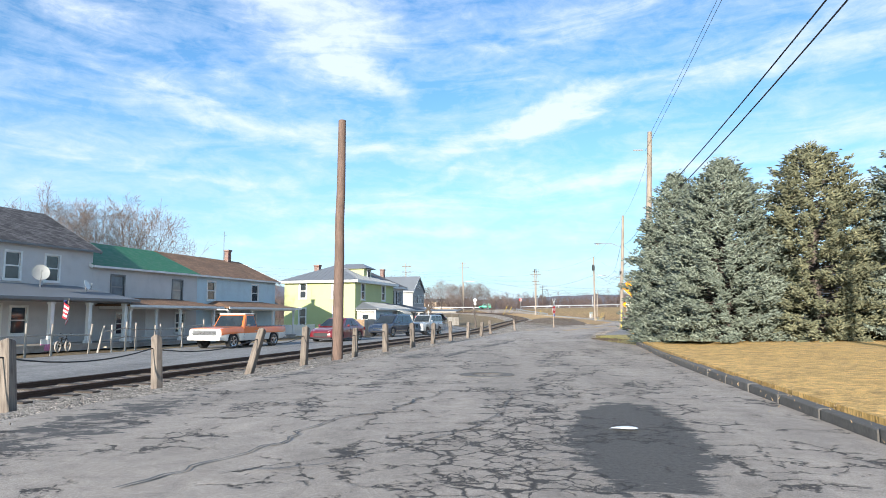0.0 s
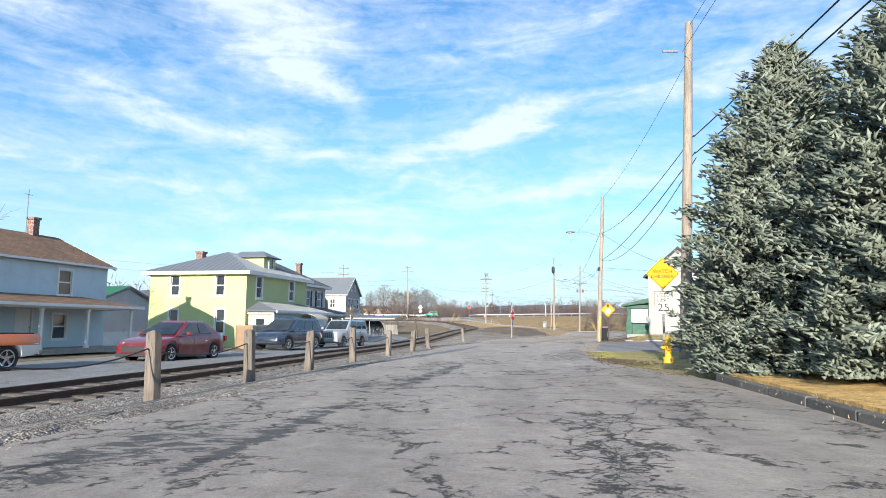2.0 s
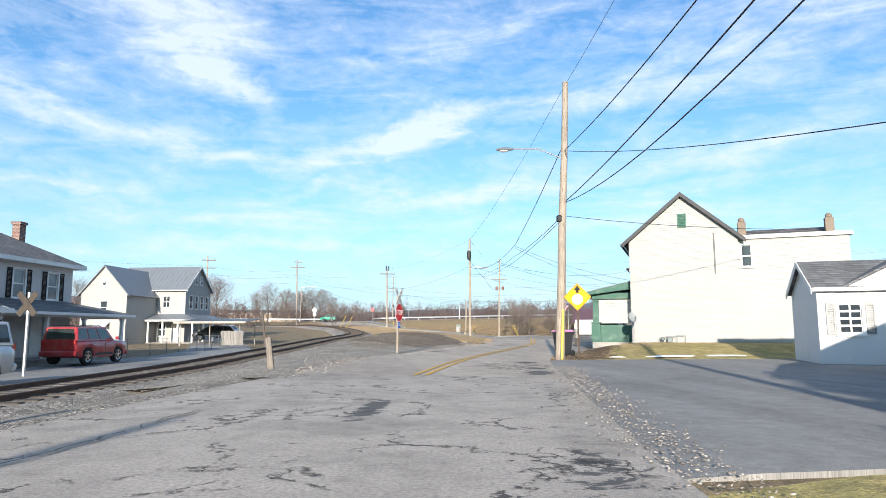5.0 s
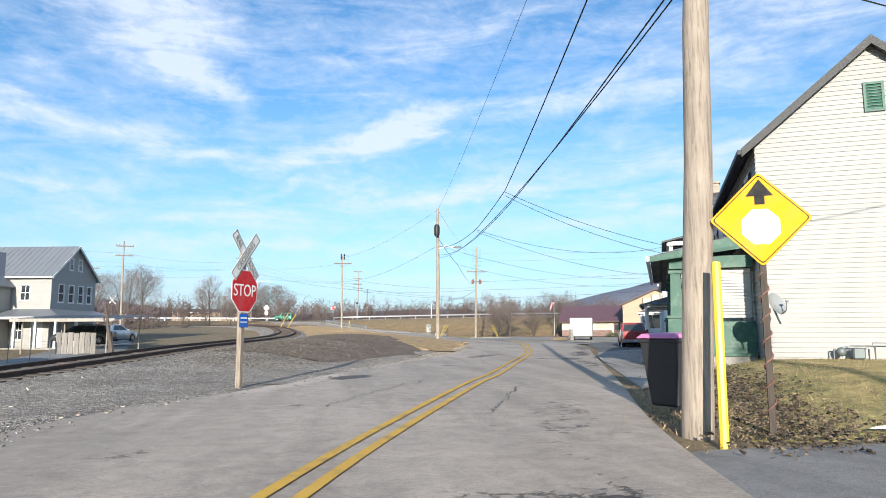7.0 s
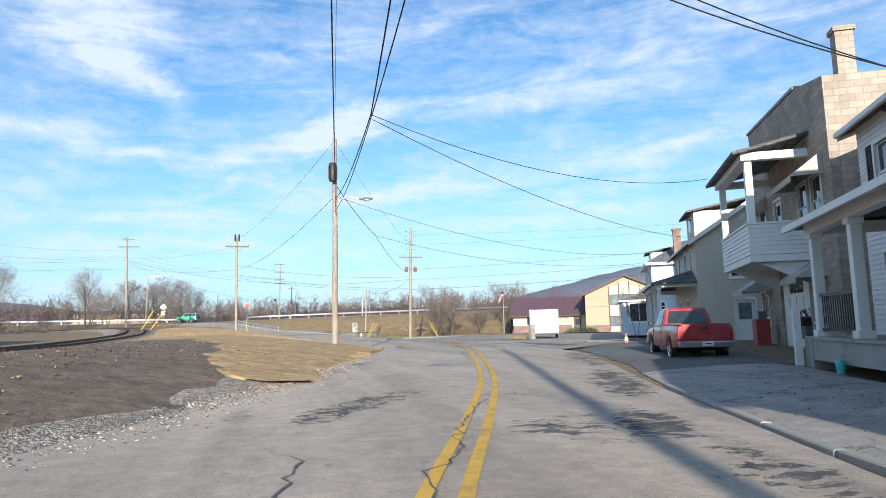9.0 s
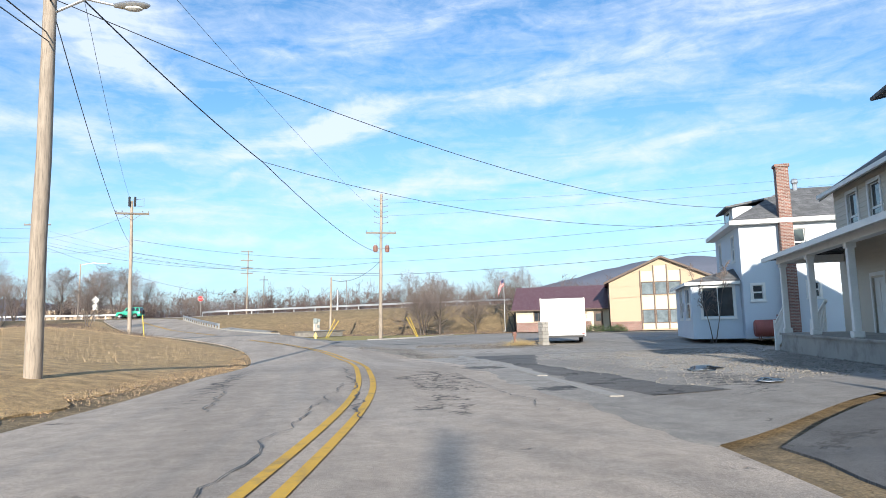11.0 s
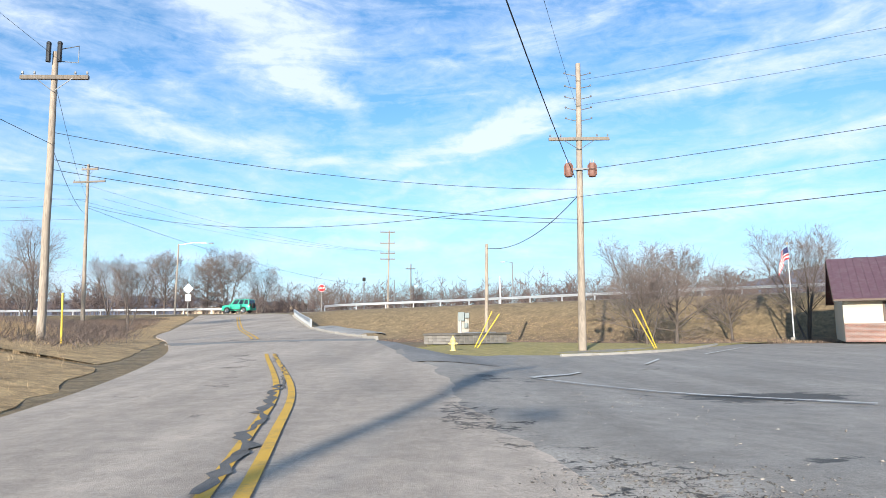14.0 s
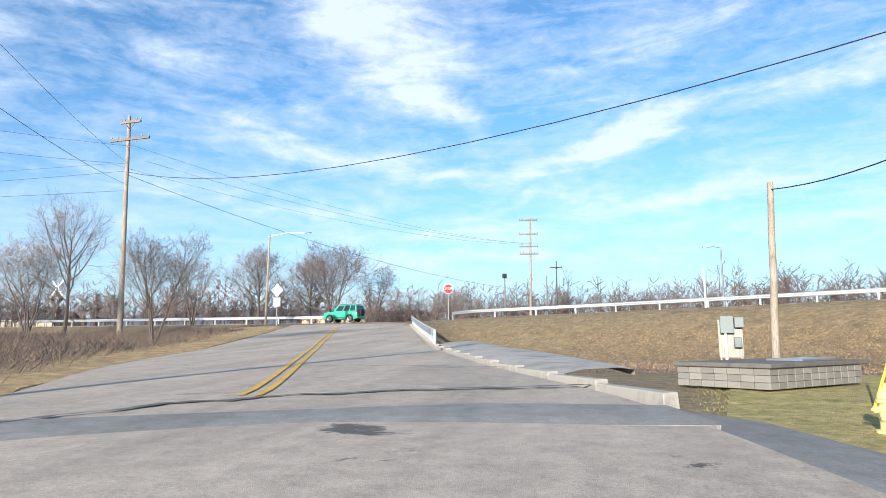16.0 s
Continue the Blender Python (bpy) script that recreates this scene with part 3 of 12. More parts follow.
MAT["bin_pink"] = surface("pink_plastic", (0.62, 0.22, 0.42), 0.5, 0.12, 1.5, 40, 0.1)
MAT["dish_grey"] = surface("dish_grey", (0.26, 0.27, 0.27), 0.55, 0.12, 1.5, 40, 0.1)
MAT["trailer_white"] = painted("trailer_white", (0.56, 0.56, 0.55), 0.4, 0, 0.3)
MAT["snow"] = surface("old_snow", (0.86, 0.88, 0.90), 0.7, 0.06, 1.5, 30, 0.5)
MAT["puddle"] = glazing("puddle_water", (0.03, 0.034, 0.04), 0.03)
MAT["cone_orange"] = painted("cone_orange", (0.78, 0.16, 0.02), 0.5, 0, 0.1)
MAT["cabinet_red"] = surface("cabinet_red", (0.33, 0.040, 0.035), 0.55, 0.15, 1.2, 30, 0.15)
MAT["turquoise"] = painted("turquoise", (0.10, 0.52, 0.56), 0.4, 0, 0.3)
MAT["meter_pale"] = surface("pale_slats", (0.44, 0.44, 0.41), 0.6, 0.15, 1.2, 30, 0.15, dirt=((0.30, 0.29, 0.26), 0.5, 1.4))
MAT["meter_grey"] = surface("meter_grey", (0.15, 0.175, 0.175), 0.55, 0.12, 1.5, 40, 0.1, 0.3)
MAT["flag_red"] = surface("flag_red", (0.50, 0.04, 0.06), 0.9, 0.1, 2, 40, 0.1)
MAT["flag_white"] = surface("flag_white", (0.74, 0.72, 0.70), 0.9, 0.1, 2, 40, 0.1)
MAT["flag_blue"] = surface("flag_blue", (0.03, 0.05, 0.17), 0.9, 0.1, 2, 40, 0.1)
MAT["tank_red"] = surface("tank_red", (0.30, 0.085, 0.07), 0.6, 0.25, 1.5, 30, 0.25, dirt=((0.16, 0.07, 0.05), 0.7, 2.0))
MAT["pale_gravel"] = surface("pale_gravel", (0.42, 0.385, 0.34), 0.95, 0.3, 3, 30, 0.5, each=0.5)
MAT["straw_pile"] = surface("straw", (0.46, 0.345, 0.17), 0.9, 0.3, 2, 20, 0.2)
MAT["block_grey"] = courses("grey_block", (0.33, 0.31, 0.28), (0.20, 0.18, 0.16), 0.40, 0.20, 0.9, 0.12, 0.014)
MAT["kerb_low"] = surface("worn_kerb", (0.27, 0.25, 0.225), 0.9, 0.25, 1.0, 40, 0.4, dirt=((0.08, 0.075, 0.07), 0.8, 1.4), each=0.3)

# ---- ground, roads, railway ----
WEST = math.atan2(0.974, 0.225)          # the way along the street west of the railway
U1, V1 = Vector((0.225, 0.974)), Vector((0.974, -0.225))
U2, V2 = Vector((0.469, 0.883)), Vector((0.883, -0.469))
LEFT = [(-6.6, -30), (-6.4, -10), (-5.6, 6), (-4.9, 13), (-3.1, 22), (-1.3, 32), (0.1, 42), (1.9, 54), (4.3, 64.5), (5.4, 70), (6.9, 76.4), (9.6, 85), (13.6, 93.5), (17.8, 105.5), (21.2, 117), (22.7, 131), (21.6, 147), (18.4, 160), (14.2, 170.5), (9.6, 180), (4.2, 197), (-2.5, 219), (-3.6, 224)]
RIGHT = [(4.6, -30), (4.7, -10), (4.9, 6), (5.45, 14), (6.5, 25), (7.7, 33), (7.2, 40), (8.2, 49), (11.0, 61), (13.6, 71), (16.6, 79), (20.2, 88.5), (23.0, 96), (26.9, 107), (28.9, 118), (29.5, 130), (29.2, 142), (27.6, 153), (24.8, 166), (23.5, 171.5), (20.9, 178), (18.7, 184.5), (16.6, 191), (13.2, 203), (8.9, 219), (8.0, 224)]
ROAD_Z = [(0, 0), (95, 0), (106, 0.17), (122, 0.2), (133, -0.1), (141, 0.0), (148, 0.1), (162, 0.45), (172, 0.8), (189, 1.3), (207, 2.3), (222, 3.3), (232, 3.6), (900, 3.6)]
RAIL_Z = [(0, -0.1), (60, -0.08), (70, 0.0), (83, 0.30), (95, 0.62), (105, 0.75), (117, 0.9), (128, 1.12), (140, 1.38), (152, 1.8), (180, 2.3), (260, 2.6)]
ARC = Vector((-153.0, 122.0))            # the middle of the railway's curve, of 160 m radius


def rail_mid():
    pts = [(-8.3 + 0.155 * (y - 15.6), y) for y in range(-60, 97, 12)]
    r0 = 159.3
    for k in range(0, 62, 4):
        a = radians(-8.8 + k)
        pts.append((ARC.x + r0 * math.cos(a), ARC.y + r0 * math.sin(a)))
    return pts


MID = resample([(x, y, 0) for x, y in rail_mid()], 2.0)
HIGHWAY = [(-160, 262, 4.2), (-60, 240, 4.0), (4, 233, 3.7), (16, 229.6, 3.95), (30, 225, 4.15), (52, 213, 4.35), (73, 194, 4.2), (98, 161, 4.1), (140, 107, 4.1), (205, 32, 4.1)]
HWAY = resample(HIGHWAY, 6.0)


def edge_x(table, y):
    if y <= table[0][1]:
        return table[0][0]
    for (p, a), (q, b) in zip(table, table[1:]):
        if y <= b:
            return p + (q - p) * (y - a) / (b - a)
    return table[-1][0]


def rail_x(y):
    if y < 97:
        return -8.3 + 0.155 * (y - 15.6)
    d = 159.3 ** 2 - (y - ARC.y) ** 2
    return ARC.x + math.sqrt(d) if d > 0 else -160


def highway_at(x, y):
    best = (1e9, 0, 0)
    for a, b in zip(HWAY, HWAY[1:]):
        ab = (b - a).xy
        s = min(max((Vector((x, y)) - a.xy).dot(ab) / ab.length_squared, 0), 1)
        p = a.lerp(b, s)
        off = Vector((x, y)) - p.xy
        d = off.length
        if d < best[0]:
            side = ab.x * off.y - ab.y * off.x
            best = (d, p.z, side)
    return best


def ground_z(x, y):
    """The height of the open ground."""
    z = between(ROAD_Z, y)
    l, r = edge_x(LEFT, y), edge_x(RIGHT, y)
    if x < l:
        rx, rz = rail_x(y), between(RAIL_Z, y) - 0.2
        if x > rx + 1.6:
            s = (l - x) / max(l - rx - 1.6, 0.5)
            bulge = 0.45 * math.sin(math.pi * min(s, 1)) * ease(84, 96, y) * (1 - ease(150, 175, y))
            z = z + (rz - z) * ease(0.05, 0.95, s) + bulge
        else:
            low = -0.24 - 0.14 * ease(48, 60, y) + 2.4 * ease(105, 200, y)
            z = rz + (low - rz) * ease(1.4, 4.2, rx - x)
    elif x > r:
        side = -0.02 + 0.35 * ease(168, 190, y) * (1 - ease(0, 25, x - r)) + 0.12 * ease(0, 3, x - r) * ease(70, 82, y) * (1 - ease(112, 120, y))
        z = z + (side - z) * ease(0.0, 4.0, x - r) if y > 145 else z + 0.12 * ease(0.5, 3, x - r) * ease(72, 84, y) * (1 - ease(112, 122, y))
    if y > 120 and x > -120 and x < 215:
        d, hz, side = highway_at(x, y)
        if side > 0:
            z = hz - 0.05 if d < 30 else hz - 1.5 * ease(30, 80, d)
        else:
            wide = 13.0 - 5.0 * ease(40, 52, x) if x > edge_x(RIGHT, min(y, 222)) else 6.0
            if d < 5 + wide:
                z = max(z, z + (hz - 0.05 - z) * (1 - ease(5.0, 5 + wide, d)))
    return z


def make_ground():
    xs = [-900, -500, -300, -200, -150, -120, -100, -84] + [-72 + 3 * k for k in range(14)] + [-30 + 1.0 * k for k in range(92)] + [62 + 3 * k for k in range(24)] + [140, 170, 220, 320, 520, 900]
    ys = [-600, -300, -150, -90, -60, -45] + [-35 + 2 * k for k in range(60)] + [85 + 1.5 * k for k in range(115)] + [258, 262, 270, 285, 310, 350, 420, 520, 700, 1000, 1500]
    g = Geo()
    for y in ys:
        for x in xs:
            g.v.append((x, y, ground_z(x, y) - 0.06))
    n = len(xs)
    for j in range(len(ys) - 1):
        for i in range(n - 1):
            g.f.append((j * n + i, j * n + i + 1, (j + 1) * n + i + 1, (j + 1) * n + i))
    return solid("ground", g, MAT["soil"], "rough winter ground of soil and stubble", "ground", kind="structure", smooth=True)


# crazing, tar and dust on the roads: place, half length along, half width, bearing in degrees, and how much of each
WORN = ((1.7, 39.0, 2.4, 0.9, 14, 0.75, 0.42, 0), (3.2, 40.2, 2.2, 1.0, 12, 0.75, 0.25, 0), (5.8, 37.8, 2.2, 0.6, 8, 0.85, 0.4, 0), (4.0, 36.0, 2.0, 1.0, 10, 0.55, 0.1, 0), (0.6, 33.0, 3.0, 0.8, 12, 0.6, 0.35, 0), (0.8, 22.0, 3.2, 1.0, 8, 0.62, 0.2, 0), (4.2, 21.0, 2.6, 0.8, 5, 0.6, 0.15, 0), (-2.0, 30.0, 4.0, 0.5, 10, 0.3, 0.5, 0), (2.75, 11.4, 3.4, 0.85, 8, 0.3, 1.15, 0), (1.9, 14.5, 7.5, 1.0, 10, 0.75, 0.10, 0), (1.5, 9.6, 2.6, 1.3, 8, 0.9, 0.22, 0), (2.7, 22.5, 3.5, 0.5, 8, 0.5, 0.45, 0), (-0.8, 18, 6.0, 0.6, 4, 0.35, 0.50, 0), (-3.7, 11.8, 4.2, 1.1, -2, 0.2, 0.62, 0), (-3.3, 18.2, 2.5, 0.5, 8, 0.2, 0.6, 0),
        (3.7, 13.5, 6.5, 0.7, 3, 0.6, 0.1, 0), (0.0, 10.6, 2.4, 0.9, -20, 0.5, 0.05, 0), (0.05, 27.0, 4.0, 0.32, 9, 0.2, 0.75, 0), (1.6, 35.0, 7.0, 0.36, 11, 0.2, 0.65, 0), (-1.1, 25.6, 2.4, 0.8, 10, 0.2, 0.60, 0), (3.4, 26.4, 3.4, 0.7, 10, 0.95, 0.38, 0), (2.0, 25.6, 0.6, 1.6, 0, 0.5, 0.1, 0),
        (5.2, 29.5, 3.6, 0.9, 8, 0.5, 0.1, 0), (6.7, 36, 3, 0.5, 0, 0.4, 0.35, 0), (6.6, 45.2, 6.0, 1.2, 16, 0.9, 0.18, 0.2), (7.8, 50.0, 4.0, 0.6, 14, 0.5, 0.5, 0.3), (4.8, 47.7, 0.5, 0.5, 0, 0.4, 0.7, 0), (6.3, 55.6, 1.8, 0.3, 12, 0.2, 0.8, 0), (11.0, 63.4, 1.3, 0.6, 14, 0.3, 0.8, 0), (9.8, 58, 3.5, 0.5, 14, 0.6, 0.4, 0.2),
        (11.2, 67.0, 3.2, 1.5, 10, 0.9, 0.12, 0), (12.1, 68.9, 0.8, 0.55, 20, 0.5, 0.85, 0), (11.5, 65.4, 0.7, 0.45, 10, 0.5, 0.8, 0), (9.2, 66.3, 0.5, 1.4, 0, 0.7, 0.1, 0), (13.4, 74, 4, 0.6, 18, 0.4, 0.4, 0),
        (9.8, 83.5, 0.9, 0.5, 35, 0.2, 0.75, 0), (10.6, 82.0, 1.1, 0.6, 30, 0.4, 0.95, 0), (14.1, 87.0, 0.3, 0.5, 0, 0.5, 0.9, 0), (9.2, 80.5, 4, 0.7, 20, 0.3, 0.2, 0.7), (16.9, 94.4, 2.9, 0.6, 31, 0.85, 0.48, 0), (18.9, 91.4, 1.0, 0.7, 15, 0.6, 0.6, 0), (20.1, 91.4, 1.8, 0.6, 20, 0.4, 0.72, 0), (19.2, 87.4, 4.0, 0.6, 18, 0.4, 0.52, 0.1), (22.6, 96.6, 4.5, 0.8, 24, 0.5, 0.6, 0.1), (25.4, 103.5, 5.0, 0.8, 19, 0.5, 0.55, 0.2),
        (15.4, 96.0, 5.5, 0.5, 25, 0.3, 0.3, 0.5), (18.0, 103.5, 5, 0.6, 18, 0.4, 0.45, 0.2), (26.9, 118.2, 3.3, 0.9, 6, 0.9, 0.3, 0), (26.2, 114.2, 2.4, 0.5, 12, 0.6, 0.1, 0), (28.4, 115.4, 0.5, 0.6, 0, 0.5, 0.9, 0), (28.9, 121.0, 0.8, 0.8, 0, 0.4, 0.7, 0), (28.6, 126, 7, 0.5, 3, 0.6, 0.4, 0.2), (22.6, 120, 7, 0.4, 5, 0.4, 0.5, 0.2),
        (29.9, 135.2, 3.8, 0.8, -4, 0.7, 0.55, 0.5), (30.3, 138.2, 2.4, 1.0, -20, 0.5, 0.5, 0.6), (28.9, 143.4, 3.2, 0.8, -12, 0.6, 0.45, 0.7), (34.6, 142.3, 1.2, 4.2, -10, 0.4, 0.45, 0.8), (34.5, 127, 5.0, 3.0, 30, 0.5, 0.2, 0.85), (31.4, 115.0, 3.0, 0.9, 20, 0.5, 0.5, 0.3), (29.4, 127, 9.0, 1.6, 2, 0.4, 0.2, 0.75), (33.5, 118.5, 4.5, 2.2, 25, 0.4, 0.15, 0.9), (37.5, 124.5, 6.5, 3.4, 35, 0.3, 0.15, 0.95), (35.0, 124.2, 0.3, 3.0, 8, 0.4, 0.75, 0), (36.4, 122.6, 0.35, 2.2, 14, 0.4, 0.6, 0), (33.0, 136.5, 3.0, 5.0, -10, 0.3, 0.25, 0.6), (38, 134, 5, 4, 30, 0.4, 0.4, 0.5), (32.6, 150.5, 0.9, 1.9, -8, 0.2, 1.0, 0), (36.0, 149.5, 0.7, 1.7, -14, 0.2, 0.9, 0), (30.5, 145.1, 0.25, 0.5, 0, 0.2, 0.9, 0),
        (28.3, 152.5, 1.4, 0.8, -20, 0.4, 0.6, 0), (20.6, 168.7, 0.35, 0.7, 25, 0.3, 0.9, 0), (22.3, 155, 9, 0.35, -14, 0.5, 0.1, 0), (27.6, 147.5, 4, 0.4, -9, 0.5, 0.4, 0.2))


def wear_at(x, y, base):
    out = list(base)
    for wx, wy, along, across, turn, crack, tar, dust in WORN:
        dx, dy = x - wx, y - wy
        if abs(dx) + abs(dy) > 1.5 * (along + across):
            continue
        c, s = math.cos(radians(turn)), math.sin(radians(turn))
        r = math.hypot((dx * s + dy * c) / along, (dx * c - dy * s) / across)
        f = 1 - ease(0.45, 1.15, r)
        out = [max(o, v * f) for o, v in zip(out, (crack, tar, dust))]
    # past the spruces the near road is paler and wears better
    pale = ease(28, 42, y) * (1 - ease(60, 66, y)) * 0.6
    return [out[0] - 0.14 * pale, out[1], max(out[2], 0.75 * pale)]


def strip(name, left, right, material, label, category, lift=0.0, step=1.0, across=8, height=ground_z, parent=None, camber=0.0, sink=0.0, ragged=0.0, wear=None):
    """A sheet between two lines, laid on the land, with short edges going down into it."""
    a, b = resample([(*p, 0) for p in left], step), resample([(*p, 0) for p in right], step)
    n = max(len(a), len(b))
    def cut(pts):
        return [pts[min(int(i * (len(pts) - 1) / (n - 1)), len(pts) - 2)].lerp(pts[min(int(i * (len(pts) - 1) / (n - 1)), len(pts) - 2) + 1], i * (len(pts) - 1) / (n - 1) - min(int(i * (len(pts) - 1) / (n - 1)), len(pts) - 2)) for i in range(n)]
    a, b = cut(a), cut(b)
    if ragged:
        for pts in (a, b):
            for p in pts:
                p.x += ragged * (noise.noise(Vector((p.x * 0.5, p.y * 0.5, 7))) + 0.6 * noise.noise(Vector((p.x * 1.7, p.y * 1.7, 3))))
    g = Geo()
    for p, q in zip(a, b):
        row = [p.lerp(q, k / across) for k in range(across + 1)]
        zs = [height(r.x, r.y) + lift + camber * 4 * (k / across) * (1 - k / across) - (sink if k in (0, across) else 0) for k, r in enumerate(row)]
        g.v.append((row[0].x, row[0].y, zs[0] - 0.12))
        g.v += [(r.x, r.y, z) for r, z in zip(row, zs)]
        g.v.append((row[-1].x, row[-1].y, zs[-1] - 0.12))
    w = across + 3
    for i in range(n - 1):
        for k in range(w - 1):
            g.f.append((i * w + k, i * w + k + 1, (i + 1) * w + k + 1, (i + 1) * w + k))
    if parent:
        return part(name, g, material, parent, label, smooth=True)
    ob = solid(name, g, material, label, category, kind="structure", smooth=True)
    if wear:
        layer = ob.data.attributes.new("wear", "FLOAT_COLOR", "POINT")
        layer.data.foreach_set("color", [c for v in ob.data.vertices for c in (*wear_at(v.co.x, v.co.y, wear), 1.0)])
    return ob


def road_z(x, y):
    return between(ROAD_Z, y)


make_ground()
strip("road_near", LEFT[:9], RIGHT[:9], MAT["road"], "old grey asphalt road, crazed with cracks and tar patches", "road", height=road_z, camber=0.03, step=0.4, across=36, wear=(0.42, 0.03, 0.0))
strip("road_main", LEFT[8:], RIGHT[8:], MAT["road_main"], "worn asphalt road climbing in a curve towards the highway", "road", height=road_z, camber=0.03, step=0.4, across=30, wear=(0.06, 0.0, 0.0))


def line_strip(name, centre, width, material, label, lift, height=road_z, step=0.8, parent=None):
    pts = resample([(*p, 0) for p in centre], step)
    g = Geo()
    for i, p in enumerate(pts):
        way = (pts[min(i + 1, len(pts) - 1)] - pts[max(i - 1, 0)]).normalized()
        side = Vector((-way.y, way.x, 0)) * width / 2
        for q in (p + side, p - side):
            g.v.append((q.x, q.y, height(q.x, q.y) + lift))
    g.f = [(2 * i, 2 * i + 1, 2 * i + 3, 2 * i + 2) for i in range(len(pts) - 1)]
    if parent:
        return part(name, g, material, parent, label)
    return solid(name, g, material, label, "road marking", kind="structure")


CENTRE = [(7.7, 62.6), (8.74, 66.3), (10.3, 71.4), (13.27, 79.4), (14.38, 82.0), (16.94, 88.9), (18.32, 92.5), (20.3, 98.05), (22.3, 105.0), (24.85, 114.6), (25.9, 122.2), (26.5, 130.5), (26.48, 135.5), (26.1, 141.4), (25.27, 146.8), (24.4, 151.2), (22.2, 158.8), (21.6, 160.9)]
for off in (-0.14, 0.14):
    line_strip("road_line", [(x + off, y - off * 0.3) for x, y in CENTRE], 0.115, MAT["yellow_line"], "worn yellow centre line painted on asphalt", 0.045)
for off in (-0.14, 0.14):
    line_strip("road_line", [(18.05 + off, 171.4), (17.15 + off, 174.3), (11.0 + off, 192.0), (3.8 + off, 214.4)], 0.115, MAT["yellow_line"], "faded yellow centre line on the climbing road", 0.045)


def make_railway():
    """Two rails on ties in a bed of ballast."""
    g = Geo()
    rings = []
    for i, p in enumerate(MID):
        way = (MID[min(i + 1, len(MID) - 1)] - MID[max(i - 1, 0)]).normalized()
        side = Vector((way.y, -way.x, 0))
        z = between(RAIL_Z, p.y) - 0.125
        rings.append([p + side * s + Vector((0, 0, z + dz)) for s, dz in ((-2.7, -0.45), (-1.7, -0.03), (-0.7, 0.0), (0.7, 0.0), (1.6, -0.02), (2.5, -0.30))])
    g.loft(rings, close=False)
    solid("track_bed", g, MAT["ballast"], "grey gravel ballast under the railway track", "track bed", kind="structure", smooth=True)
    track = thing("railway_track", "rusty railway track on weathered wooden ties", "railway track")
    for s in (-0.72, 0.72):
        rings = []
        for i, p in enumerate(MID):
            way = (MID[min(i + 1, len(MID) - 1)] - MID[max(i - 1, 0)]).normalized()
            side = Vector((way.y, -way.x, 0))
            z = between(RAIL_Z, p.y)
            rings.append([p + side * (s + a) + Vector((0, 0, z + b)) for a, b in ((-0.07, -0.16), (-0.07, -0.145), (-0.012, -0.12), (-0.012, -0.045), (-0.037, -0.035), (-0.037, 0.0), (0.037, 0.0), (0.037, -0.035), (0.012, -0.045), (0.012, -0.12), (0.07, -0.145), (0.07, -0.16))])
        part("rail", Geo().loft(rings), MAT["rail"], track, "dark rusted steel rail")
    tie = Geo().box(-1.28, -0.115, -0.12, 1.28, 0.115, 0.0).mesh("tie", bevel=0.012)
    rng = random.Random(4)
    run = resample([tuple(p) for p in MID if -2 < p.y < 175 and p.x > -60], 0.56)
    for i, p in enumerate(run):
        if i % 1 or i > 295:
            break
        way = (run[min(i + 1, len(run) - 1)] - run[max(i - 1, 0)])
        part("tie", tie, MAT["tie"], track, m=Matrix.Translation(p + Vector((0, 0, between(RAIL_Z, p.y) - 0.105 + rng.uniform(-0.012, 0.006)))) @ Matrix.Rotation(math.atan2(way.y, way.x) - math.pi / 2 + rng.uniform(-0.03, 0.03), 4, "Z"))


make_railway()

# ---- building tools ----
def wall_geo(w, h, holes, gable=0.0, lap=0.0, t=0.2, peak=0.5, shed=0.0):
    """A wall from x 0 to w and z 0 to h, its outer face at y 0 and t thick, with holes (x0, z0, x1, z1) cut through,
    a gable of that height above, and lapped boards of that depth on its face."""
    g = Geo()
    xs = sorted({0.0, w, *[v for q in holes for v in (q[0], q[2])]})
    zs = sorted({0.0, h, *[v for q in holes for v in (q[1], q[3]) if v < h]})
    xs, zs = [x for x in xs if 0 <= x <= w], [z for z in zs if 0 <= z <= h]
    for z0, z1 in zip(zs, zs[1:]):
        run = None
        cells = []
        for x0, x1 in zip(xs, xs[1:]):
            mx, mz = (x0 + x1) / 2, (z0 + z1) / 2
            if any(q[0] < mx < q[2] and q[1] < mz < q[3] for q in holes):
                continue
            if cells and abs(cells[-1][1] - x0) < 1e-6:
                cells[-1][1] = x1
            else:
                cells.append([x0, x1])
        for x0, x1 in cells:
            g.box(x0, 0, z0, x1, t, z1)
    if gable:
        g.prism([(0, h), (w, h), (w * peak, h + gable)], 0, t, "y")
    if lap:
        board_runs(g, w, h, holes, gable, lap, peak)
    return g


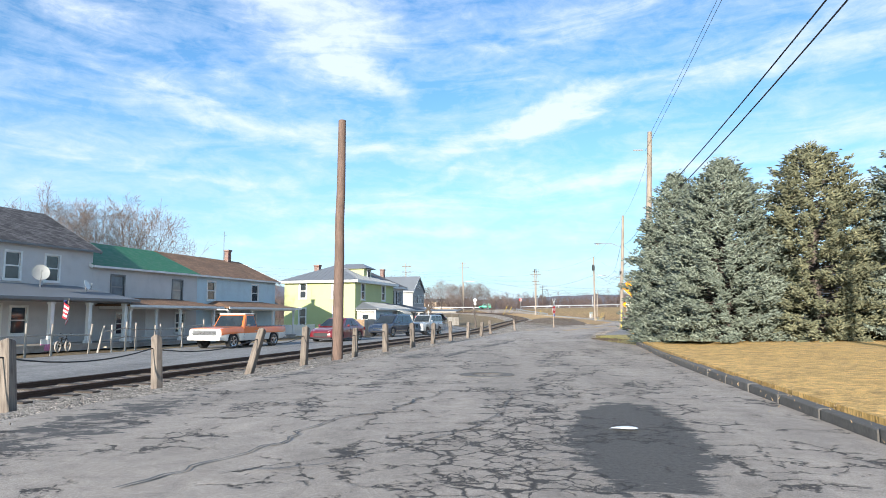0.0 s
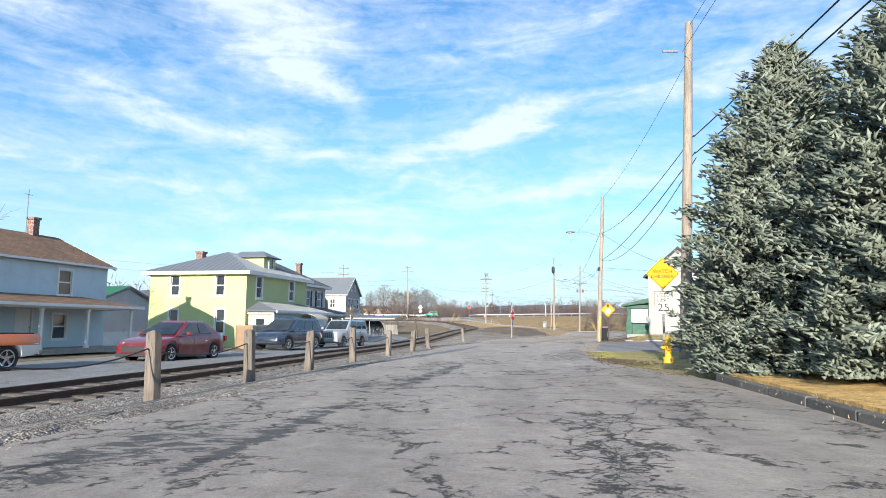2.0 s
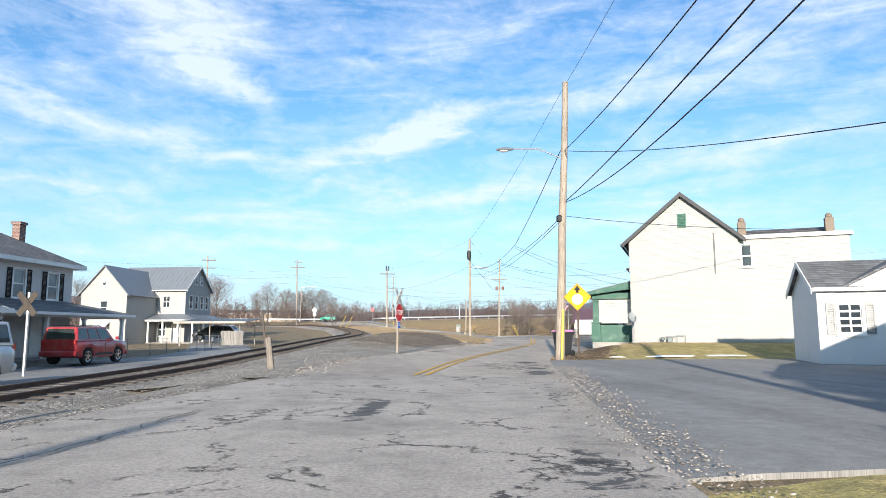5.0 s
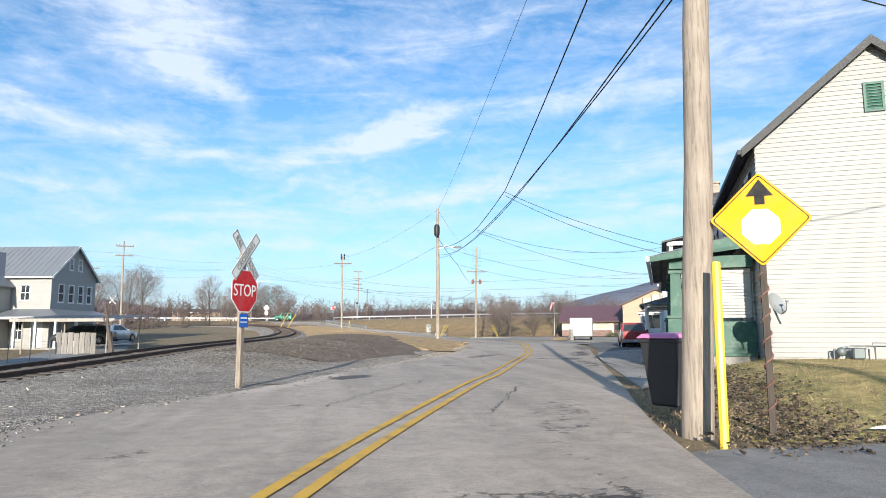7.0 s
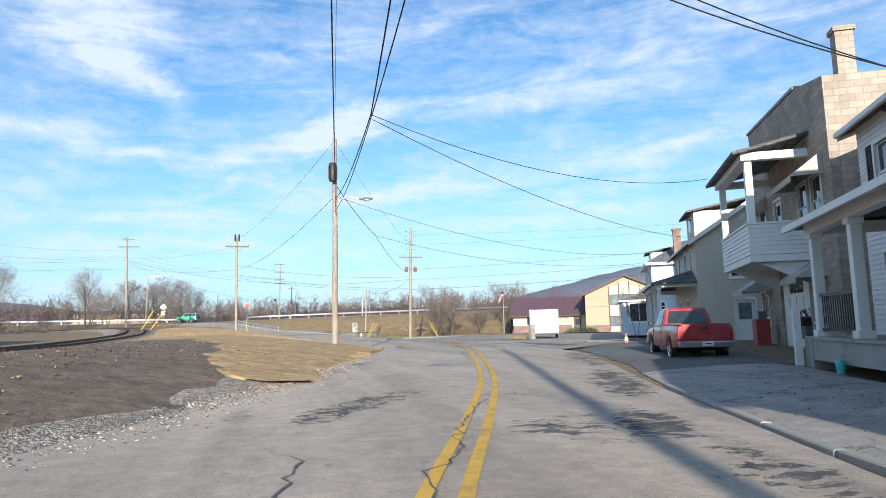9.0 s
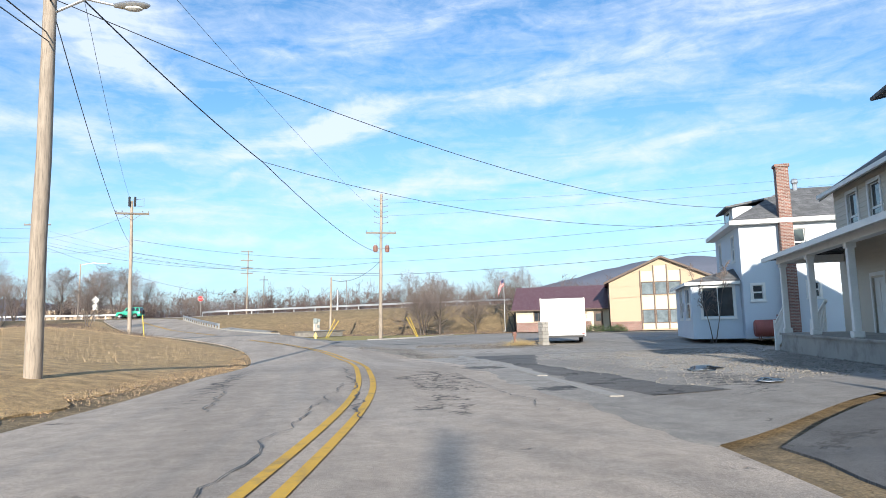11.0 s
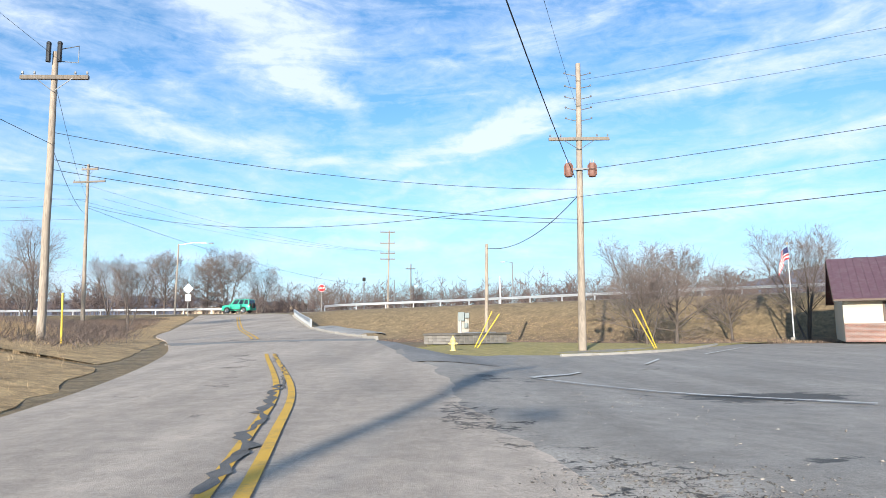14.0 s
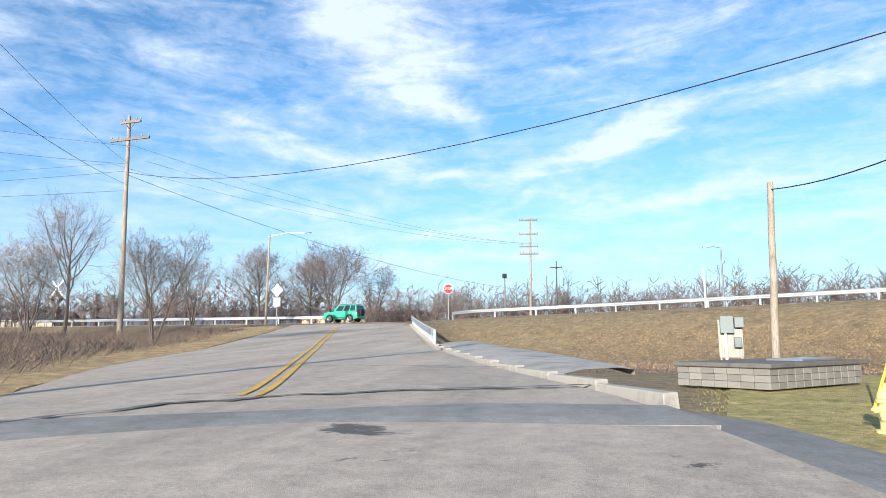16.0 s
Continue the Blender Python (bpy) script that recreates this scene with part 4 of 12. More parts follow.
def board_spans(w, h, holes, gable, lap, peak=0.5):
    """Where the lapped boards lie: bottom, top, and the ends at the bottom and the top."""
    out, z = [], 0.0
    while z < h + gable - 0.03:
        top = min(z + lap, h + gable)
        def ends(v):
            if v <= h:
                return 0.0, w
            s = (v - h) / gable
            return w * peak * s, w - w * (1 - peak) * s
        (a0, b0), (a1, b1) = ends(z), ends(top)
        cuts = [(a0, b0, a1, b1)]
        for q in holes:
            if q[1] < (z + top) / 2 < q[3]:
                nxt = []
                for c in cuts:
                    if q[0] >= c[1] or q[2] <= c[0]:
                        nxt.append(c)
                        continue
                    if q[0] > c[0] + 0.02:
                        nxt.append((c[0], q[0], c[2], q[0]))
                    if q[2] < c[1] - 0.02:
                        nxt.append((q[2], c[1], q[2], c[3]))
                cuts = nxt
        out += [(z, top, *c) for c in cuts]
        z = top
    return out


def board(g, span, proud=0.022):
    z0, z1, a0, b0, a1, b1 = span
    g.hexa([(a0, -proud, z0), (b0, -proud, z0), (b0, 0.0, z0), (a0, 0.0, z0)], [(a1, -0.004, z1), (b1, -0.004, z1), (b1, 0.0, z1), (a1, 0.0, z1)])
    return g


def board_runs(g, w, h, holes, gable, lap, peak=0.5):
    for span in board_spans(w, h, holes, gable, lap, peak):
        board(g, span)


def wall_part(parent, side, W, D, h, holes, material, gable=0.0, lap=0.0, name="wall", z0=0.0, peak=0.5, boards=None, t=0.2):
    """One wall of a house whose front runs from x 0 to W at y 0, and which is D deep."""
    m = {"front": Matrix.Translation((0, 0, z0)), "back": Matrix.Translation((W, D, z0)) @ Matrix.Rotation(math.pi, 4, "Z"),
         "left": Matrix.Translation((0, D, z0)) @ Matrix.Rotation(-math.pi / 2, 4, "Z"), "right": Matrix.Translation((W, 0, z0)) @ Matrix.Rotation(math.pi / 2, 4, "Z")}[side]
    w = W if side in ("front", "back") else D
    if side in ("left", "right"):
        # set between front and back, so that no two faces lie in one plane
        m = m @ Matrix.Translation((0.003, 0.003, 0))
        w -= 0.006
    boards = boards or (material if lap else None)
    wall = part(name, wall_geo(w, h, holes, gable, 0, t, peak), material, parent, m=m)
    if boards:
        for span in board_spans(w, h, holes, gable, lap, peak):
            part("board", board(Geo(), span), boards, wall)
    return wall, m


def lapped(name, w, h, holes, material, parent, m=None, gable=0.0, lap=0.13, t=0.2):
    """A wall by itself, faced with lapped boards."""
    wall = part(name, wall_geo(w, h, holes, gable, 0, t), material, parent, m=m)
    for span in board_spans(w, h, holes, gable, lap):
        part("board", board(Geo(), span), material, wall)
    return wall


def window_part(parent, m, q, frame_mat, glass, sill=True, grid=(1, 2), trim=0.10, shutters=None, name="window", deep=0.06, label="", head=0.0):
    """A sash window in a hole q of a wall with matrix m: trim round it, sashes, panes and sill."""
    x0, z0, x1, z1 = q
    base = part(name, window_ring(x0 - trim, z0 - trim * 0.6, x1 + trim, z1 + trim + head, x0, z0, x1, z1, -0.045, 0.03), frame_mat, parent, label, m=m)
    cols, rows = grid
    f = 0.045
    for r in range(rows):
        a, b = z0 + (z1 - z0) * r / rows, z0 + (z1 - z0) * (r + 1) / rows
        back = deep + (0.0 if r else -0.028)
        for c in range(cols):
            p, s = x0 + (x1 - x0) * c / cols, x0 + (x1 - x0) * (c + 1) / cols
            fr = f if cols == 1 else 0.025
            part("sash", window_ring(p, a, s, b, p + fr, a + f * 0.8, s - fr, b - f * 0.8, back - 0.02, back + 0.02), frame_mat, base)
            part("pane", Geo().box(p + fr * 0.8, back - 0.004, a + f * 0.6, s - fr * 0.8, back + 0.004, b - f * 0.6), glass, base)
    if sill:
        part("sill", Geo().box(x0 - trim - 0.03, -0.085, z0 - trim * 0.6 - 0.05, x1 + trim + 0.03, 0.0, z0 - trim * 0.6), frame_mat, base)
    if shutters:
        w = (x1 - x0) * 0.42
        for a in (x0 - trim - w - 0.01, x1 + trim + 0.01):
            g = window_ring(a, z0 - 0.03, a + w, z1 + 0.05, a + 0.05, z0 + 0.04, a + w - 0.05, z1 - 0.02, -0.05, -0.022)
            k = z0 + 0.05
            while k < z1 - 0.04:
                g.box(a + 0.045, -0.045, k, a + w - 0.045, -0.022, k + 0.035)
                k += 0.06
            part("shutter", g, shutters, base)
    return base


def window_ring(X0, Z0, X1, Z1, x0, z0, x1, z1, y0, y1):
    g = Geo()
    g.box(X0, y0, Z0, X1, y1, z0)
    g.box(X0, y0, z1, X1, y1, Z1)
    g.box(X0, y0, z0, x0, y1, z1)
    g.box(x1, y0, z0, X1, y1, z1)
    return g


def door_part(parent, m, q, frame_mat, leaf_mat, glass=None, label=""):
    x0, z0, x1, z1 = q
    base = part("door", window_ring(x0 - 0.09, z0, x1 + 0.09, z1 + 0.1, x0, z0 + 0.001, x1, z1, -0.04, 0.04), frame_mat, parent, label, m=m)
    w, h = x1 - x0, z1 - z0
    leaf = Geo().box(x0 + 0.01, 0.04, z0 + 0.01, x1 - 0.01, 0.085, z1 - 0.01)
    for a, b in ((0.08, 0.44), (0.52, 0.92)):
        for c, d in ((0.12, 0.46), (0.54, 0.88)):
            if glass and a > 0.5:
                continue
            leaf.box(x0 + w * c, 0.03, z0 + h * a, x0 + w * d, 0.04, z0 + h * b)
    part("leaf", leaf, leaf_mat, base)
    if glass:
        part("pane", Geo().box(x0 + w * 0.16, 0.031, z0 + h * 0.52, x0 + w * 0.84, 0.041, z0 + h * 0.92), glass, base)
    part("door_handle", Geo().tube([(x1 - 0.09, 0.04, z0 + 1.0), (x1 - 0.09, -0.02, z0 + 1.0)], [0.018, 0.03], 8), MAT["chrome"], base)
    return base


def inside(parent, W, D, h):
    """A near-black box behind the panes; its colour stands for the shade of the room."""
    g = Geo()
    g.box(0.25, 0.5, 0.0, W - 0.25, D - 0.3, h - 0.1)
    part("room", g, MAT["room_shade"], parent)


def gable_roof(parent, W, D, h, rise, material, over=0.35, ends=0.3, trim=None, along="x", thick=0.12, seams=0.0, ribs=None, split=None, mats=None):
    """Two slopes with the ridge along x (or y), eaves at height h."""
    roof = None
    if along == "x":
        k = rise / (D / 2)
        lo = h - over * k
        cuts = split or [(-ends, W + ends)]
        for n, (a, b) in enumerate(cuts):
            mt = mats[n] if mats else material
            g = Geo()
            g.slab([(a, -over, lo + thick), (b, -over, lo + thick), (b, D / 2, h + rise + thick), (a, D / 2, h + rise + thick)], thick)
            g.slab([(a, D / 2, h + rise + thick), (b, D / 2, h + rise + thick), (b, D + over, lo + thick), (a, D + over, lo + thick)], thick)
            one = part("roof", g, mt, parent)
            roof = roof or one
            if seams:
                x = a + seams / 2
                while x < b:
                    sg = Geo()
                    for y0, y1 in ((-over, D / 2), (D + over, D / 2)):
                        p, q = Vector((x, y0, lo + thick)), Vector((x, y1, h + rise + thick))
                        sg.tube([p + Vector((0, 0, 0.012)), q + Vector((0, 0, 0.012))], 0.016, 4)
                    part("seam", sg, mt, one)
                    x += seams
        if trim:
            a, b = cuts[0][0], cuts[-1][1]
            part("gutter", Geo().box(a, -over - 0.09, lo - 0.02, b, -over - 0.003, lo + 0.10), trim, roof, "white eaves gutter")
            for x in (a - 0.035, b + 0.004):
                g = Geo()
                for y0, y1 in ((-over, D / 2), (D + over, D / 2)):
                    g.hexa([(x, y0, lo - 0.10), (x + 0.03, y0, lo - 0.10), (x + 0.03, y1, h + rise - 0.10), (x, y1, h + rise - 0.10)],
                           [(x, y0, lo + thick + 0.01), (x + 0.03, y0, lo + thick + 0.01), (x + 0.03, y1, h + rise + thick + 0.01), (x, y1, h + rise + thick + 0.01)])
                part("verge_board", g, trim, roof)
    else:
        k = rise / (W / 2)
        lo = h - over * k
        g = Geo()
        g.slab([(-over, -ends, lo + thick), (W / 2, -ends, h + rise + thick), (W / 2, D + ends, h + rise + thick), (-over, D + ends, lo + thick)], thick)
        g.slab([(W + over, -ends, lo + thick), (W / 2, -ends, h + rise + thick), (W / 2, D + ends, h + rise + thick), (W + over, D + ends, lo + thick)], thick)
        roof = part("roof", g, material, parent)
        if trim:
            for y in (-ends - 0.035, D + ends + 0.004):
                g = Geo()
                for x0, x1 in ((-over, W / 2), (W + over, W / 2)):
                    g.hexa([(x0, y, lo - 0.10), (x0, y + 0.03, lo - 0.10), (x1, y + 0.03, h + rise - 0.10), (x1, y, h + rise - 0.10)],
                           [(x0, y, lo + thick + 0.01), (x0, y + 0.03, lo + thick + 0.01), (x1, y + 0.03, h + rise + thick + 0.01), (x1, y, h + rise + thick + 0.01)])
                part("verge_board", g, trim, roof)
    return roof


def hip_roof(parent, W, D, h, rise, material, over=0.45, trim=None, seams=0.0, ridge=None):
    """A hipped roof; ridge: its length, along the longer side."""
    ridge = max(W, D) - min(W, D) if ridge is None else ridge
    z0, z1 = h, h + rise
    a, b = Vector((-over, -over, z0)), Vector((W + over, -over, z0))
    c, d = Vector((W + over, D + over, z0)), Vector((-over, D + over, z0))
    if W >= D:
        p, q = Vector((W / 2 - ridge / 2, D / 2, z1)), Vector((W / 2 + ridge / 2, D / 2, z1))
        faces = [(a, b, q, p), (b, c, q), (c, d, p, q), (d, a, p)]
    else:
        p, q = Vector((W / 2, D / 2 - ridge / 2, z1)), Vector((W / 2, D / 2 + ridge / 2, z1))
        faces = [(a, b, p), (b, c, q, p), (c, d, q), (d, a, p, q)]
    g = Geo()
    for f in faces:
        g.slab(f, 0.10)
    roof = part("roof", g, material, parent)
    if seams:
        for f in faces:
            lo0, lo1 = f[0], f[1]
            top = f[2:] if len(f) == 4 else (f[2],)
            along = (lo1 - lo0)
            n = int(along.length / seams)
            nrm = (f[1] - f[0]).cross(f[2] - f[0]).normalized()
            up = nrm.cross(along).normalized()
            if up.z < 0:
                up = -up
            for i in range(1, n):
                s = lo0 + along * i / n
                # up the slope until it meets a hip or the ridge
                far = (z1 - z0) / up.z
                e0, e1 = (top[1] if len(top) > 1 else top[0]), top[0]
                x = (s - lo0).length / along.length
                l0 = (e0 - lo0).dot(along) / along.length_squared
                l1 = (e1 - lo0).dot(along) / along.length_squared
                k = min(1.0, x / max(l0, 1e-3), (1 - x) / max(1 - l1, 1e-3))
                part("seam", Geo().tube([s + nrm * 0.012 * (1 if nrm.z > 0 else -1), s + up * far * k + nrm * 0.012 * (1 if nrm.z > 0 else -1)], 0.018, 4), material, roof)
    if trim:
        g = Geo()
        g.box(-over - 0.02, -over - 0.06, z0 - 0.24, W + over + 0.02, -over + 0.02, z0 - 0.02)
        g.box(W + over - 0.02, -over + 0.02, z0 - 0.24, W + over + 0.06, D + over - 0.02, z0 - 0.02)
        g.box(-over - 0.02, D + over - 0.02, z0 - 0.24, W + over + 0.02, D + over + 0.06, z0 - 0.02)
        g.box(-over - 0.06, -over + 0.02, z0 - 0.24, -over + 0.02, D + over - 0.02, z0 - 0.02)
        g.box(-over + 0.02, -over + 0.02, z0 - 0.24, W + over - 0.02, D + over - 0.02, z0 - 0.20)
        part("eaves_board", g, trim, roof)
    return roof


def porch(parent, x0, x1, depth, floor, head, material, roof_mat, posts, rise=0.5, beam=None, post_w=0.16, base=None, over=0.3, seams=0.0, hip=True):
    """A porch in front of a house wall (y 0), from x0 to x1, with posts at the given places."""
    beam = beam or material
    p = part("porch", Geo().box(x0, -depth, 0.0, x1, -0.03, floor - 0.06), base or MAT["concrete"], parent, "front porch under its own roof")
    part("deck", Geo().box(x0 - 0.05, -depth - 0.05, floor - 0.06, x1 + 0.05, -0.03, floor), base or MAT["concrete"], p)
    for x in posts:
        g = Geo().box(x - post_w / 2, -depth + 0.06, floor, x + post_w / 2, -depth + 0.06 + post_w, head)
        g.box(x - post_w * 0.75, -depth + 0.06 - post_w * 0.25, floor, x + post_w * 0.75, -depth + 0.06 + post_w * 1.25, floor + 0.15)
        g.box(x - post_w * 0.7, -depth + 0.06 - post_w * 0.2, head - 0.12, x + post_w * 0.7, -depth + 0.06 + post_w * 1.2, head)
        part("porch_post", g, material, p, bevel=0.012)
    part("beam", Geo().box(x0 - 0.02, -depth + 0.02, head, x1 + 0.02, -depth + 0.26, head + 0.24).box(x0 - 0.02, -depth + 0.26, head, x0 + 0.14, -0.03, head + 0.24).box(x1 - 0.14, -depth + 0.26, head, x1 + 0.02, -0.03, head + 0.24), beam, p)
    z = head + 0.24
    k = (depth + over) if hip else 0.0
    g = Geo()
    a, b = Vector((x0 - over, -depth - over, z)), Vector((x1 + over, -depth - over, z))
    cut = min(depth * 0.7, (x1 - x0) * 0.3) if hip else -over + 0.02
    c, d = Vector((x1 - (cut if hip else -over), -0.025, z + rise)), Vector((x0 + (cut if hip else -over), -0.025, z + rise))
    g.slab([a, b, c, d], 0.09)
    if hip:
        e, f = Vector((x1 + over, -0.025, z)), Vector((x0 - over, -0.025, z))
        g.slab([b, e, c], 0.09)
        g.slab([f, a, d], 0.09)
    roof = part("porch_roof", g, roof_mat, p)
    part("fascia", Geo().box(x0 - over - 0.02, -depth - over - 0.07, z - 0.15, x1 + over + 0.02, -depth - over + 0.01, z - 0.01), beam, p)
    if seams:
        x = x0 - over + seams
        while x < x1 + over:
            t1 = 1.0
            if hip:
                t1 = min(1.0, (x - x0 + over) / (cut + over), (x1 + over - x) / (cut + over))
            s = Vector((x, -depth - over, z + 0.012))
            part("seam", Geo().tube([s, s + Vector((0, (depth + over - 0.03) * t1, rise * t1))], 0.016, 4), roof_mat, roof)
            x += seams
    return p


def chimney(parent, x, y, z0, z1, w, d, material, pots=0):
    c = part("chimney", Geo().box(x - w / 2, y - d / 2, z0, x + w / 2, y + d / 2, z1), material, parent, "brick chimney stack")
    part("cap", Geo().box(x - w / 2 - 0.06, y - d / 2 - 0.06, z1, x + w / 2 + 0.06, y + d / 2 + 0.06, z1 + 0.14), material if not pots else MAT["concrete"], c)
    return c

# ---- lawns, kerbs, drives and yards ----
def lawn_z(x, y):
    return 0.16 + 0.22 * ease(0.2, 6, x - edge_x(RIGHT, y))


def yard_z(x, y):
    return ground_z(x, y) + 0.30 * ease(1.0, 6.0, x - edge_x(RIGHT, y)) * (1 - ease(46, 50.5, y))


KERB = [(x + 0.12, y) for x, y in RIGHT[:5]] + [(7.45, 31.5), (7.75, 34.0)]
strip("lawn", [(x + 0.2, y) for x, y in KERB], [(70, -30), (70, -10), (66, 6), (62, 14), (58, 25), (52, 33), (50, 37)], MAT["straw_lawn"], "dry straw-coloured winter lawn behind a stone kerb", "lawn", height=lawn_z, across=24, lift=0.0)
strip("verge", [(7.7, 35.0), (7.35, 38), (7.45, 41.5), (8.3, 49.3), (8.7, 50.6)], [(40, 35), (40, 38), (38, 44), (36, 50), (36, 53)], MAT["grass"], "winter grass verge with leaf litter beside the driveway", "grass verge", height=yard_z, across=20, lift=0.015, sink=0.07, ragged=0.35)
DRIVE_N, DRIVE_S = [(13.1, 71.0), (17.3, 70.9), (24, 70.2), (34, 67.5)], [(7.9, 51.0), (13.5, 51.5), (20, 55.0), (34, 58)]
strip("driveway", DRIVE_S, DRIVE_N, MAT["drive"], "dark asphalt driveway opening off the road", "driveway", lift=0.012, step=0.5, across=22, height=lambda x, y: yard_z(x, y) * ease(-0.2, 1.5, x - edge_x(RIGHT, y)) - 0.05 * (1 - ease(-0.5, 0.4, x - edge_x(RIGHT, y))), sink=0.02, ragged=0.3)
strip("asphalt_patch", [(15.9, 166.9), (19.3, 168.7), (21.0, 169.1), (24.2, 169.4)], [(14.9, 168.6), (18.9, 170.0), (21.5, 170.9), (23.8, 170.9)], MAT["patch"], "smoother dark patch of newer asphalt", "asphalt patch", lift=0.042, step=0.25, across=6, height=road_z, ragged=0.1, sink=0.03)
strip("house_lawn", [(13.9, 71.3), (17.3, 71.2), (24, 70.5), (34, 67.8)], [(16.6, 78.6), (21.0, 80.4), (30, 76), (42, 70)], MAT["grass"], "patchy winter grass beside the white house", "grass", height=lambda x, y: 0.5 * ease(0.8, 4.5, x - edge_x(RIGHT, y)) * ease(71, 76, y) - 0.12 * (1 - ease(0.3, 1.3, x - edge_x(RIGHT, y))), across=24, lift=-0.01, sink=0.10, ragged=0.35)
strip("sidewalk", [(16.6, 77.9), (20.3, 88.3), (22.4, 93.8), (24.2, 98.3)], [(19.4, 77.6), (22.9, 87.0), (25.0, 91.8), (27.6, 97.0)], MAT["walk"], "cracked concrete sidewalk in front of the porches", "sidewalk", lift=0.03, across=6, sink=0.06)
strip("parking_apron", [(24.2, 98.3), (26.6, 104.5), (28.2, 110)], [(27.6, 97.0), (33.0, 107.2), (37.0, 114.5)], MAT["tar"], "black asphalt parking apron", "parking", lift=0.026, across=8, sink=0.06, ragged=0.25)
strip("parking_lot", [(27.4, 110), (28.4, 122), (29.1, 131), (28.7, 137), (27.6, 144), (27.0, 149), (26.5, 155), (25.3, 163), (26.6, 166.4)], [(37.0, 114.5), (46, 131), (54, 142), (70, 150), (80, 158), (70, 178), (46, 183)], MAT["lot"], "broken grey asphalt parking lot", "parking lot", lift=0.02, sink=0.08, across=70, step=0.6, ragged=0.3, wear=(0.10, 0.0, 0.0))
strip("side_lane", [(26.2, 157.0), (24.8, 165), (23.6, 171.2)], [(29.0, 157.0), (30.5, 163.5), (31.5, 167.0)], MAT["drive"], "dark asphalt apron beside the road", "asphalt apron", lift=0.034, across=6, sink=0.05)
strip("corner_lawn", [(25.0, 173.4), (26.6, 170.2), (29.5, 167.6), (32.2, 167.0)], [(30.5, 196), (36, 194), (42, 190), (46, 184)], MAT["grass"], "mown winter grass below the highway bank", "lawn", lift=0.02, across=16, sink=0.07, ragged=0.35)
strip("corner_lawn", [(32.2, 167.0), (35.2, 168.8), (38, 171), (44, 181)], [(46, 186), (50, 188), (54, 191.5), (57, 191.5)], MAT["grass"], "mown winter grass below the highway bank", "lawn", lift=0.024, across=14, sink=0.07, ragged=0.35)


def kerb_run(name, line, width, high, piece, material, label, height=ground_z, lean=0.0, seed=1):
    """A row of kerb stones, each an object of its own."""
    rng = random.Random(seed)
    top = thing(name, label, "kerb", kind="structure")
    pts = resample([(*p, 0) for p in line], piece)
    for p, q in zip(pts, pts[1:]):
        way = q - p
        mid = (p + q) / 2
        g = Geo()
        half = way.length / 2 - 0.012
        g.hexa([(-half, -width / 2, -0.25), (half, -width / 2, -0.25), (half, width / 2, -0.25), (-half, width / 2, -0.25)],
               [(-half, -width / 2 + 0.03, high), (half, -width / 2 + 0.03, high + rng.uniform(-0.01, 0.01)), (half, width / 2, high), (-half, width / 2, high + rng.uniform(-0.01, 0.01))])
        part("kerb_stone", g, material, top, bevel=0.015, m=Matrix.Translation((mid.x, mid.y, height(mid.x, mid.y) + rng.uniform(-0.012, 0.008))) @ Matrix.Rotation(math.atan2(way.y, way.x) + rng.uniform(-0.012, 0.012), 4, "Z"))
    return top


kerb_run("lawn_kerb", [(4.9, 2), (5.1, 8)] + KERB[3:], 0.22, 0.14, 1.5, MAT["kerb_stone"], "weathered dark stone kerb along the lawn", road_z)
kerb_run("sidewalk_kerb", [(18.45, 81.2), (19.5, 84.6), (20.6, 89.0), (23.0, 95.4)], 0.16, 0.03, 1.7, MAT["concrete"], "low worn concrete kerb along the sidewalk", road_z, seed=2)
kerb_run("lot_kerb", [(28.66, 113.8), (28.88, 115.2), (29.02, 116.4), (29.3, 119), (29.62, 120.9), (29.8, 122.1), (30.1, 124.2), (30.6, 127.7), (31.3, 131.8)], 0.26, 0.012, 2.0, MAT["concrete"], "pale concrete edging flush with the lot", lambda x, y: ground_z(x, y) + 0.02, seed=5)
strip("dark_asphalt", [(28.9, 113.6), (29.05, 115.0), (29.45, 118.9), (29.95, 122.1), (30.25, 124.2), (30.78, 127.7), (31.4, 131.4)], [(30.3, 113.2), (30.2, 115.0), (30.5, 118.5), (30.7, 121.5), (31.5, 124.0), (32.7, 126.6), (34.4, 130.6)], MAT["lot_tar"], "dark broken asphalt beside the pale edging", "asphalt", lift=0.028, step=0.25, across=12, sink=0.04, ragged=0.3)
kerb_run("corner_kerb", [(32.1, 167.0), (35.2, 168.7), (38.0, 171), (41, 175), (44.3, 181)], 0.2, 0.13, 2.0, MAT["concrete"], "pale concrete kerb round the grass corner", ground_z, seed=3)
kerb_run("road_kerb", [(24.0, 171.2), (21.1, 178), (18.9, 184.5), (16.8, 191), (13.4, 203), (9.2, 218)], 0.25, 0.11, 2.0, MAT["concrete"], "worn concrete kerb along the climbing road", road_z, seed=4)
strip("kerb_walk", [(22.6, 175.2), (21.3, 178.2), (19.1, 184.7), (17.0, 191)], [(24.0, 176.2), (23.4, 179), (21.2, 186), (18.6, 192.6)], MAT["concrete"], "concrete pad behind the kerb", "pavement", height=lambda x, y: between(ROAD_Z, y) + 0.12, across=4, sink=0.06)
strip("west_street", [tuple(U1 * a + V1 * -22.6) for a in (-20, 10, 40, 62)] + [(-8.2, 80), (-6.6, 92), (-9.5, 112), (-16, 138)], [tuple(U1 * a + V1 * -14.6) for a in (-20, 10, 40, 56)] + [(-3.6, 71), (-1.3, 88), (-3.5, 110), (-10, 138)], MAT["street"], "grey asphalt street between the railway and the houses", "road", lift=0.02, across=10, sink=0.06)
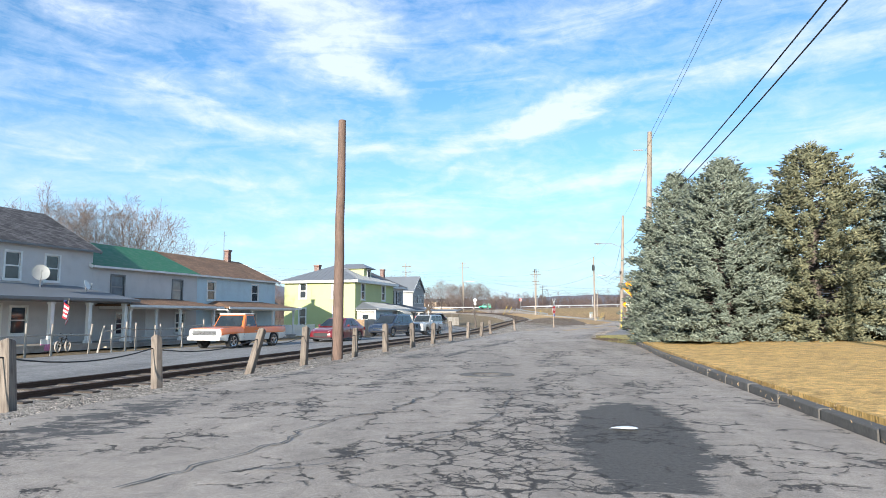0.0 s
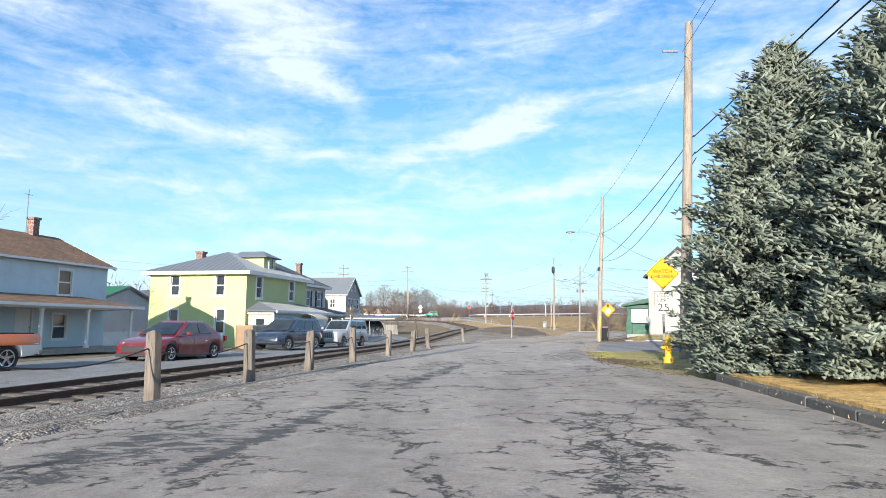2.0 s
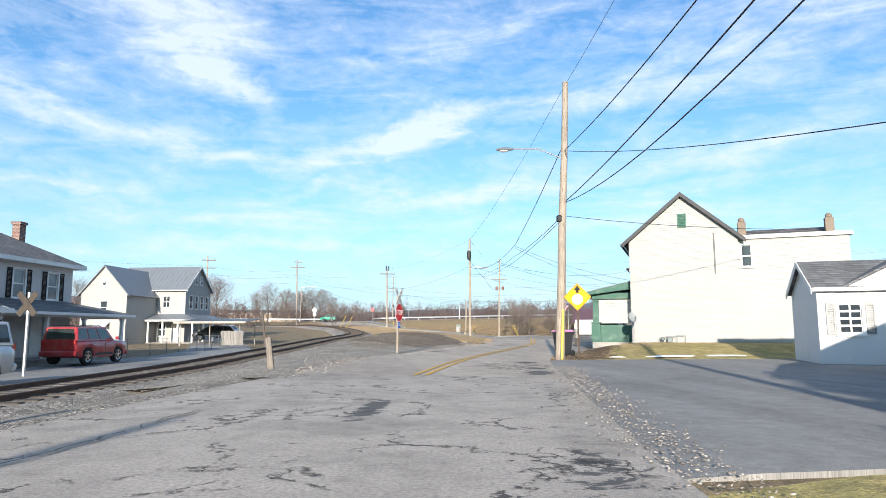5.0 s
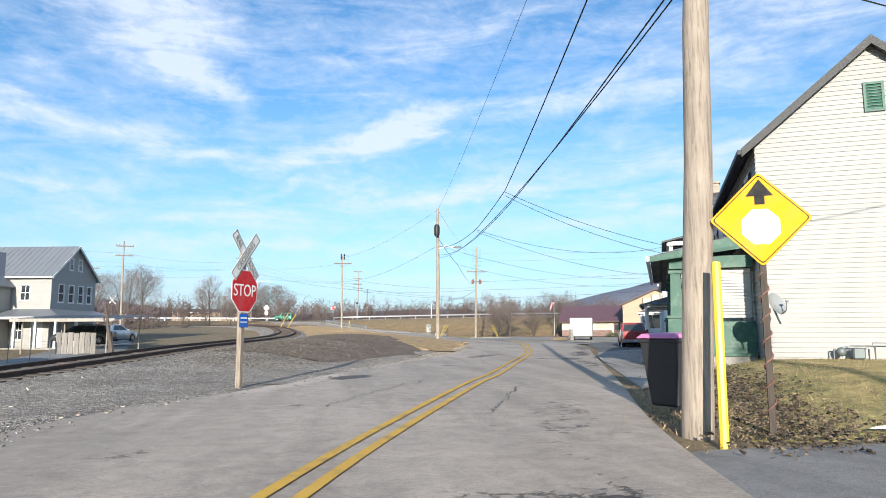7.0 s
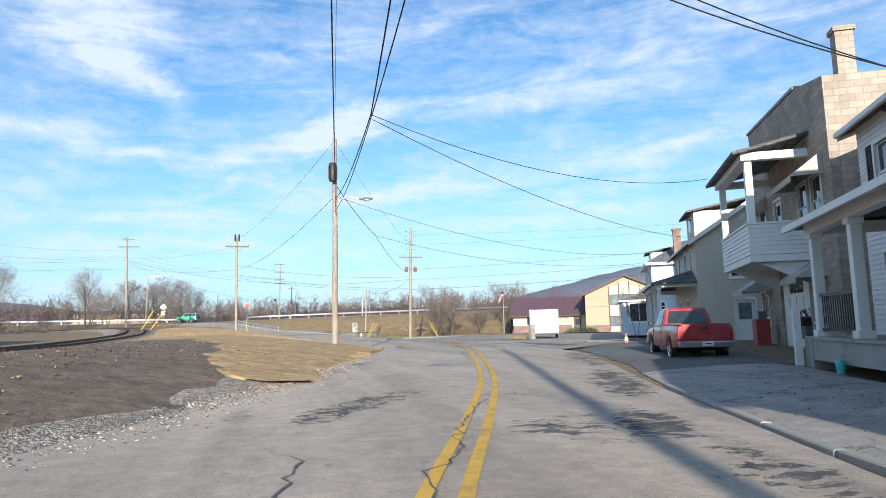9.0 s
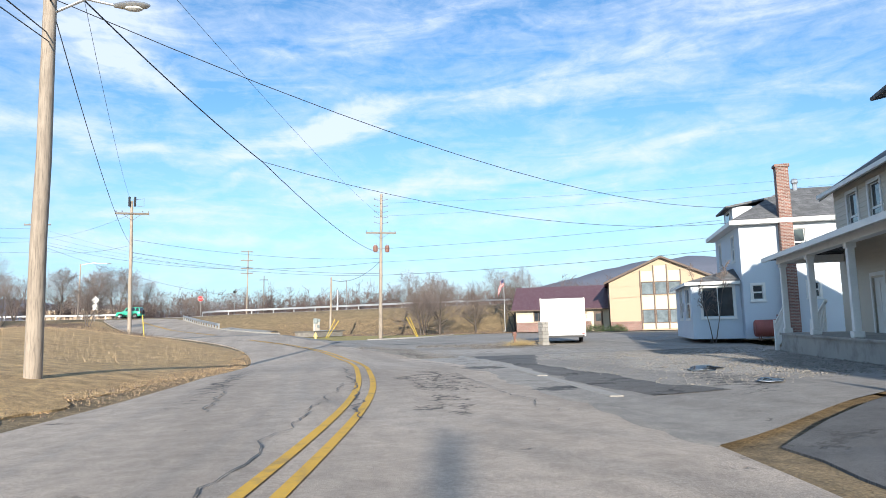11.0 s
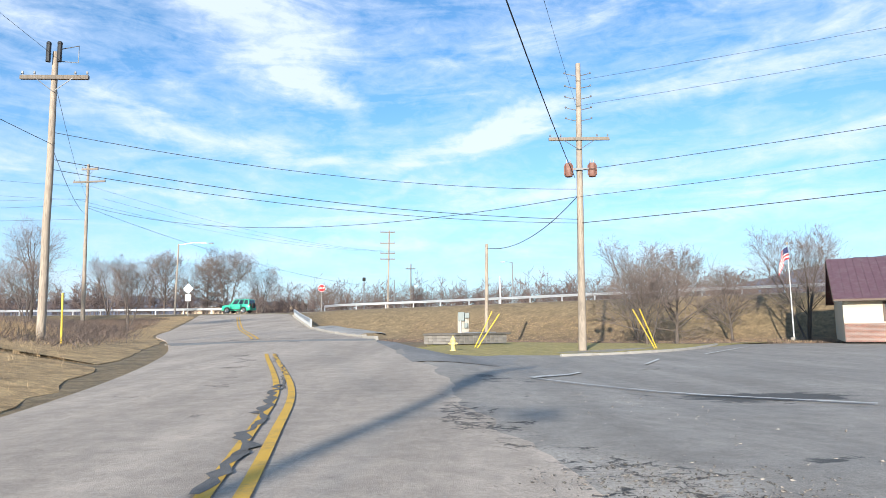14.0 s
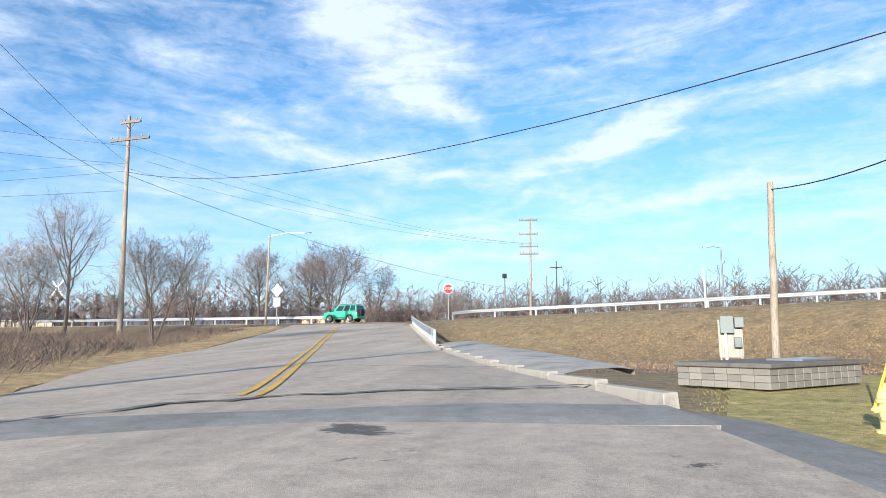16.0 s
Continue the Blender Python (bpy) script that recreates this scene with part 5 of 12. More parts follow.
strip("crossing_apron", [(-1.4, 62.5), (0.6, 74), (1.9, 86), (4.4, 98)], [(4.6, 62.5), (6.0, 73), (9.6, 80.5), (11.2, 88), (9.5, 98)], MAT["ballast"], "gravel apron at the railway crossing", "gravel", lift=0.035, across=8, sink=0.07, ragged=0.35)
strip("road_shoulder", [(-7.2, 10), (-5.6, 20), (-3.4, 31), (-1.6, 42), (0.2, 54), (2.6, 66)], [(-5.2, 10.4), (-3.4, 20.2), (-1.4, 31.4), (0.0, 41.5), (1.8, 53.6), (4.2, 65)], MAT["ballast"], "gravel shoulder along the guard posts", "gravel", lift=0.03, across=6, sink=0.07, ragged=0.35)
strip("gravel_shoulder", [(6.6, 80), (8.4, 86), (12.0, 94.5), (15.6, 104)], [(9.4, 80), (11.6, 86.5), (14.2, 94), (18.1, 105)], MAT["ballast"], "gravel shoulder where the road bends", "gravel", lift=0.03, across=5, sink=0.07, ragged=0.35)
strip("dark_bank", [(5.4, 91), (6.4, 99), (8.0, 110), (8.4, 118)], [(10.2, 88.0), (12.8, 92.5), (14.9, 97.6), (14.6, 108)], MAT["dark_soil"], "dark leafy bank below the railway", "bank", lift=0.07, across=10, sink=0.07, ragged=0.45)
strip("straw_bank", [(14.6, 99.4), (13.6, 104), (13.4, 110), (12.0, 118)], [(16.4, 98.8), (17.4, 102.5), (18.6, 108), (20.4, 117)], MAT["bank"], "straw-coloured grass bank beside the road", "bank", lift=0.075, across=8, sink=0.10, step=0.4, ragged=0.9)
strip("straw_bank", [(8.2, 118), (7.4, 130), (5.5, 145), (4.5, 160)], [(18.2, 110), (21.0, 120), (22.3, 134), (21.6, 146), (18.6, 156)], MAT["bank"], "straw-coloured grass bank beside the road", "bank", lift=0.03, across=12, sink=0.07, ragged=0.35)
strip("brush_bank", [(4.5, 160), (1.0, 178), (-4.5, 197), (-9, 219)], [(18.2, 157), (13.6, 171), (9.2, 180.5), (3.8, 197), (-2.9, 219)], MAT["bank"], "dry grass verge on the climbing road", "bank", lift=0.03, across=10, sink=0.07, ragged=0.35)


def make_highway():
    a = [(p.x, p.y) for p in HWAY]
    left, right = [], []
    for i, p in enumerate(HWAY):
        way = (HWAY[min(i + 1, len(HWAY) - 1)] - HWAY[max(i - 1, 0)]).normalized()
        side = Vector((-way.y, way.x, 0))
        left.append(tuple((p + side * 9).xy))
        right.append(tuple((p - side * 3.4).xy))
    strip("highway", left, right, MAT["street"], "highway on top of its embankment", "road", lift=0.02, across=4, step=6.0)
    top = thing("guard_rail", "galvanized steel guard rail along the highway", "guard rail")
    rings, posts = [], []
    post = Geo().box(-0.07, -0.06, -0.3, 0.07, 0.06, 0.72).mesh("rail_post", bevel=0.01)
    run = resample(HIGHWAY, 2.0)
    run = [p for p in run if 12 < p.x < 125 or (-46 < p.x < 3)]
    for piece in ([p for p in run if p.x > 3], [p for p in run if p.x < 3]):
        rings = []
        for i, p in enumerate(piece):
            way = (piece[min(i + 1, len(piece) - 1)] - piece[max(i - 1, 0)]).normalized()
            side = Vector((way.y, -way.x, 0))
            base = p + side * 3.9
            z = p.z + 0.02
            prof = ((0.0, 0.42), (0.05, 0.46), (0.05, 0.52), (0.0, 0.57), (0.05, 0.62), (0.05, 0.68), (0.0, 0.73), (-0.015, 0.73), (0.03, 0.66), (0.03, 0.64), (-0.015, 0.57), (0.03, 0.50), (0.03, 0.48), (-0.015, 0.42))
            rings.append([Vector((base.x, base.y, z)) + side * s + Vector((0, 0, h)) for s, h in prof])
            if i % 2 == 0:
                part("rail_post", post, MAT["steel"], top, m=Matrix.Translation((base.x - side.x * 0.09, base.y - side.y * 0.09, z)) @ Matrix.Rotation(math.atan2(way.y, way.x), 4, "Z"))
        part("rail_beam", Geo().loft(rings), MAT["steel"], top)


make_highway()

# ---- houses west of the railway ----
def at_west(a, b, z=-0.45):
    """A frame at a along and b across the western street; x runs along the house fronts, y into the houses."""
    p = U1 * a + V1 * b
    return Matrix.Translation((p.x, p.y, z)) @ Matrix.Rotation(WEST, 4, "Z")


def house_grey():
    W, D, h = 12.0, 8.5, 5.75
    o = thing("house", "grey stucco two-storey house with dark shingle roof and deep porch", "house", "houses along the railway", m=at_west(20.65, -27.0, -0.23) @ Matrix.Scale(0.867, 4))
    wins = [(6.4 + 0.0, 3.75, 7.25, 5.15), (8.8, 3.75, 9.65, 5.15)]
    low = [(6.9, 0.9, 7.8, 2.3), (3.0, 3.75, 3.85, 5.15)]
    doors = [(5.4, 0.35, 6.3, 2.4)]
    w, m = wall_part(o, "front", W, D, h, wins + low + doors, MAT["grey_stucco"])
    for q in wins + low:
        window_part(o, m, q, MAT["white_paint"], MAT["glass"])
    door_part(o, m, doors[0], MAT["white_paint"], MAT["white_paint"], MAT["glass"])
    for s, g in (("left", 2.3), ("right", 2.3), ("back", 0)):
        wall_part(o, s, W, D, h, [], MAT["grey_stucco"], gable=g)
    inside(o, W, D, h)
    gable_roof(o, W, D, h, 2.3, MAT["shingle_dark"], trim=MAT["dull_steel"], over=0.3)
    porch(o, 1.0, 12.6, 2.4, 0.35, 2.55, MAT["white_paint"], MAT["roof_steel"], (1.2, 4.0, 7.3, 9.7, 12.3), rise=0.75, beam=MAT["dull_steel"], post_w=0.22)
    return o


def house_row():
    """A pair under one ridge: green metal roof over stucco, brown shingles over blue boards."""
    split = 9.6
    o = thing("house", "joined houses of grey stucco and blue boards, green and brown roofs", "house", "houses along the railway", m=at_west(31.06, -27.0, -0.23) @ Matrix.Scale(0.867, 4))
    W, D, h = 20.2, 8.0, 4.85
    wins = [(1.5, 2.95, 2.5, 4.3), (7.0, 2.95, 7.95, 4.3), (10.8, 3.05, 11.7, 4.4), (16.6, 3.05, 17.5, 4.4)]
    low = [(2.0, 0.7, 2.9, 2.0), (7.4, 0.7, 8.3, 2.0), (11.4, 0.7, 12.4, 2.0), (16.4, 0.7, 17.3, 2.0)]
    doors = [(4.6, 0.3, 5.5, 2.3), (14.1, 0.3, 15.0, 2.3)]
    part("wall", wall_geo(split - 0.01, h, [q for q in wins + low + doors if q[0] < split]), MAT["grey_stucco"], o)
    right = [(q[0] - split, q[1], q[2] - split, q[3]) for q in wins + low + doors if q[0] > split]
    m2 = Matrix.Translation((split, 0, 0))
    lapped("wall", W - split, h, right, MAT["blue_siding"], o, m2, lap=0.14)
    for q in wins + low:
        window_part(o, None, q, MAT["white_paint"] if q[0] > split else (MAT["dull_steel"] if q[1] > 2 else MAT["white_paint"]), MAT["glass_sky"] if q[0] < split and q[1] > 2 else MAT["glass"])
    for q in doors:
        door_part(o, None, q, MAT["white_paint"], MAT["white_paint"])
    wall_part(o, "left", W, D, h, [], MAT["grey_stucco"], gable=1.75)
    wall_part(o, "right", W, D, h, [(3.2, 3.0, 4.1, 4.3)], MAT["blue_siding"], gable=1.75, lap=0.14)
    wall_part(o, "back", W, D, h, [], MAT["grey_stucco"])
    inside(o, W, D, h)
    gable_roof(o, W, D, h, 1.75, None, trim=MAT["white_paint"], over=0.3, split=[(-0.25, split - 0.02), (split, W + 0.3)], mats=[MAT["roof_green"], MAT["shingle_brown"]])
    porch(o, 0.6, 8.9, 2.3, 0.25, 2.25, MAT["white_paint"], MAT["shingle_brown"], (0.8, 3.0, 5.2, 8.7), rise=0.5, beam=MAT["white_paint"], post_w=0.14)
    porch(o, 10.2, 19.9, 2.3, 0.25, 2.25, MAT["white_paint"], MAT["shingle_brown"], (10.4, 13.4, 16.4, 19.7), rise=0.5, beam=MAT["white_paint"], post_w=0.14)
    chimney(o, W - 1.7, D / 2 - 0.2, h + 1.2, h + 2.65, 0.42, 0.42, MAT["brick"])
    part("aerial", Geo().tube([(W - 2.0, D / 2, h + 1.6), (W - 2.0, D / 2, h + 4.4)], 0.022, 5).tube([(W - 2.3, D / 2, h + 4.1), (W - 1.7, D / 2, h + 4.1)], 0.012, 4), MAT["dull_steel"], o, "thin aerial mast")
    return o


def house_lime():
    W, D, h = 9.6, 7.4, 5.0
    o = thing("house", "lime yellow clapboard house with grey standing-seam hipped roof", "house", "houses along the railway", m=at_west(59.9, -25.5))
    up = [(1.35, 3.4, 2.1, 4.85), (6.45, 3.4, 7.2, 4.85)]
    low = [(3.3, 1.15, 4.0, 2.2), (8.1, 1.0, 8.75, 2.0)]
    door = (6.4, 0.35, 7.25, 2.2)
    w, m = wall_part(o, "front", W, D, h, up + low + [door], MAT["lime_siding"], lap=0.13)
    for q in up + low:
        window_part(o, m, q, MAT["white_paint"], MAT["glass"], trim=0.14)
    door_part(o, m, door, MAT["white_paint"], MAT["white_paint"], MAT["glass"])
    side = [(1.65, 3.5, 2.3, 4.85), (5.1, 3.5, 5.75, 4.85), (1.55, 0.95, 2.2, 2.55), (5.1, 0.95, 5.75, 2.5)]
    # the wall that faces south is the left one, seen from the street
    w, m = wall_part(o, "left", W, D, h, [(D - q[2], q[1], D - q[0], q[3]) for q in side], MAT["lime_siding"], lap=0.13)
    for q in side:
        window_part(o, m, (D - q[2], q[1], D - q[0], q[3]), MAT["white_paint"], MAT["glass"], trim=0.11)
    wall_part(o, "right", W, D, h, [], MAT["lime_siding"], lap=0.13)
    wall_part(o, "back", W, D, h, [], MAT["lime_siding"])
    inside(o, W, D, h)
    hip_roof(o, W, D, h + 0.15, 1.75, MAT["roof_steel"], trim=MAT["white_paint"], over=0.4, seams=0.42, ridge=2.2)
    # dormer towards the street
    d = part("dormer", Geo().box(4.1, 0.95, h + 0.35, 5.9, 2.9, h + 1.55), MAT["lime_siding"], o, "small hipped dormer with one window")
    part("dormer_window", window_ring(4.75, h + 0.62, 5.55, h + 1.5, 4.85, h + 0.7, 5.45, h + 1.42, 0.88, 0.95), MAT["white_paint"], d)
    part("pane", Geo().box(4.83, 0.925, h + 0.68, 5.47, 0.935, h + 1.44), MAT["glass"], d)
    g = Geo()
    z = h + 1.55
    A, B, C, E = Vector((3.8, 0.6, z)), Vector((6.2, 0.6, z)), Vector((6.2, 3.4, z)), Vector((3.8, 3.4, z))
    P, Q = Vector((5.0, 1.5, z + 0.5)), Vector((5.0, 3.4, z + 0.5))
    for f in ((A, B, P), (B, C, Q, P), (E, A, P, Q)):
        g.slab(f, 0.07)
    part("dormer_roof", g, MAT["roof_steel"], d)
    porch(o, 0.25, W - 0.1, 2.0, 0.3, 2.25, MAT["white_paint"], MAT["roof_steel"], (0.4, 4.6, W - 0.3), rise=0.65, beam=MAT["white_paint"], post_w=0.12, seams=0.42)
    lapped("porch_wall", 4.2, 1.95, [(1.0, 0.75, 1.75, 1.65)], MAT["blue_siding"], o, t=0.1, m=Matrix.Translation((0.35, -1.9, 0.3)))
    lapped("porch_wall", 1.75, 1.95, [(0.5, 0.7, 1.2, 1.65)], MAT["white_siding_sun_dimmed"], o, t=0.1, m=Matrix.Translation((0.35, -0.05, 0.3)) @ Matrix.Rotation(-math.pi / 2, 4, "Z"))
    window_part(o, Matrix.Translation((0.35, -1.9, 0.3)), (1.0, 0.75, 1.75, 1.65), MAT["white_paint"], MAT["glass"])
    window_part(o, Matrix.Translation((0.35, -0.05, 0.3)) @ Matrix.Rotation(-math.pi / 2, 4, "Z"), (0.5, 0.7, 1.2, 1.65), MAT["white_paint"], MAT["glass"])
    lapped("porch_wall", 3.0, 1.95, [], MAT["blue_siding"], o, t=0.1, m=Matrix.Translation((6.4, -1.9, 0.3)))
    # awning over the entry
    g = Geo()
    rows = []
    for k in range(9):
        a = math.pi / 2 * k / 8
        rows.append([(4.7, -2.0 - 1.2 * math.sin(a), 1.85 + 0.5 * math.cos(a)), (6.7, -2.0 - 1.2 * math.sin(a), 1.85 + 0.5 * math.cos(a))])
    for p, q in zip(rows, rows[1:]):
        g.hexa([p[0], p[1], q[1], q[0]], [(x, y, z + 0.03) for x, y, z in (p[0], p[1], q[1], q[0])])
    part("awning", g, MAT["beige_siding"], o, "cream metal awning over the entry")
    chimney(o, 3.2, 5.6, h + 0.6, h + 1.75, 0.5, 0.5, MAT["brick"])
    return o


def house_shutters():
    W, D, h = 8.6, 8.0, 5.2
    o = thing("house", "pale grey two-storey house with black shutters and hipped grey roof", "house", "houses along the railway", m=at_west(72.4, -28.7))
    up = [(1.2, 3.3, 2.0, 4.7), (4.1, 3.3, 4.9, 4.7), (6.6, 3.3, 7.4, 4.7)]
    w, m = wall_part(o, "front", W, D, h, up + [(2.0, 0.9, 2.8, 2.2), (5.6, 0.4, 6.5, 2.4)], MAT["grey_stucco"])
    for q in up:
        window_part(o, m, q, MAT["white_paint"], MAT["glass_sky"], shutters=MAT["sign_black"])
    window_part(o, m, (2.0, 0.9, 2.8, 2.2), MAT["white_paint"], MAT["glass"])
    door_part(o, m, (5.6, 0.4, 6.5, 2.4), MAT["white_paint"], MAT["white_paint"])
    sd = [(5.6, 3.4, 6.3, 4.6)]
    w, m = wall_part(o, "left", W, D, h, sd, MAT["grey_stucco"])
    window_part(o, m, sd[0], MAT["white_paint"], MAT["glass"])
    wall_part(o, "right", W, D, h, [], MAT["grey_stucco"])
    wall_part(o, "back", W, D, h, [], MAT["grey_stucco"])
    inside(o, W, D, h)
    hip_roof(o, W, D, h + 0.1, 2.3, MAT["shingle_grey"], trim=MAT["white_paint"], ridge=1.0)
    porch(o, 0.2, W + 1.2, 2.6, 0.3, 2.3, MAT["white_paint"], MAT["shingle_grey"], (0.4, 3.4, 6.2, W + 1.0), rise=0.7, post_w=0.16)
    chimney(o, 6.9, 2.1, h + 0.8, h + 2.2, 0.45, 0.45, MAT["brick"])
    return o


def house_white_far():
    o = thing("house", "white farmhouse with steep gables and grey metal roof", "house", "houses along the railway", m=Matrix.Translation((*(U1 * 119.4 + V1 * -50.0), -0.3)) @ Matrix.Rotation(radians(-13), 4, "Z"))
    W, D, h = 8.7, 6.4, 6.4
    up = [(6.0, 4.2, 6.8, 5.5)]
    low = [(5.6, 0.9, 6.4, 2.4), (7.2, 0.2, 8.1, 2.3)]
    w, m = wall_part(o, "front", W, D, h, up + low, MAT["white_siding_sun_dimmed"], lap=0.15)
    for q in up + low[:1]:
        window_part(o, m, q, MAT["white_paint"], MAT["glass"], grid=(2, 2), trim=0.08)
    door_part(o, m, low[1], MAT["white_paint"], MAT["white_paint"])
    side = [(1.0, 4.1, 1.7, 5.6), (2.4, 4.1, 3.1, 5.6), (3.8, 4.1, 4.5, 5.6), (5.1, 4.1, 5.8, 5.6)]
    w, m = wall_part(o, "right", W, D, h, side, MAT["white_siding_sun_dimmed"], gable=2.7, lap=0.15)
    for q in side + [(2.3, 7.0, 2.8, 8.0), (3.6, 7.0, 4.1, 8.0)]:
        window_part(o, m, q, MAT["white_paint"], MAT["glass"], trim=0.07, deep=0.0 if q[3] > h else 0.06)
    wall_part(o, "left", W, D, h, [], MAT["white_siding_sun_dimmed"], gable=2.7)
    wall_part(o, "back", W, D, h, [], MAT["white_siding_sun_dimmed"])
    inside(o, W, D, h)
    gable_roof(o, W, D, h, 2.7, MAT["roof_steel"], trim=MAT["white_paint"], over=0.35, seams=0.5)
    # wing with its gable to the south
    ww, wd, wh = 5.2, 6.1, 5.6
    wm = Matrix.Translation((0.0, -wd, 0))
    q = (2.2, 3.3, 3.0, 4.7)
    lapped("wing", ww, wh, [q, (2.1, 0.9, 3.1, 1.9)], MAT["white_siding_sun_dimmed"], o, wm, 2.9, 0.15)
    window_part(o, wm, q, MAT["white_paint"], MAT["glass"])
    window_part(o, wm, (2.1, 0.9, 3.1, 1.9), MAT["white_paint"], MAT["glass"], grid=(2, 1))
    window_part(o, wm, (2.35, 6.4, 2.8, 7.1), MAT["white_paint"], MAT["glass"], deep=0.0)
    part("wing", Geo().box(0.02, -wd + 0.21, 0.0, ww - 0.02, -0.05, wh), MAT["white_siding_sun_dimmed"], o)
    g = Geo()
    k = 2.9 / (ww / 2)
    for x0 in (-0.35, ww + 0.35):
        g.slab([(x0, -wd - 0.3, wh - 0.35 * k + 0.1), (ww / 2, -wd - 0.3, wh + 3.0), (ww / 2, D / 2, wh + 3.0), (x0, D / 2, wh - 0.35 * k + 0.1)], 0.1)
    part("wing_roof", g, MAT["roof_steel"], o)
    part("awning", Geo().slab([(1.9, -wd - 0.8, 1.95), (3.4, -wd - 0.8, 1.95), (3.4, -wd - 0.02, 2.5), (1.9, -wd - 0.02, 2.5)], 0.04), MAT["white_paint"], o)
    p = part("porch", Geo().box(5.3, -2.2, 0, W + 2.2, -0.03, 0.2), MAT["concrete"], o, "white porch that wraps the corner")
    for x, y in ((5.5, -2.1), (7.2, -2.1), (9.0, -2.1), (W + 2.0, -2.1), (W + 2.0, 0.6), (W + 2.0, 3.2), (W + 2.0, D - 0.2)):
        part("porch_post", Geo().box(x - 0.09, y - 0.09, 0.2, x + 0.09, y + 0.09, 2.6), MAT["white_paint"], p)
    g = Geo()
    g.slab([(5.25, -2.5, 2.75), (W + 2.5, -2.5, 2.75), (W + 0.05, -0.03, 3.45), (5.25, -0.03, 3.45)], 0.1)
    g.slab([(W + 2.5, -2.5, 2.75), (W + 2.5, D, 2.75), (W + 0.05, D, 3.45), (W + 0.05, -0.03, 3.45)], 0.1)
    part("porch_roof", g, MAT["roof_steel"], p)
    part("fascia", Geo().box(5.25, -2.58, 2.55, W + 2.5, -2.5, 2.74).box(W + 2.5, -2.5, 2.55, W + 2.58, D, 2.74), MAT["white_paint"], p)
    return o


house_grey()
house_row()
house_lime()
house_shutters()
house_white_far()

# ---- buildings east of the road ----
def at_east(a, b, z=0.1):
    """x runs along the fronts, towards smaller a; y into the buildings."""
    p = U2 * a + V2 * b
    return Matrix.Translation((p.x, p.y, z)) @ Matrix.Rotation(math.atan2(-0.883, -0.469), 4, "Z")


def garage():
    o = thing("garage", "blue-grey clapboard garage with a low gable", "garage", m=Matrix.Translation((13.55, 50.1, 0.28)) @ Matrix.Rotation(radians(-36), 4, "Z"))
    W, D, h = 8.6, 5.2, 2.85
    wall_part(o, "front", W, D, h, [], MAT["garage_siding"], gable=2.1, lap=0.13, boards=MAT["garage_siding"])
    wall_part(o, "left", W, D, h, [], MAT["garage_siding"], lap=0.13)
    wall_part(o, "right", W, D, h, [], MAT["garage_siding"])
    wall_part(o, "back", W, D, h, [], MAT["garage_siding"], gable=2.1)
    gable_roof(o, W, D, h, 2.1, MAT["shingle_grey"], trim=MAT["garage_siding"], along="y", over=0.32, ends=0.28)
    part("corner_board", Geo().box(-0.03, -0.035, 0, 0.09, -0.024, h), MAT["garage_siding"], o)
    return o


def shed():
    p = Vector((21.0, 65.8))
    o = thing("garden_shed", "white wooden shed with grey shutters and a fan window", "shed", m=Matrix.Translation((p.x + 0.15, p.y, 0.02)) @ Matrix.Rotation(radians(-24), 4, "Z"))
    W, D, h = 5.6, 3.6, 2.45
    win, door = (0.62, 1.0, 1.27, 1.95), (2.0, 0.1, 3.6, 2.2)
    w, m = wall_part(o, "front", W, D, h, [win, door], MAT["white_boards"], t=0.1)
    window_part(o, m, win, MAT["white_paint"], MAT["glass"], grid=(2, 4), shutters=MAT["dull_steel"], deep=0.04)
    part("door", Geo().box(2.02, 0.03, 0.1, 2.79, 0.07, 2.18).box(2.81, 0.03, 0.1, 3.58, 0.07, 2.18), MAT["white_paint"], o)
    part("door_frame", window_ring(1.9, 0.05, 3.7, 2.3, 2.0, 0.1, 3.6, 2.2, -0.03, 0.0), MAT["white_paint"], o)
    part("front_gable", Geo().prism([(0.8, h), (4.8, h), (2.8, h + 1.02)], -0.012, D / 2, "y"), MAT["white_boards"], o)
    fan = part("fan_window", Geo().prism([(2.8 + 0.42 * math.cos(math.pi * k / 12), 2.6 + 0.42 * math.sin(math.pi * k / 12)) for k in range(13)], -0.035, -0.02, "y"), MAT["white_paint"], o)
    for k in range(5):
        a0, a1 = math.pi * (k + 0.1) / 5, math.pi * (k + 0.9) / 5
        part("pane", Geo().prism([(2.8 + r * math.cos(a), 2.62 + r * math.sin(a)) for r, a in ((0.1, a0), (0.37, a0), (0.37, (a0 + a1) / 2), (0.37, a1), (0.1, a1))], -0.045, -0.037, "y"), MAT["glass"], fan)
    for q in ("left", "right"):
        wall_part(o, q, W, D, h, [], MAT["white_boards"], gable=1.0, t=0.1)
    wall_part(o, "back", W, D, h, [], MAT["white_boards"], t=0.1)
    part("room", Geo().box(0.2, 0.3, 0.05, W - 0.2, D - 0.2, h - 0.1), MAT["room_shade"], o)
    gable_roof(o, W, D, h, 1.0, MAT["shingle_grey"], trim=MAT["white_paint"], over=0.12, ends=0.15, thick=0.08)
    for q in (-1, 1):
        part("gable_roof", Geo().slab([(2.8, -0.16, h + 1.14), (2.8, D / 2, h + 1.14), (2.8 + q * 2.15, 0.06, h + 0.03), (2.8 + q * 2.15, -0.16, h + 0.03)], 0.07), MAT["shingle_grey"], o)
    return o


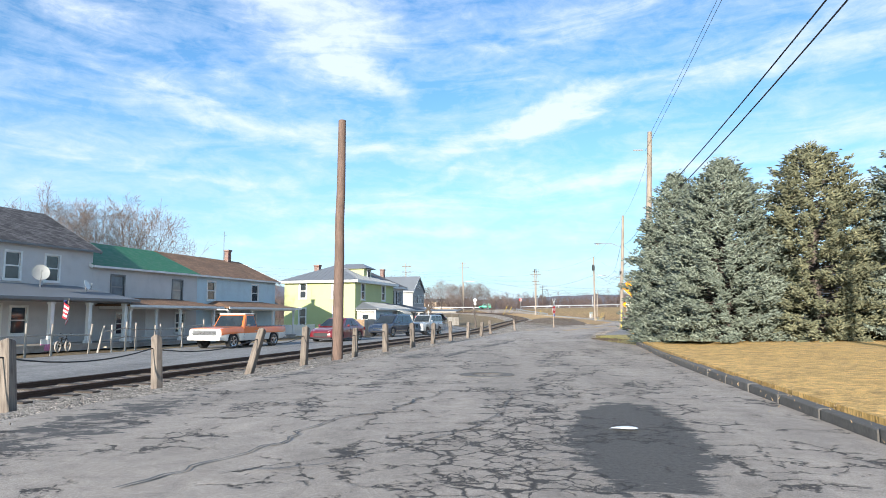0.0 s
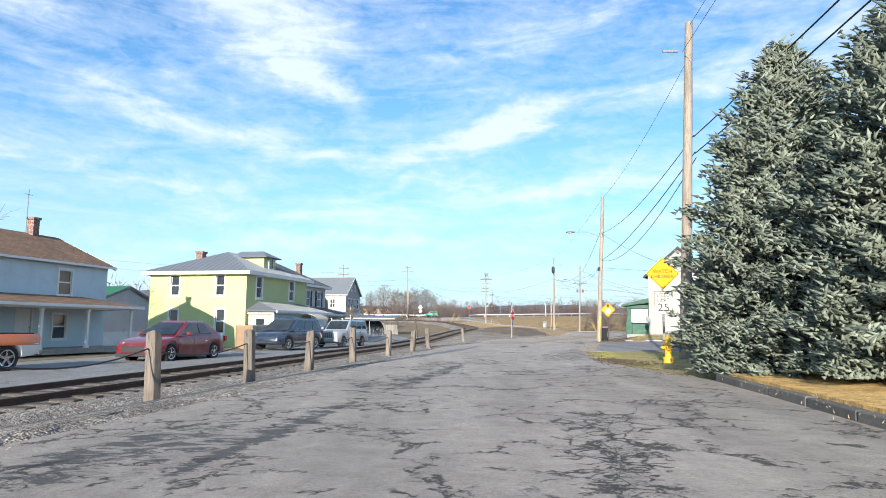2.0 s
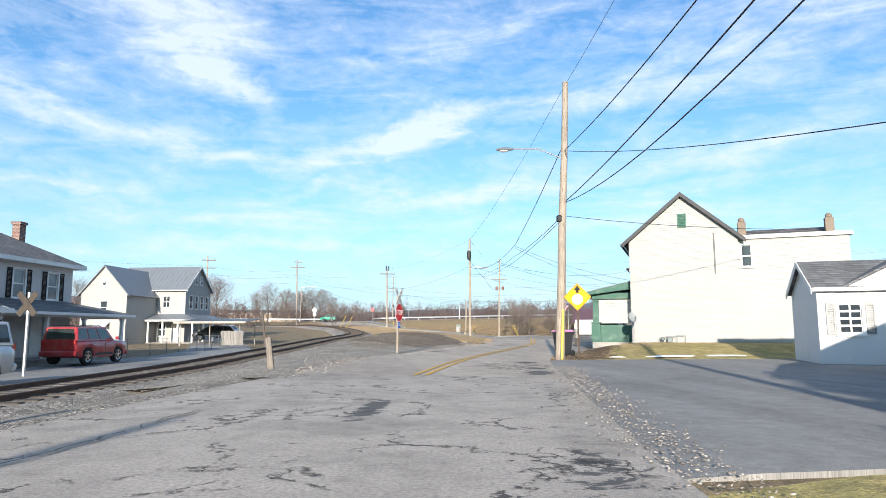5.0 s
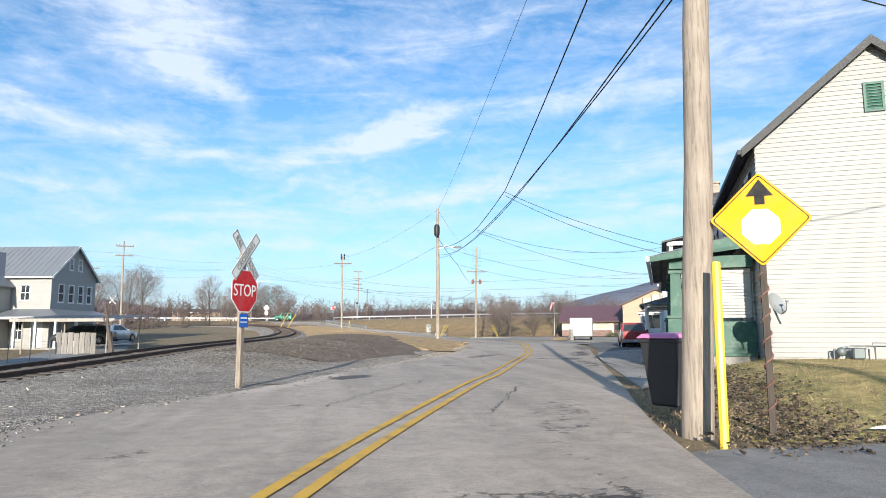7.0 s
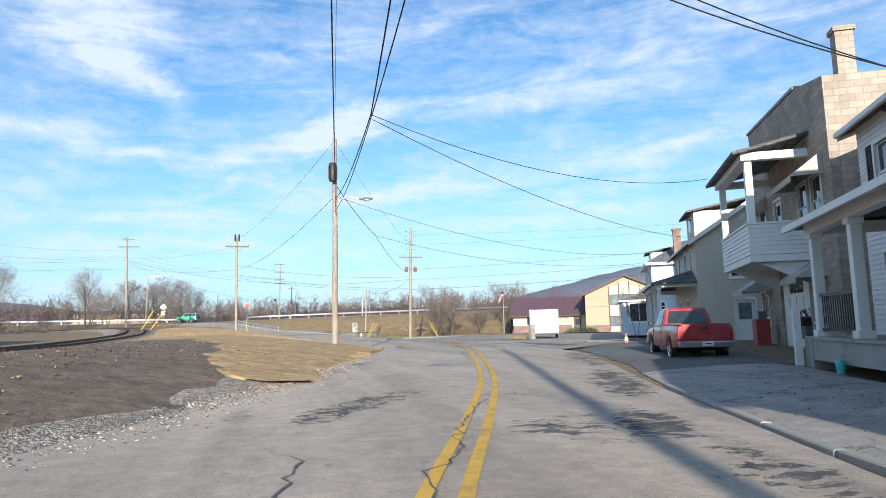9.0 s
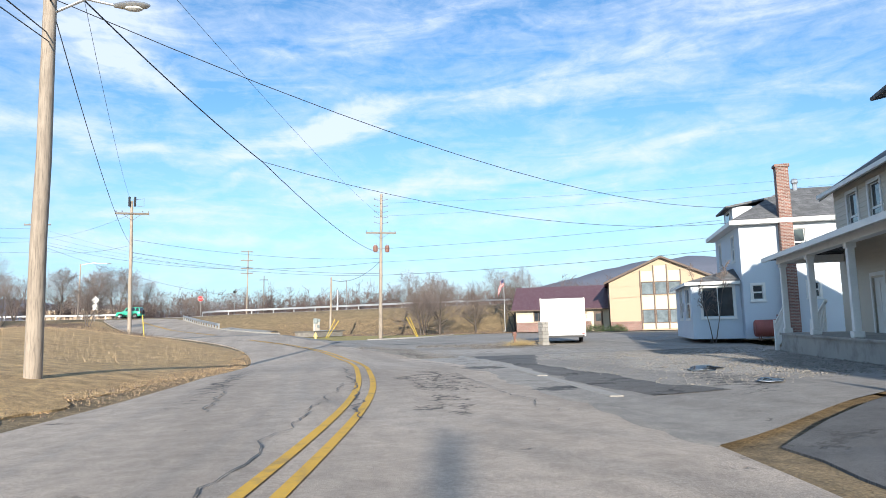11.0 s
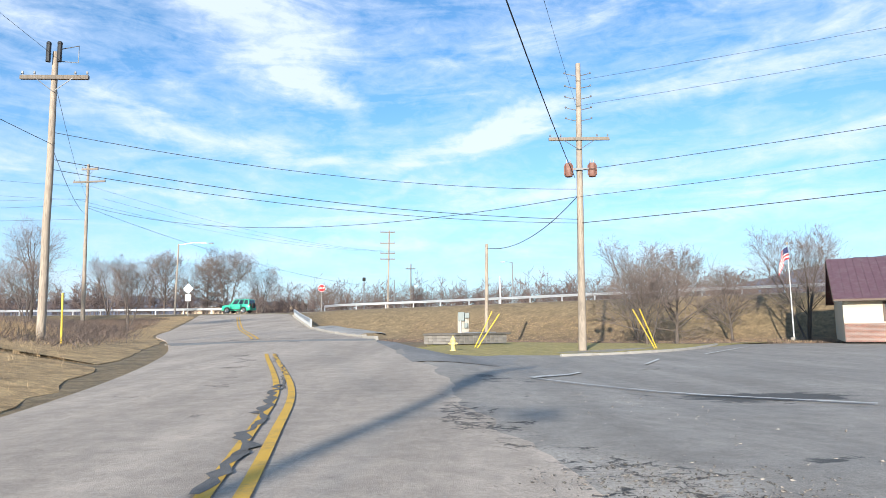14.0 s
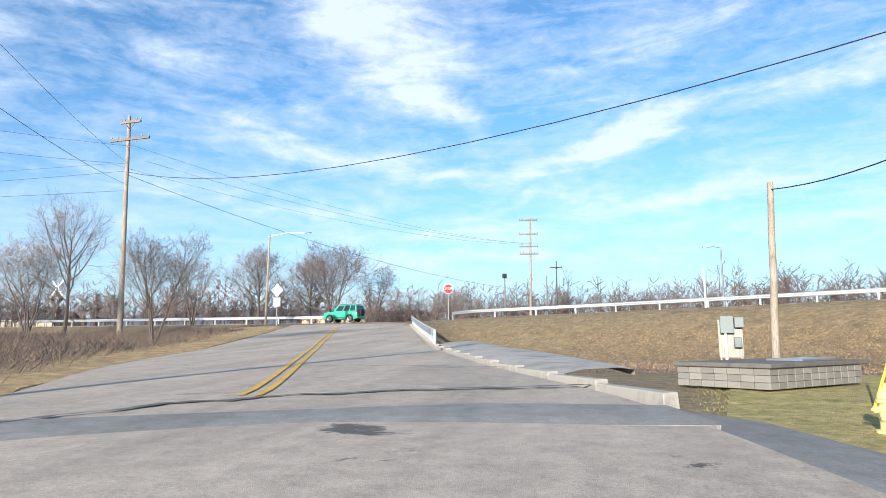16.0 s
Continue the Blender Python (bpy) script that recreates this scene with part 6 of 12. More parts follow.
def white_house():
    o = thing("house", "white clapboard house with green trim and a green porch", "house", "houses along the road", m=at_east(89.0, -19.0, 0.4))
    W, D, h = 9.0, 5.4, 5.55
    up = [(1.0, 3.4, 1.8, 4.95), (3.4, 3.4, 4.2, 4.95), (6.9, 3.4, 7.7, 4.95)]
    low = [(1.2, 0.9, 2.1, 2.3), (6.3, 0.9, 7.2, 2.3)]
    door = (3.9, 0.2, 4.8, 2.3)
    w, m = wall_part(o, "front", W, D, h, up + low + [door], MAT["white_siding_sun_dimmed"], lap=0.12)
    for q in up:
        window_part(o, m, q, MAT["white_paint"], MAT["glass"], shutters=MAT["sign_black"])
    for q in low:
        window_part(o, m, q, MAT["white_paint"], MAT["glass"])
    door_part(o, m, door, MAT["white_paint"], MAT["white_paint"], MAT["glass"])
    w, m = wall_part(o, "right", W, D, h, [], MAT["white_siding_sun_dimmed"], gable=2.3, lap=0.12, boards=MAT["white_siding_sun_dimmed"])
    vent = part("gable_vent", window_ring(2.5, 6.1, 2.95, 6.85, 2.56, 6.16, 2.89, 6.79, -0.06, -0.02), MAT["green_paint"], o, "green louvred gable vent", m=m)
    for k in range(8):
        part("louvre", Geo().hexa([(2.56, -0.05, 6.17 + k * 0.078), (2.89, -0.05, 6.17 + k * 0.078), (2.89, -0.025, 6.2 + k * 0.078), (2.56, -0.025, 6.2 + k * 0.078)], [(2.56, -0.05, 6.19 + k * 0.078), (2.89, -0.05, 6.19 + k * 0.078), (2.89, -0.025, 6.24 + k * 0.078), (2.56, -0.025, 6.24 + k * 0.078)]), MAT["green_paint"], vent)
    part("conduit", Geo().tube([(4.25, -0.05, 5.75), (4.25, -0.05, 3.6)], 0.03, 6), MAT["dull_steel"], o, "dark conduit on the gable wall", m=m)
    wall_part(o, "left", W, D, h, [], MAT["white_siding_sun_dimmed"], gable=2.3, lap=0.12)
    wall_part(o, "back", W, D, h, [], MAT["white_siding_sun_dimmed"])
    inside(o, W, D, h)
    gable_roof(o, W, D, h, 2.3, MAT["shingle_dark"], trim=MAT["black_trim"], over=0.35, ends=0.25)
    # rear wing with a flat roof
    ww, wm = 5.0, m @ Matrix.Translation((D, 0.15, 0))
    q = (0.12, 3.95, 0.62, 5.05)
    wing = lapped("wing", ww, 5.35, [q], MAT["white_siding_sun_dimmed"], o, wm, lap=0.12)
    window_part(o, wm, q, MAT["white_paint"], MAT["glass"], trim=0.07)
    part("wing", Geo().box(0, 0.25, 0, ww, 6.0, 5.3), MAT["white_siding_sun_dimmed"], o, m=wm)
    part("wing_roof", Geo().box(-0.05, -0.15, 5.36, ww + 0.15, 6.1, 5.55), MAT["white_paint"], o, m=wm)
    part("wing_roof", Geo().slab([(0.6, 1.2, 5.6), (ww - 0.5, 1.2, 5.6), (ww - 0.5, 3.0, 6.2), (0.6, 3.0, 6.2)], 0.1), MAT["shingle_dark"], o, m=wm)
    for x in (0.35, ww - 0.5):
        c = part("chimney", Geo().box(x - 0.2, 1.6, 5.3, x + 0.2, 2.0, 6.5), MAT["chimney_stone"], o, m=wm)
        part("chimney_pot", Geo().ball((x, 1.8, 6.6), 0.17, 8, 5), MAT["chimney_stone"], c)
    return o


def green_porch():
    o = thing("green_porch", "green painted wooden porch with white blinds and peeling posts", "porch", m=at_east(90.3, -19.05, 0.12))
    W, dep, fl, head = 9.2, 2.25, 0.45, 2.75
    part("base", Geo().box(0.05, -dep + 0.05, -0.1, W - 0.05, -0.03, fl - 0.08), MAT["concrete"], o)
    part("deck", Geo().box(0.0, -dep, fl - 0.08, W, -0.03, fl), MAT["green_paint"], o)
    for x in (0.2, 2.6, 5.4, W - 0.25):
        post = None
        for name, z0, z1, r0, r1 in (("porch_post", fl + 1.02, head - 0.12, 0.17, 0.13), ("pedestal", fl, fl + 0.95, 0.27, 0.24), ("pedestal_cap", fl + 0.95, fl + 1.02, 0.29, 0.29), ("capital", head - 0.12, head, 0.19, 0.19)):
            g = Geo().hexa([(x - r0, -dep + 0.26 - r0, z0), (x + r0, -dep + 0.26 - r0, z0), (x + r0, -dep + 0.26 + r0, z0), (x - r0, -dep + 0.26 + r0, z0)], [(x - r1, -dep + 0.26 - r1, z1), (x + r1, -dep + 0.26 - r1, z1), (x + r1, -dep + 0.26 + r1, z1), (x - r1, -dep + 0.26 + r1, z1)])
            piece = part(name, g, MAT["green_paint"], post or o, "" if post else "tapered square post on a wider pedestal")
            post = post or piece
    for x0, x1 in ((0.5, 2.3), (5.7, W - 0.55)):
        pan = part("panel", Geo().box(x0, -dep + 0.17, fl + 0.04, x1, -dep + 0.33, fl + 0.16), MAT["green_paint"], o)
        k = fl + 0.16
        while k < fl + 0.85:
            part("board", Geo().hexa([(x0, -dep + 0.16, k), (x1, -dep + 0.16, k), (x1, -dep + 0.3, k), (x0, -dep + 0.3, k)], [(x0, -dep + 0.19, k + 0.115), (x1, -dep + 0.19, k + 0.115), (x1, -dep + 0.3, k + 0.115), (x0, -dep + 0.3, k + 0.115)]), MAT["green_paint"], pan)
            k += 0.118
        part("rail_cap", Geo().box(x0, -dep + 0.12, fl + 0.87, x1, -dep + 0.38, fl + 0.93), MAT["green_paint"], pan)
    # the end towards the lawn: panel, blind, lintel
    em = Matrix.Translation((W - 0.2, -dep + 0.35, fl)) @ Matrix.Rotation(math.pi / 2, 4, "Z")
    end = part("end_panel", wall_geo(dep - 0.35, 0.85, [], t=0.1), MAT["green_paint"], o, "peeling green boards", m=em)
    for span in board_spans(dep - 0.35, 0.85, [], 0, 0.12):
        part("board", board(Geo(), span), MAT["green_paint"], end)
    slats = part("blind", Geo().box(W - 0.23, -dep + 0.42, head - 0.12, W - 0.17, -0.08, head - 0.02), MAT["sign_cream"], o, "white slatted roll-up blind")
    k = fl + 0.95
    while k < head - 0.14:
        part("slat", Geo().box(W - 0.215, -dep + 0.42, k, W - 0.195, -0.08, k + 0.075), MAT["meter_pale"], slats)
        k += 0.085
    part("lintel", Geo().box(-0.05, -dep + 0.1, head, W + 0.05, -dep + 0.42, head + 0.32).box(W - 0.35, -dep + 0.42, head, W + 0.05, -0.03, head + 0.32), MAT["green_paint"], o)
    g = Geo().slab([(-0.4, -dep - 0.4, head + 0.34), (W + 0.35, -dep - 0.4, head + 0.34), (W + 0.35, -0.02, head + 0.95), (-0.4, -0.02, head + 0.95)], 0.1)
    roof = part("roof", g, MAT["shingle_grey"], o)
    part("gutter", Geo().box(-0.45, -dep - 0.5, head + 0.2, W + 0.4, -dep - 0.405, head + 0.33), MAT["white_paint"], roof)
    part("fascia", Geo().prism([(-dep - 0.4, head + 0.3), (-dep - 0.4, head + 0.18), (-0.03, head + 0.5), (-0.03, head + 0.9)], W + 0.352, W + 0.38, "x"), MAT["green_paint"], roof)
    for k in range(3):
        part("step", Geo().box(3.0, -dep - 0.9 + 0.3 * k, -0.1, 5.0, -dep - 0.6 + 0.3 * k, 0.12 + 0.13 * k), MAT["concrete"], o)
    return o


def white_house_second():
    o = thing("house", "white two-storey house with a brown gable and white columns", "house", "houses along the road", m=at_east(100.2, -19.0, 0.3))
    W, D, h = 10.6, 8.0, 5.7
    up = [(1.0, 3.6, 1.8, 5.0), (2.6, 3.6, 3.4, 5.0), (6.0, 3.6, 6.8, 5.0), (7.6, 3.6, 8.4, 5.0)]
    low = [(1.0, 0.9, 2.0, 2.4), (6.8, 0.9, 7.8, 2.4)]
    door = (4.2, 0.3, 5.1, 2.4)
    w, m = wall_part(o, "front", W, D, h, up + low + [door], MAT["white_boards"], lap=0.12)
    for q in up + low:
        window_part(o, m, q, MAT["white_paint"], MAT["glass"], shutters=MAT["sign_black"] if q[1] > 3 else None)
    door_part(o, m, door, MAT["white_paint"], MAT["white_paint"], MAT["glass"])
    for s in ("left", "right"):
        wall_part(o, s, W, D, h, [], MAT["white_boards"], gable=1.5, lap=0.12)
    wall_part(o, "back", W, D, h, [], MAT["white_boards"])
    inside(o, W, D, h)
    gable_roof(o, W, D, h, 1.5, MAT["shingle_brown"], trim=MAT["white_paint"])
    # gable over the front
    g = part("front_gable", Geo().prism([(2.1, h), (7.1, h), (4.6, h + 1.66)], -0.05, 3.6, "y"), MAT["white_boards"], o)
    rg = Geo()
    rg.slab([(1.9, -0.14, h - 0.1), (4.6, -0.14, h + 1.78), (4.6, 3.8, h + 1.78), (1.9, 3.8, h - 0.1)], 0.08)
    rg.slab([(7.3, -0.14, h - 0.1), (4.6, -0.14, h + 1.78), (4.6, 3.8, h + 1.78), (7.3, 3.8, h - 0.1)], 0.08)
    part("gable_roof", rg, MAT["shingle_dark"], g)
    porch(o, 2.3, 9.4, 2.1, 0.5, 2.75, MAT["white_paint"], MAT["shingle_grey"], (2.5, 4.8, 7.2, 9.2), rise=0.7, post_w=0.2)
    for x0, x1 in ((2.6, 4.7), (7.3, 9.1)):
        r = part("railing", Geo().box(x0, -1.98, 1.35, x1, -1.90, 1.42).box(x0, -1.98, 0.62, x1, -1.90, 0.68), MAT["black_iron"], o, "black iron porch railing")
        k = x0 + 0.06
        while k < x1:
            part("baluster", Geo().tube([(k, -1.94, 0.65), (k, -1.94, 1.38)], 0.012, 5), MAT["black_iron"], r)
            k += 0.13
    part("stair_wall", Geo().box(1.7, -2.1, -0.3, 2.25, -0.1, 0.5), MAT["concrete"], o)
    post = part("newel", Geo().box(1.55, -2.3, -0.3, 1.7, -2.15, 1.15), MAT["white_paint"], o)
    return o


def awning(parent, x0, x1, z, drop, out, y0=0.0, label="grey scalloped awning"):
    """A sloping awning with a scalloped edge."""
    g = Geo()
    g.slab([(x0, y0 - out, z - drop), (x1, y0 - out, z - drop), (x1, y0, z), (x0, y0, z)], 0.03)
    for x in (x0, x1 - 0.02):
        g.prism([(y0 - out, z - drop - 0.03), (y0, z - 0.03), (y0, z - drop)], x, x + 0.02, "x")
    a = part("awning", g, MAT["awning"], parent, label)
    n = max(3, round((x1 - x0) / 0.22))
    v = Geo()
    for k in range(n):
        c, r = x0 + (x1 - x0) * (k + 0.5) / n, (x1 - x0) / n / 2
        v.prism([(c - r, z - drop), (c - r, z - drop - 0.12)] + [(c - r * math.cos(math.pi * j / 6), z - drop - 0.12 - 0.09 * math.sin(math.pi * j / 6)) for j in range(1, 6)] + [(c + r, z - drop - 0.12), (c + r, z - drop)], y0 - out - 0.02, y0 - out, "y")
    part("valance", v, MAT["awning"], a)
    return a




def block_building():
    a0, a1 = 102.6, 112.2
    o = thing("block_building", "tan block two-storey building with a white balcony and awnings", "building", "houses along the road", m=at_east(a1, -18.9, 0.12))
    W, D, h = a1 - a0, 9.0, 8.2
    X = lambda a: a1 - a
    gd = (X(109.1), 0.1, X(105.6), 2.6)
    low = [(X(105.0), 1.0, X(104.0), 2.2), (X(111.9), 0.1, X(110.9), 2.2)]
    up = [(X(105.9), 4.0, X(104.9), 5.5), (X(104.5), 4.0, X(103.5), 5.5), (X(108.9), 3.3, X(108.0), 5.5), (X(111.2), 4.0, X(110.2), 5.5)]
    w, m = wall_part(o, "front", W, D, h, [gd] + low + up, MAT["block"], t=0.3)
    for q in up[:2] + up[3:] + low[:1]:
        window_part(o, m, q, MAT["white_paint"], MAT["glass"], trim=0.06)
    door_part(o, m, up[2], MAT["white_paint"], MAT["white_paint"], MAT["glass"])
    door_part(o, m, low[1], MAT["white_paint"], MAT["white_paint"], MAT["glass_sky"])
    d = part("garage_door", Geo().box(gd[0] + 0.02, 0.1, 0.1, gd[2] - 0.02, 0.16, 2.58), MAT["white_paint"], o, "white panelled garage door")
    for r in range(4):
        for c in range(4):
            x, z = gd[0] + 0.12 + c * 0.84, 0.2 + r * 0.6
            part("door_panel", Geo().box(x, 0.075, z, x + 0.7, 0.1, z + 0.46), MAT["glass"] if r == 3 and c in (1, 2) else MAT["white_paint"], d)
    for s in ("left", "right", "back"):
        wall_part(o, s, W, D, h, [(2.0, 4.4, 2.9, 5.8)] if s == "right" else [], MAT["block"], t=0.3)
    inside(o, W, D, h)
    pz = Geo()
    pz.hexa([(0, 0, h), (W, 0, h), (W, 0.3, h), (0, 0.3, h)], [(0, 0, h + 0.9), (W * 0.72, 0, h + 0.55), (W * 0.72, 0.3, h + 0.55), (0, 0.3, h + 0.9)])
    part("parapet", pz, MAT["block"], o)
    part("coping", Geo().hexa([(-0.05, -0.06, h + 0.9), (W * 0.72, -0.06, h + 0.55), (W * 0.72, 0.36, h + 0.55), (-0.05, 0.36, h + 0.9)], [(-0.05, -0.06, h + 1.0), (W * 0.72, -0.06, h + 0.65), (W * 0.72, 0.36, h + 0.65), (-0.05, 0.36, h + 1.0)]), MAT["dull_steel"], o)
    part("flat_roof", Geo().box(0.3, 0.35, h - 0.2, W - 0.3, D - 0.3, h), MAT["tar"], o)
    chimney(o, W - 0.42, 0.78, h - 0.3, h + 1.4, 0.42, 0.5, MAT["block"])
    # balcony
    x0, x1, dep, fl = X(109.3), X(104.6), 1.9, 3.15
    bal = part("balcony", Geo().box(x0, -dep, fl - 0.22, x1, -0.01, fl), MAT["white_paint"], o, "white boarded balcony under a small roof")
    for k in range(7):
        z = fl + 0.02 + k * 0.14
        part("board", Geo().hexa([(x0, -dep - 0.02, z), (x1, -dep - 0.02, z), (x1, -dep + 0.05, z), (x0, -dep + 0.05, z)], [(x0, -dep, z + 0.135), (x1, -dep, z + 0.135), (x1, -dep + 0.05, z + 0.135), (x0, -dep + 0.05, z + 0.135)]), MAT["white_paint"], bal)
        for x in (x0, x1 - 0.06):
            part("board", Geo().box(x, -dep + 0.055, z, x + 0.06, -0.01, z + 0.13), MAT["white_paint"], bal)
    part("handrail", Geo().box(x0 - 0.03, -dep - 0.05, fl + 1.0, x1 + 0.03, -dep + 0.09, fl + 1.07).box(x0 - 0.03, -dep + 0.09, fl + 1.0, x0 + 0.1, -0.01, fl + 1.07).box(x1 - 0.1, -dep + 0.09, fl + 1.0, x1 + 0.03, -0.01, fl + 1.07), MAT["white_paint"], bal)
    for x in (x0 + 0.1, x1 - 0.1):
        part("balcony_post", Geo().box(x - 0.11, -dep + 0.02, fl + 1.07, x + 0.11, -dep + 0.24, fl + 3.1), MAT["white_paint"], bal)
    part("balcony_beam", Geo().box(x0 - 0.15, -dep - 0.1, fl + 3.1, x1 + 0.15, -dep + 0.3, fl + 3.35).box(x1 - 0.15, -dep + 0.3, fl + 3.1, x1 + 0.15, -0.01, fl + 3.35).box(x0 - 0.15, -dep + 0.3, fl + 3.1, x0 + 0.15, -0.01, fl + 3.35), MAT["white_paint"], bal)
    part("balcony_roof", Geo().slab([(x0 - 0.4, -dep - 0.4, fl + 3.36), (x1 + 0.4, -dep - 0.4, fl + 3.36), (x1 + 0.4, -0.01, fl + 3.85), (x0 - 0.4, -0.01, fl + 3.85)], 0.1), MAT["shingle_grey"], bal)
    for x in (x0 + 0.3, x1 - 0.3):
        part("bracket", Geo().prism([(-0.02, fl - 0.24), (-dep + 0.3, fl - 0.24), (-0.02, fl - 1.0)], x - 0.05, x + 0.05, "x"), MAT["white_paint"], bal)
    awning(o, X(106.1), X(103.2), 6.1, 0.7, 0.9)
    awning(o, X(111.4), X(110.0), 6.0, 0.6, 0.8)
    awning(o, X(105.4), X(103.6), 2.95, 0.6, 0.9)
    awning(o, X(112.3), X(110.4), 2.95, 0.7, 1.1)
    return o


def beige_house():
    o = thing("house", "beige two-storey house with a dormer and brick chimney", "house", "houses along the road", m=at_east(127.3, -20.7, 0.1))
    W, D, h = 10.0, 8.0, 5.3
    up = [(1.2, 3.5, 2.0, 4.9), (2.9, 3.5, 3.7, 4.9), (5.6, 3.5, 6.4, 4.9), (7.8, 3.5, 8.6, 4.9)]
    w, m = wall_part(o, "front", W, D, h, up + [(5.5, 0.9, 6.5, 2.3), (2.5, 0.2, 3.4, 2.3)], MAT["beige_siding"], lap=0.14)
    for q in up + [(5.5, 0.9, 6.5, 2.3)]:
        window_part(o, m, q, MAT["white_paint"], MAT["glass"])
    door_part(o, m, (2.5, 0.2, 3.4, 2.3), MAT["white_paint"], MAT["white_paint"])
    side = [(1.6, 3.3, 2.3, 4.4), (1.7, 0.1, 2.6, 2.15)]
    w, m = wall_part(o, "right", W, D, h, side, MAT["beige_siding"], gable=2.6, lap=0.14)
    window_part(o, m, side[0], MAT["white_paint"], MAT["glass"])
    door_part(o, m, side[1], MAT["white_paint"], MAT["white_paint"], MAT["glass_sky"])
    wall_part(o, "left", W, D, h, [], MAT["beige_siding"], gable=2.6, lap=0.14)
    wall_part(o, "back", W, D, h, [], MAT["beige_siding"])
    inside(o, W, D, h)
    gable_roof(o, W, D, h, 2.6, MAT["shingle_grey"], trim=MAT["white_paint"])
    d = part("dormer", Geo().box(3.6, 0.5, h + 0.3, 6.6, 4.0, h + 2.0), MAT["beige_siding"], o)
    part("dormer_roof", Geo().slab([(3.3, 0.1, h + 2.0), (6.9, 0.1, h + 2.0), (6.9, 4.2, h + 2.75), (3.3, 4.2, h + 2.75)], 0.1), MAT["shingle_grey"], d)
    part("dormer_window", Geo().box(4.5, 0.47, h + 0.9, 5.7, 0.5, h + 1.8), MAT["white_paint"], d)
    part("pane", Geo().box(4.6, 0.455, h + 0.98, 5.6, 0.468, h + 1.72), MAT["glass"], d)
    chimney(o, 5.0, 4.6, h + 2.0, h + 3.6, 0.55, 0.55, MAT["brick"])
    porch(o, 0.4, W - 0.2, 2.0, 0.7, 2.9, MAT["white_paint"], MAT["shingle_grey"], (0.6, 3.5, 6.6, W - 0.4), rise=0.7)
    for k in range(4):
        part("step", Geo().box(-1.3 + 0.3 * k, -1.7, 0.0, -1.0 + 0.3 * k, -0.6, 0.17 + 0.17 * k), MAT["concrete"], o)
    for y in (-1.75, -0.6):
        r = part("stair_rail", Geo().hexa([(-1.3, y - 0.04, 0.95), (0.3, y - 0.04, 1.65), (0.3, y + 0.04, 1.65), (-1.3, y + 0.04, 0.95)], [(-1.3, y - 0.04, 1.03), (0.3, y - 0.04, 1.73), (0.3, y + 0.04, 1.73), (-1.3, y + 0.04, 1.03)]), MAT["white_paint"], o, "white stair railing")
        part("newel", Geo().box(-1.4, y - 0.06, 0.0, -1.28, y + 0.06, 1.1), MAT["white_paint"], r)
        for k in range(9):
            x = -1.15 + 0.16 * k
            part("baluster", Geo().box(x - 0.02, y - 0.02, 0.15 + 0.4375 * (x + 1.3) * 0.9, x + 0.02, y + 0.02, 0.97 + 0.4375 * (x + 1.3)), MAT["white_paint"], r)
    return o


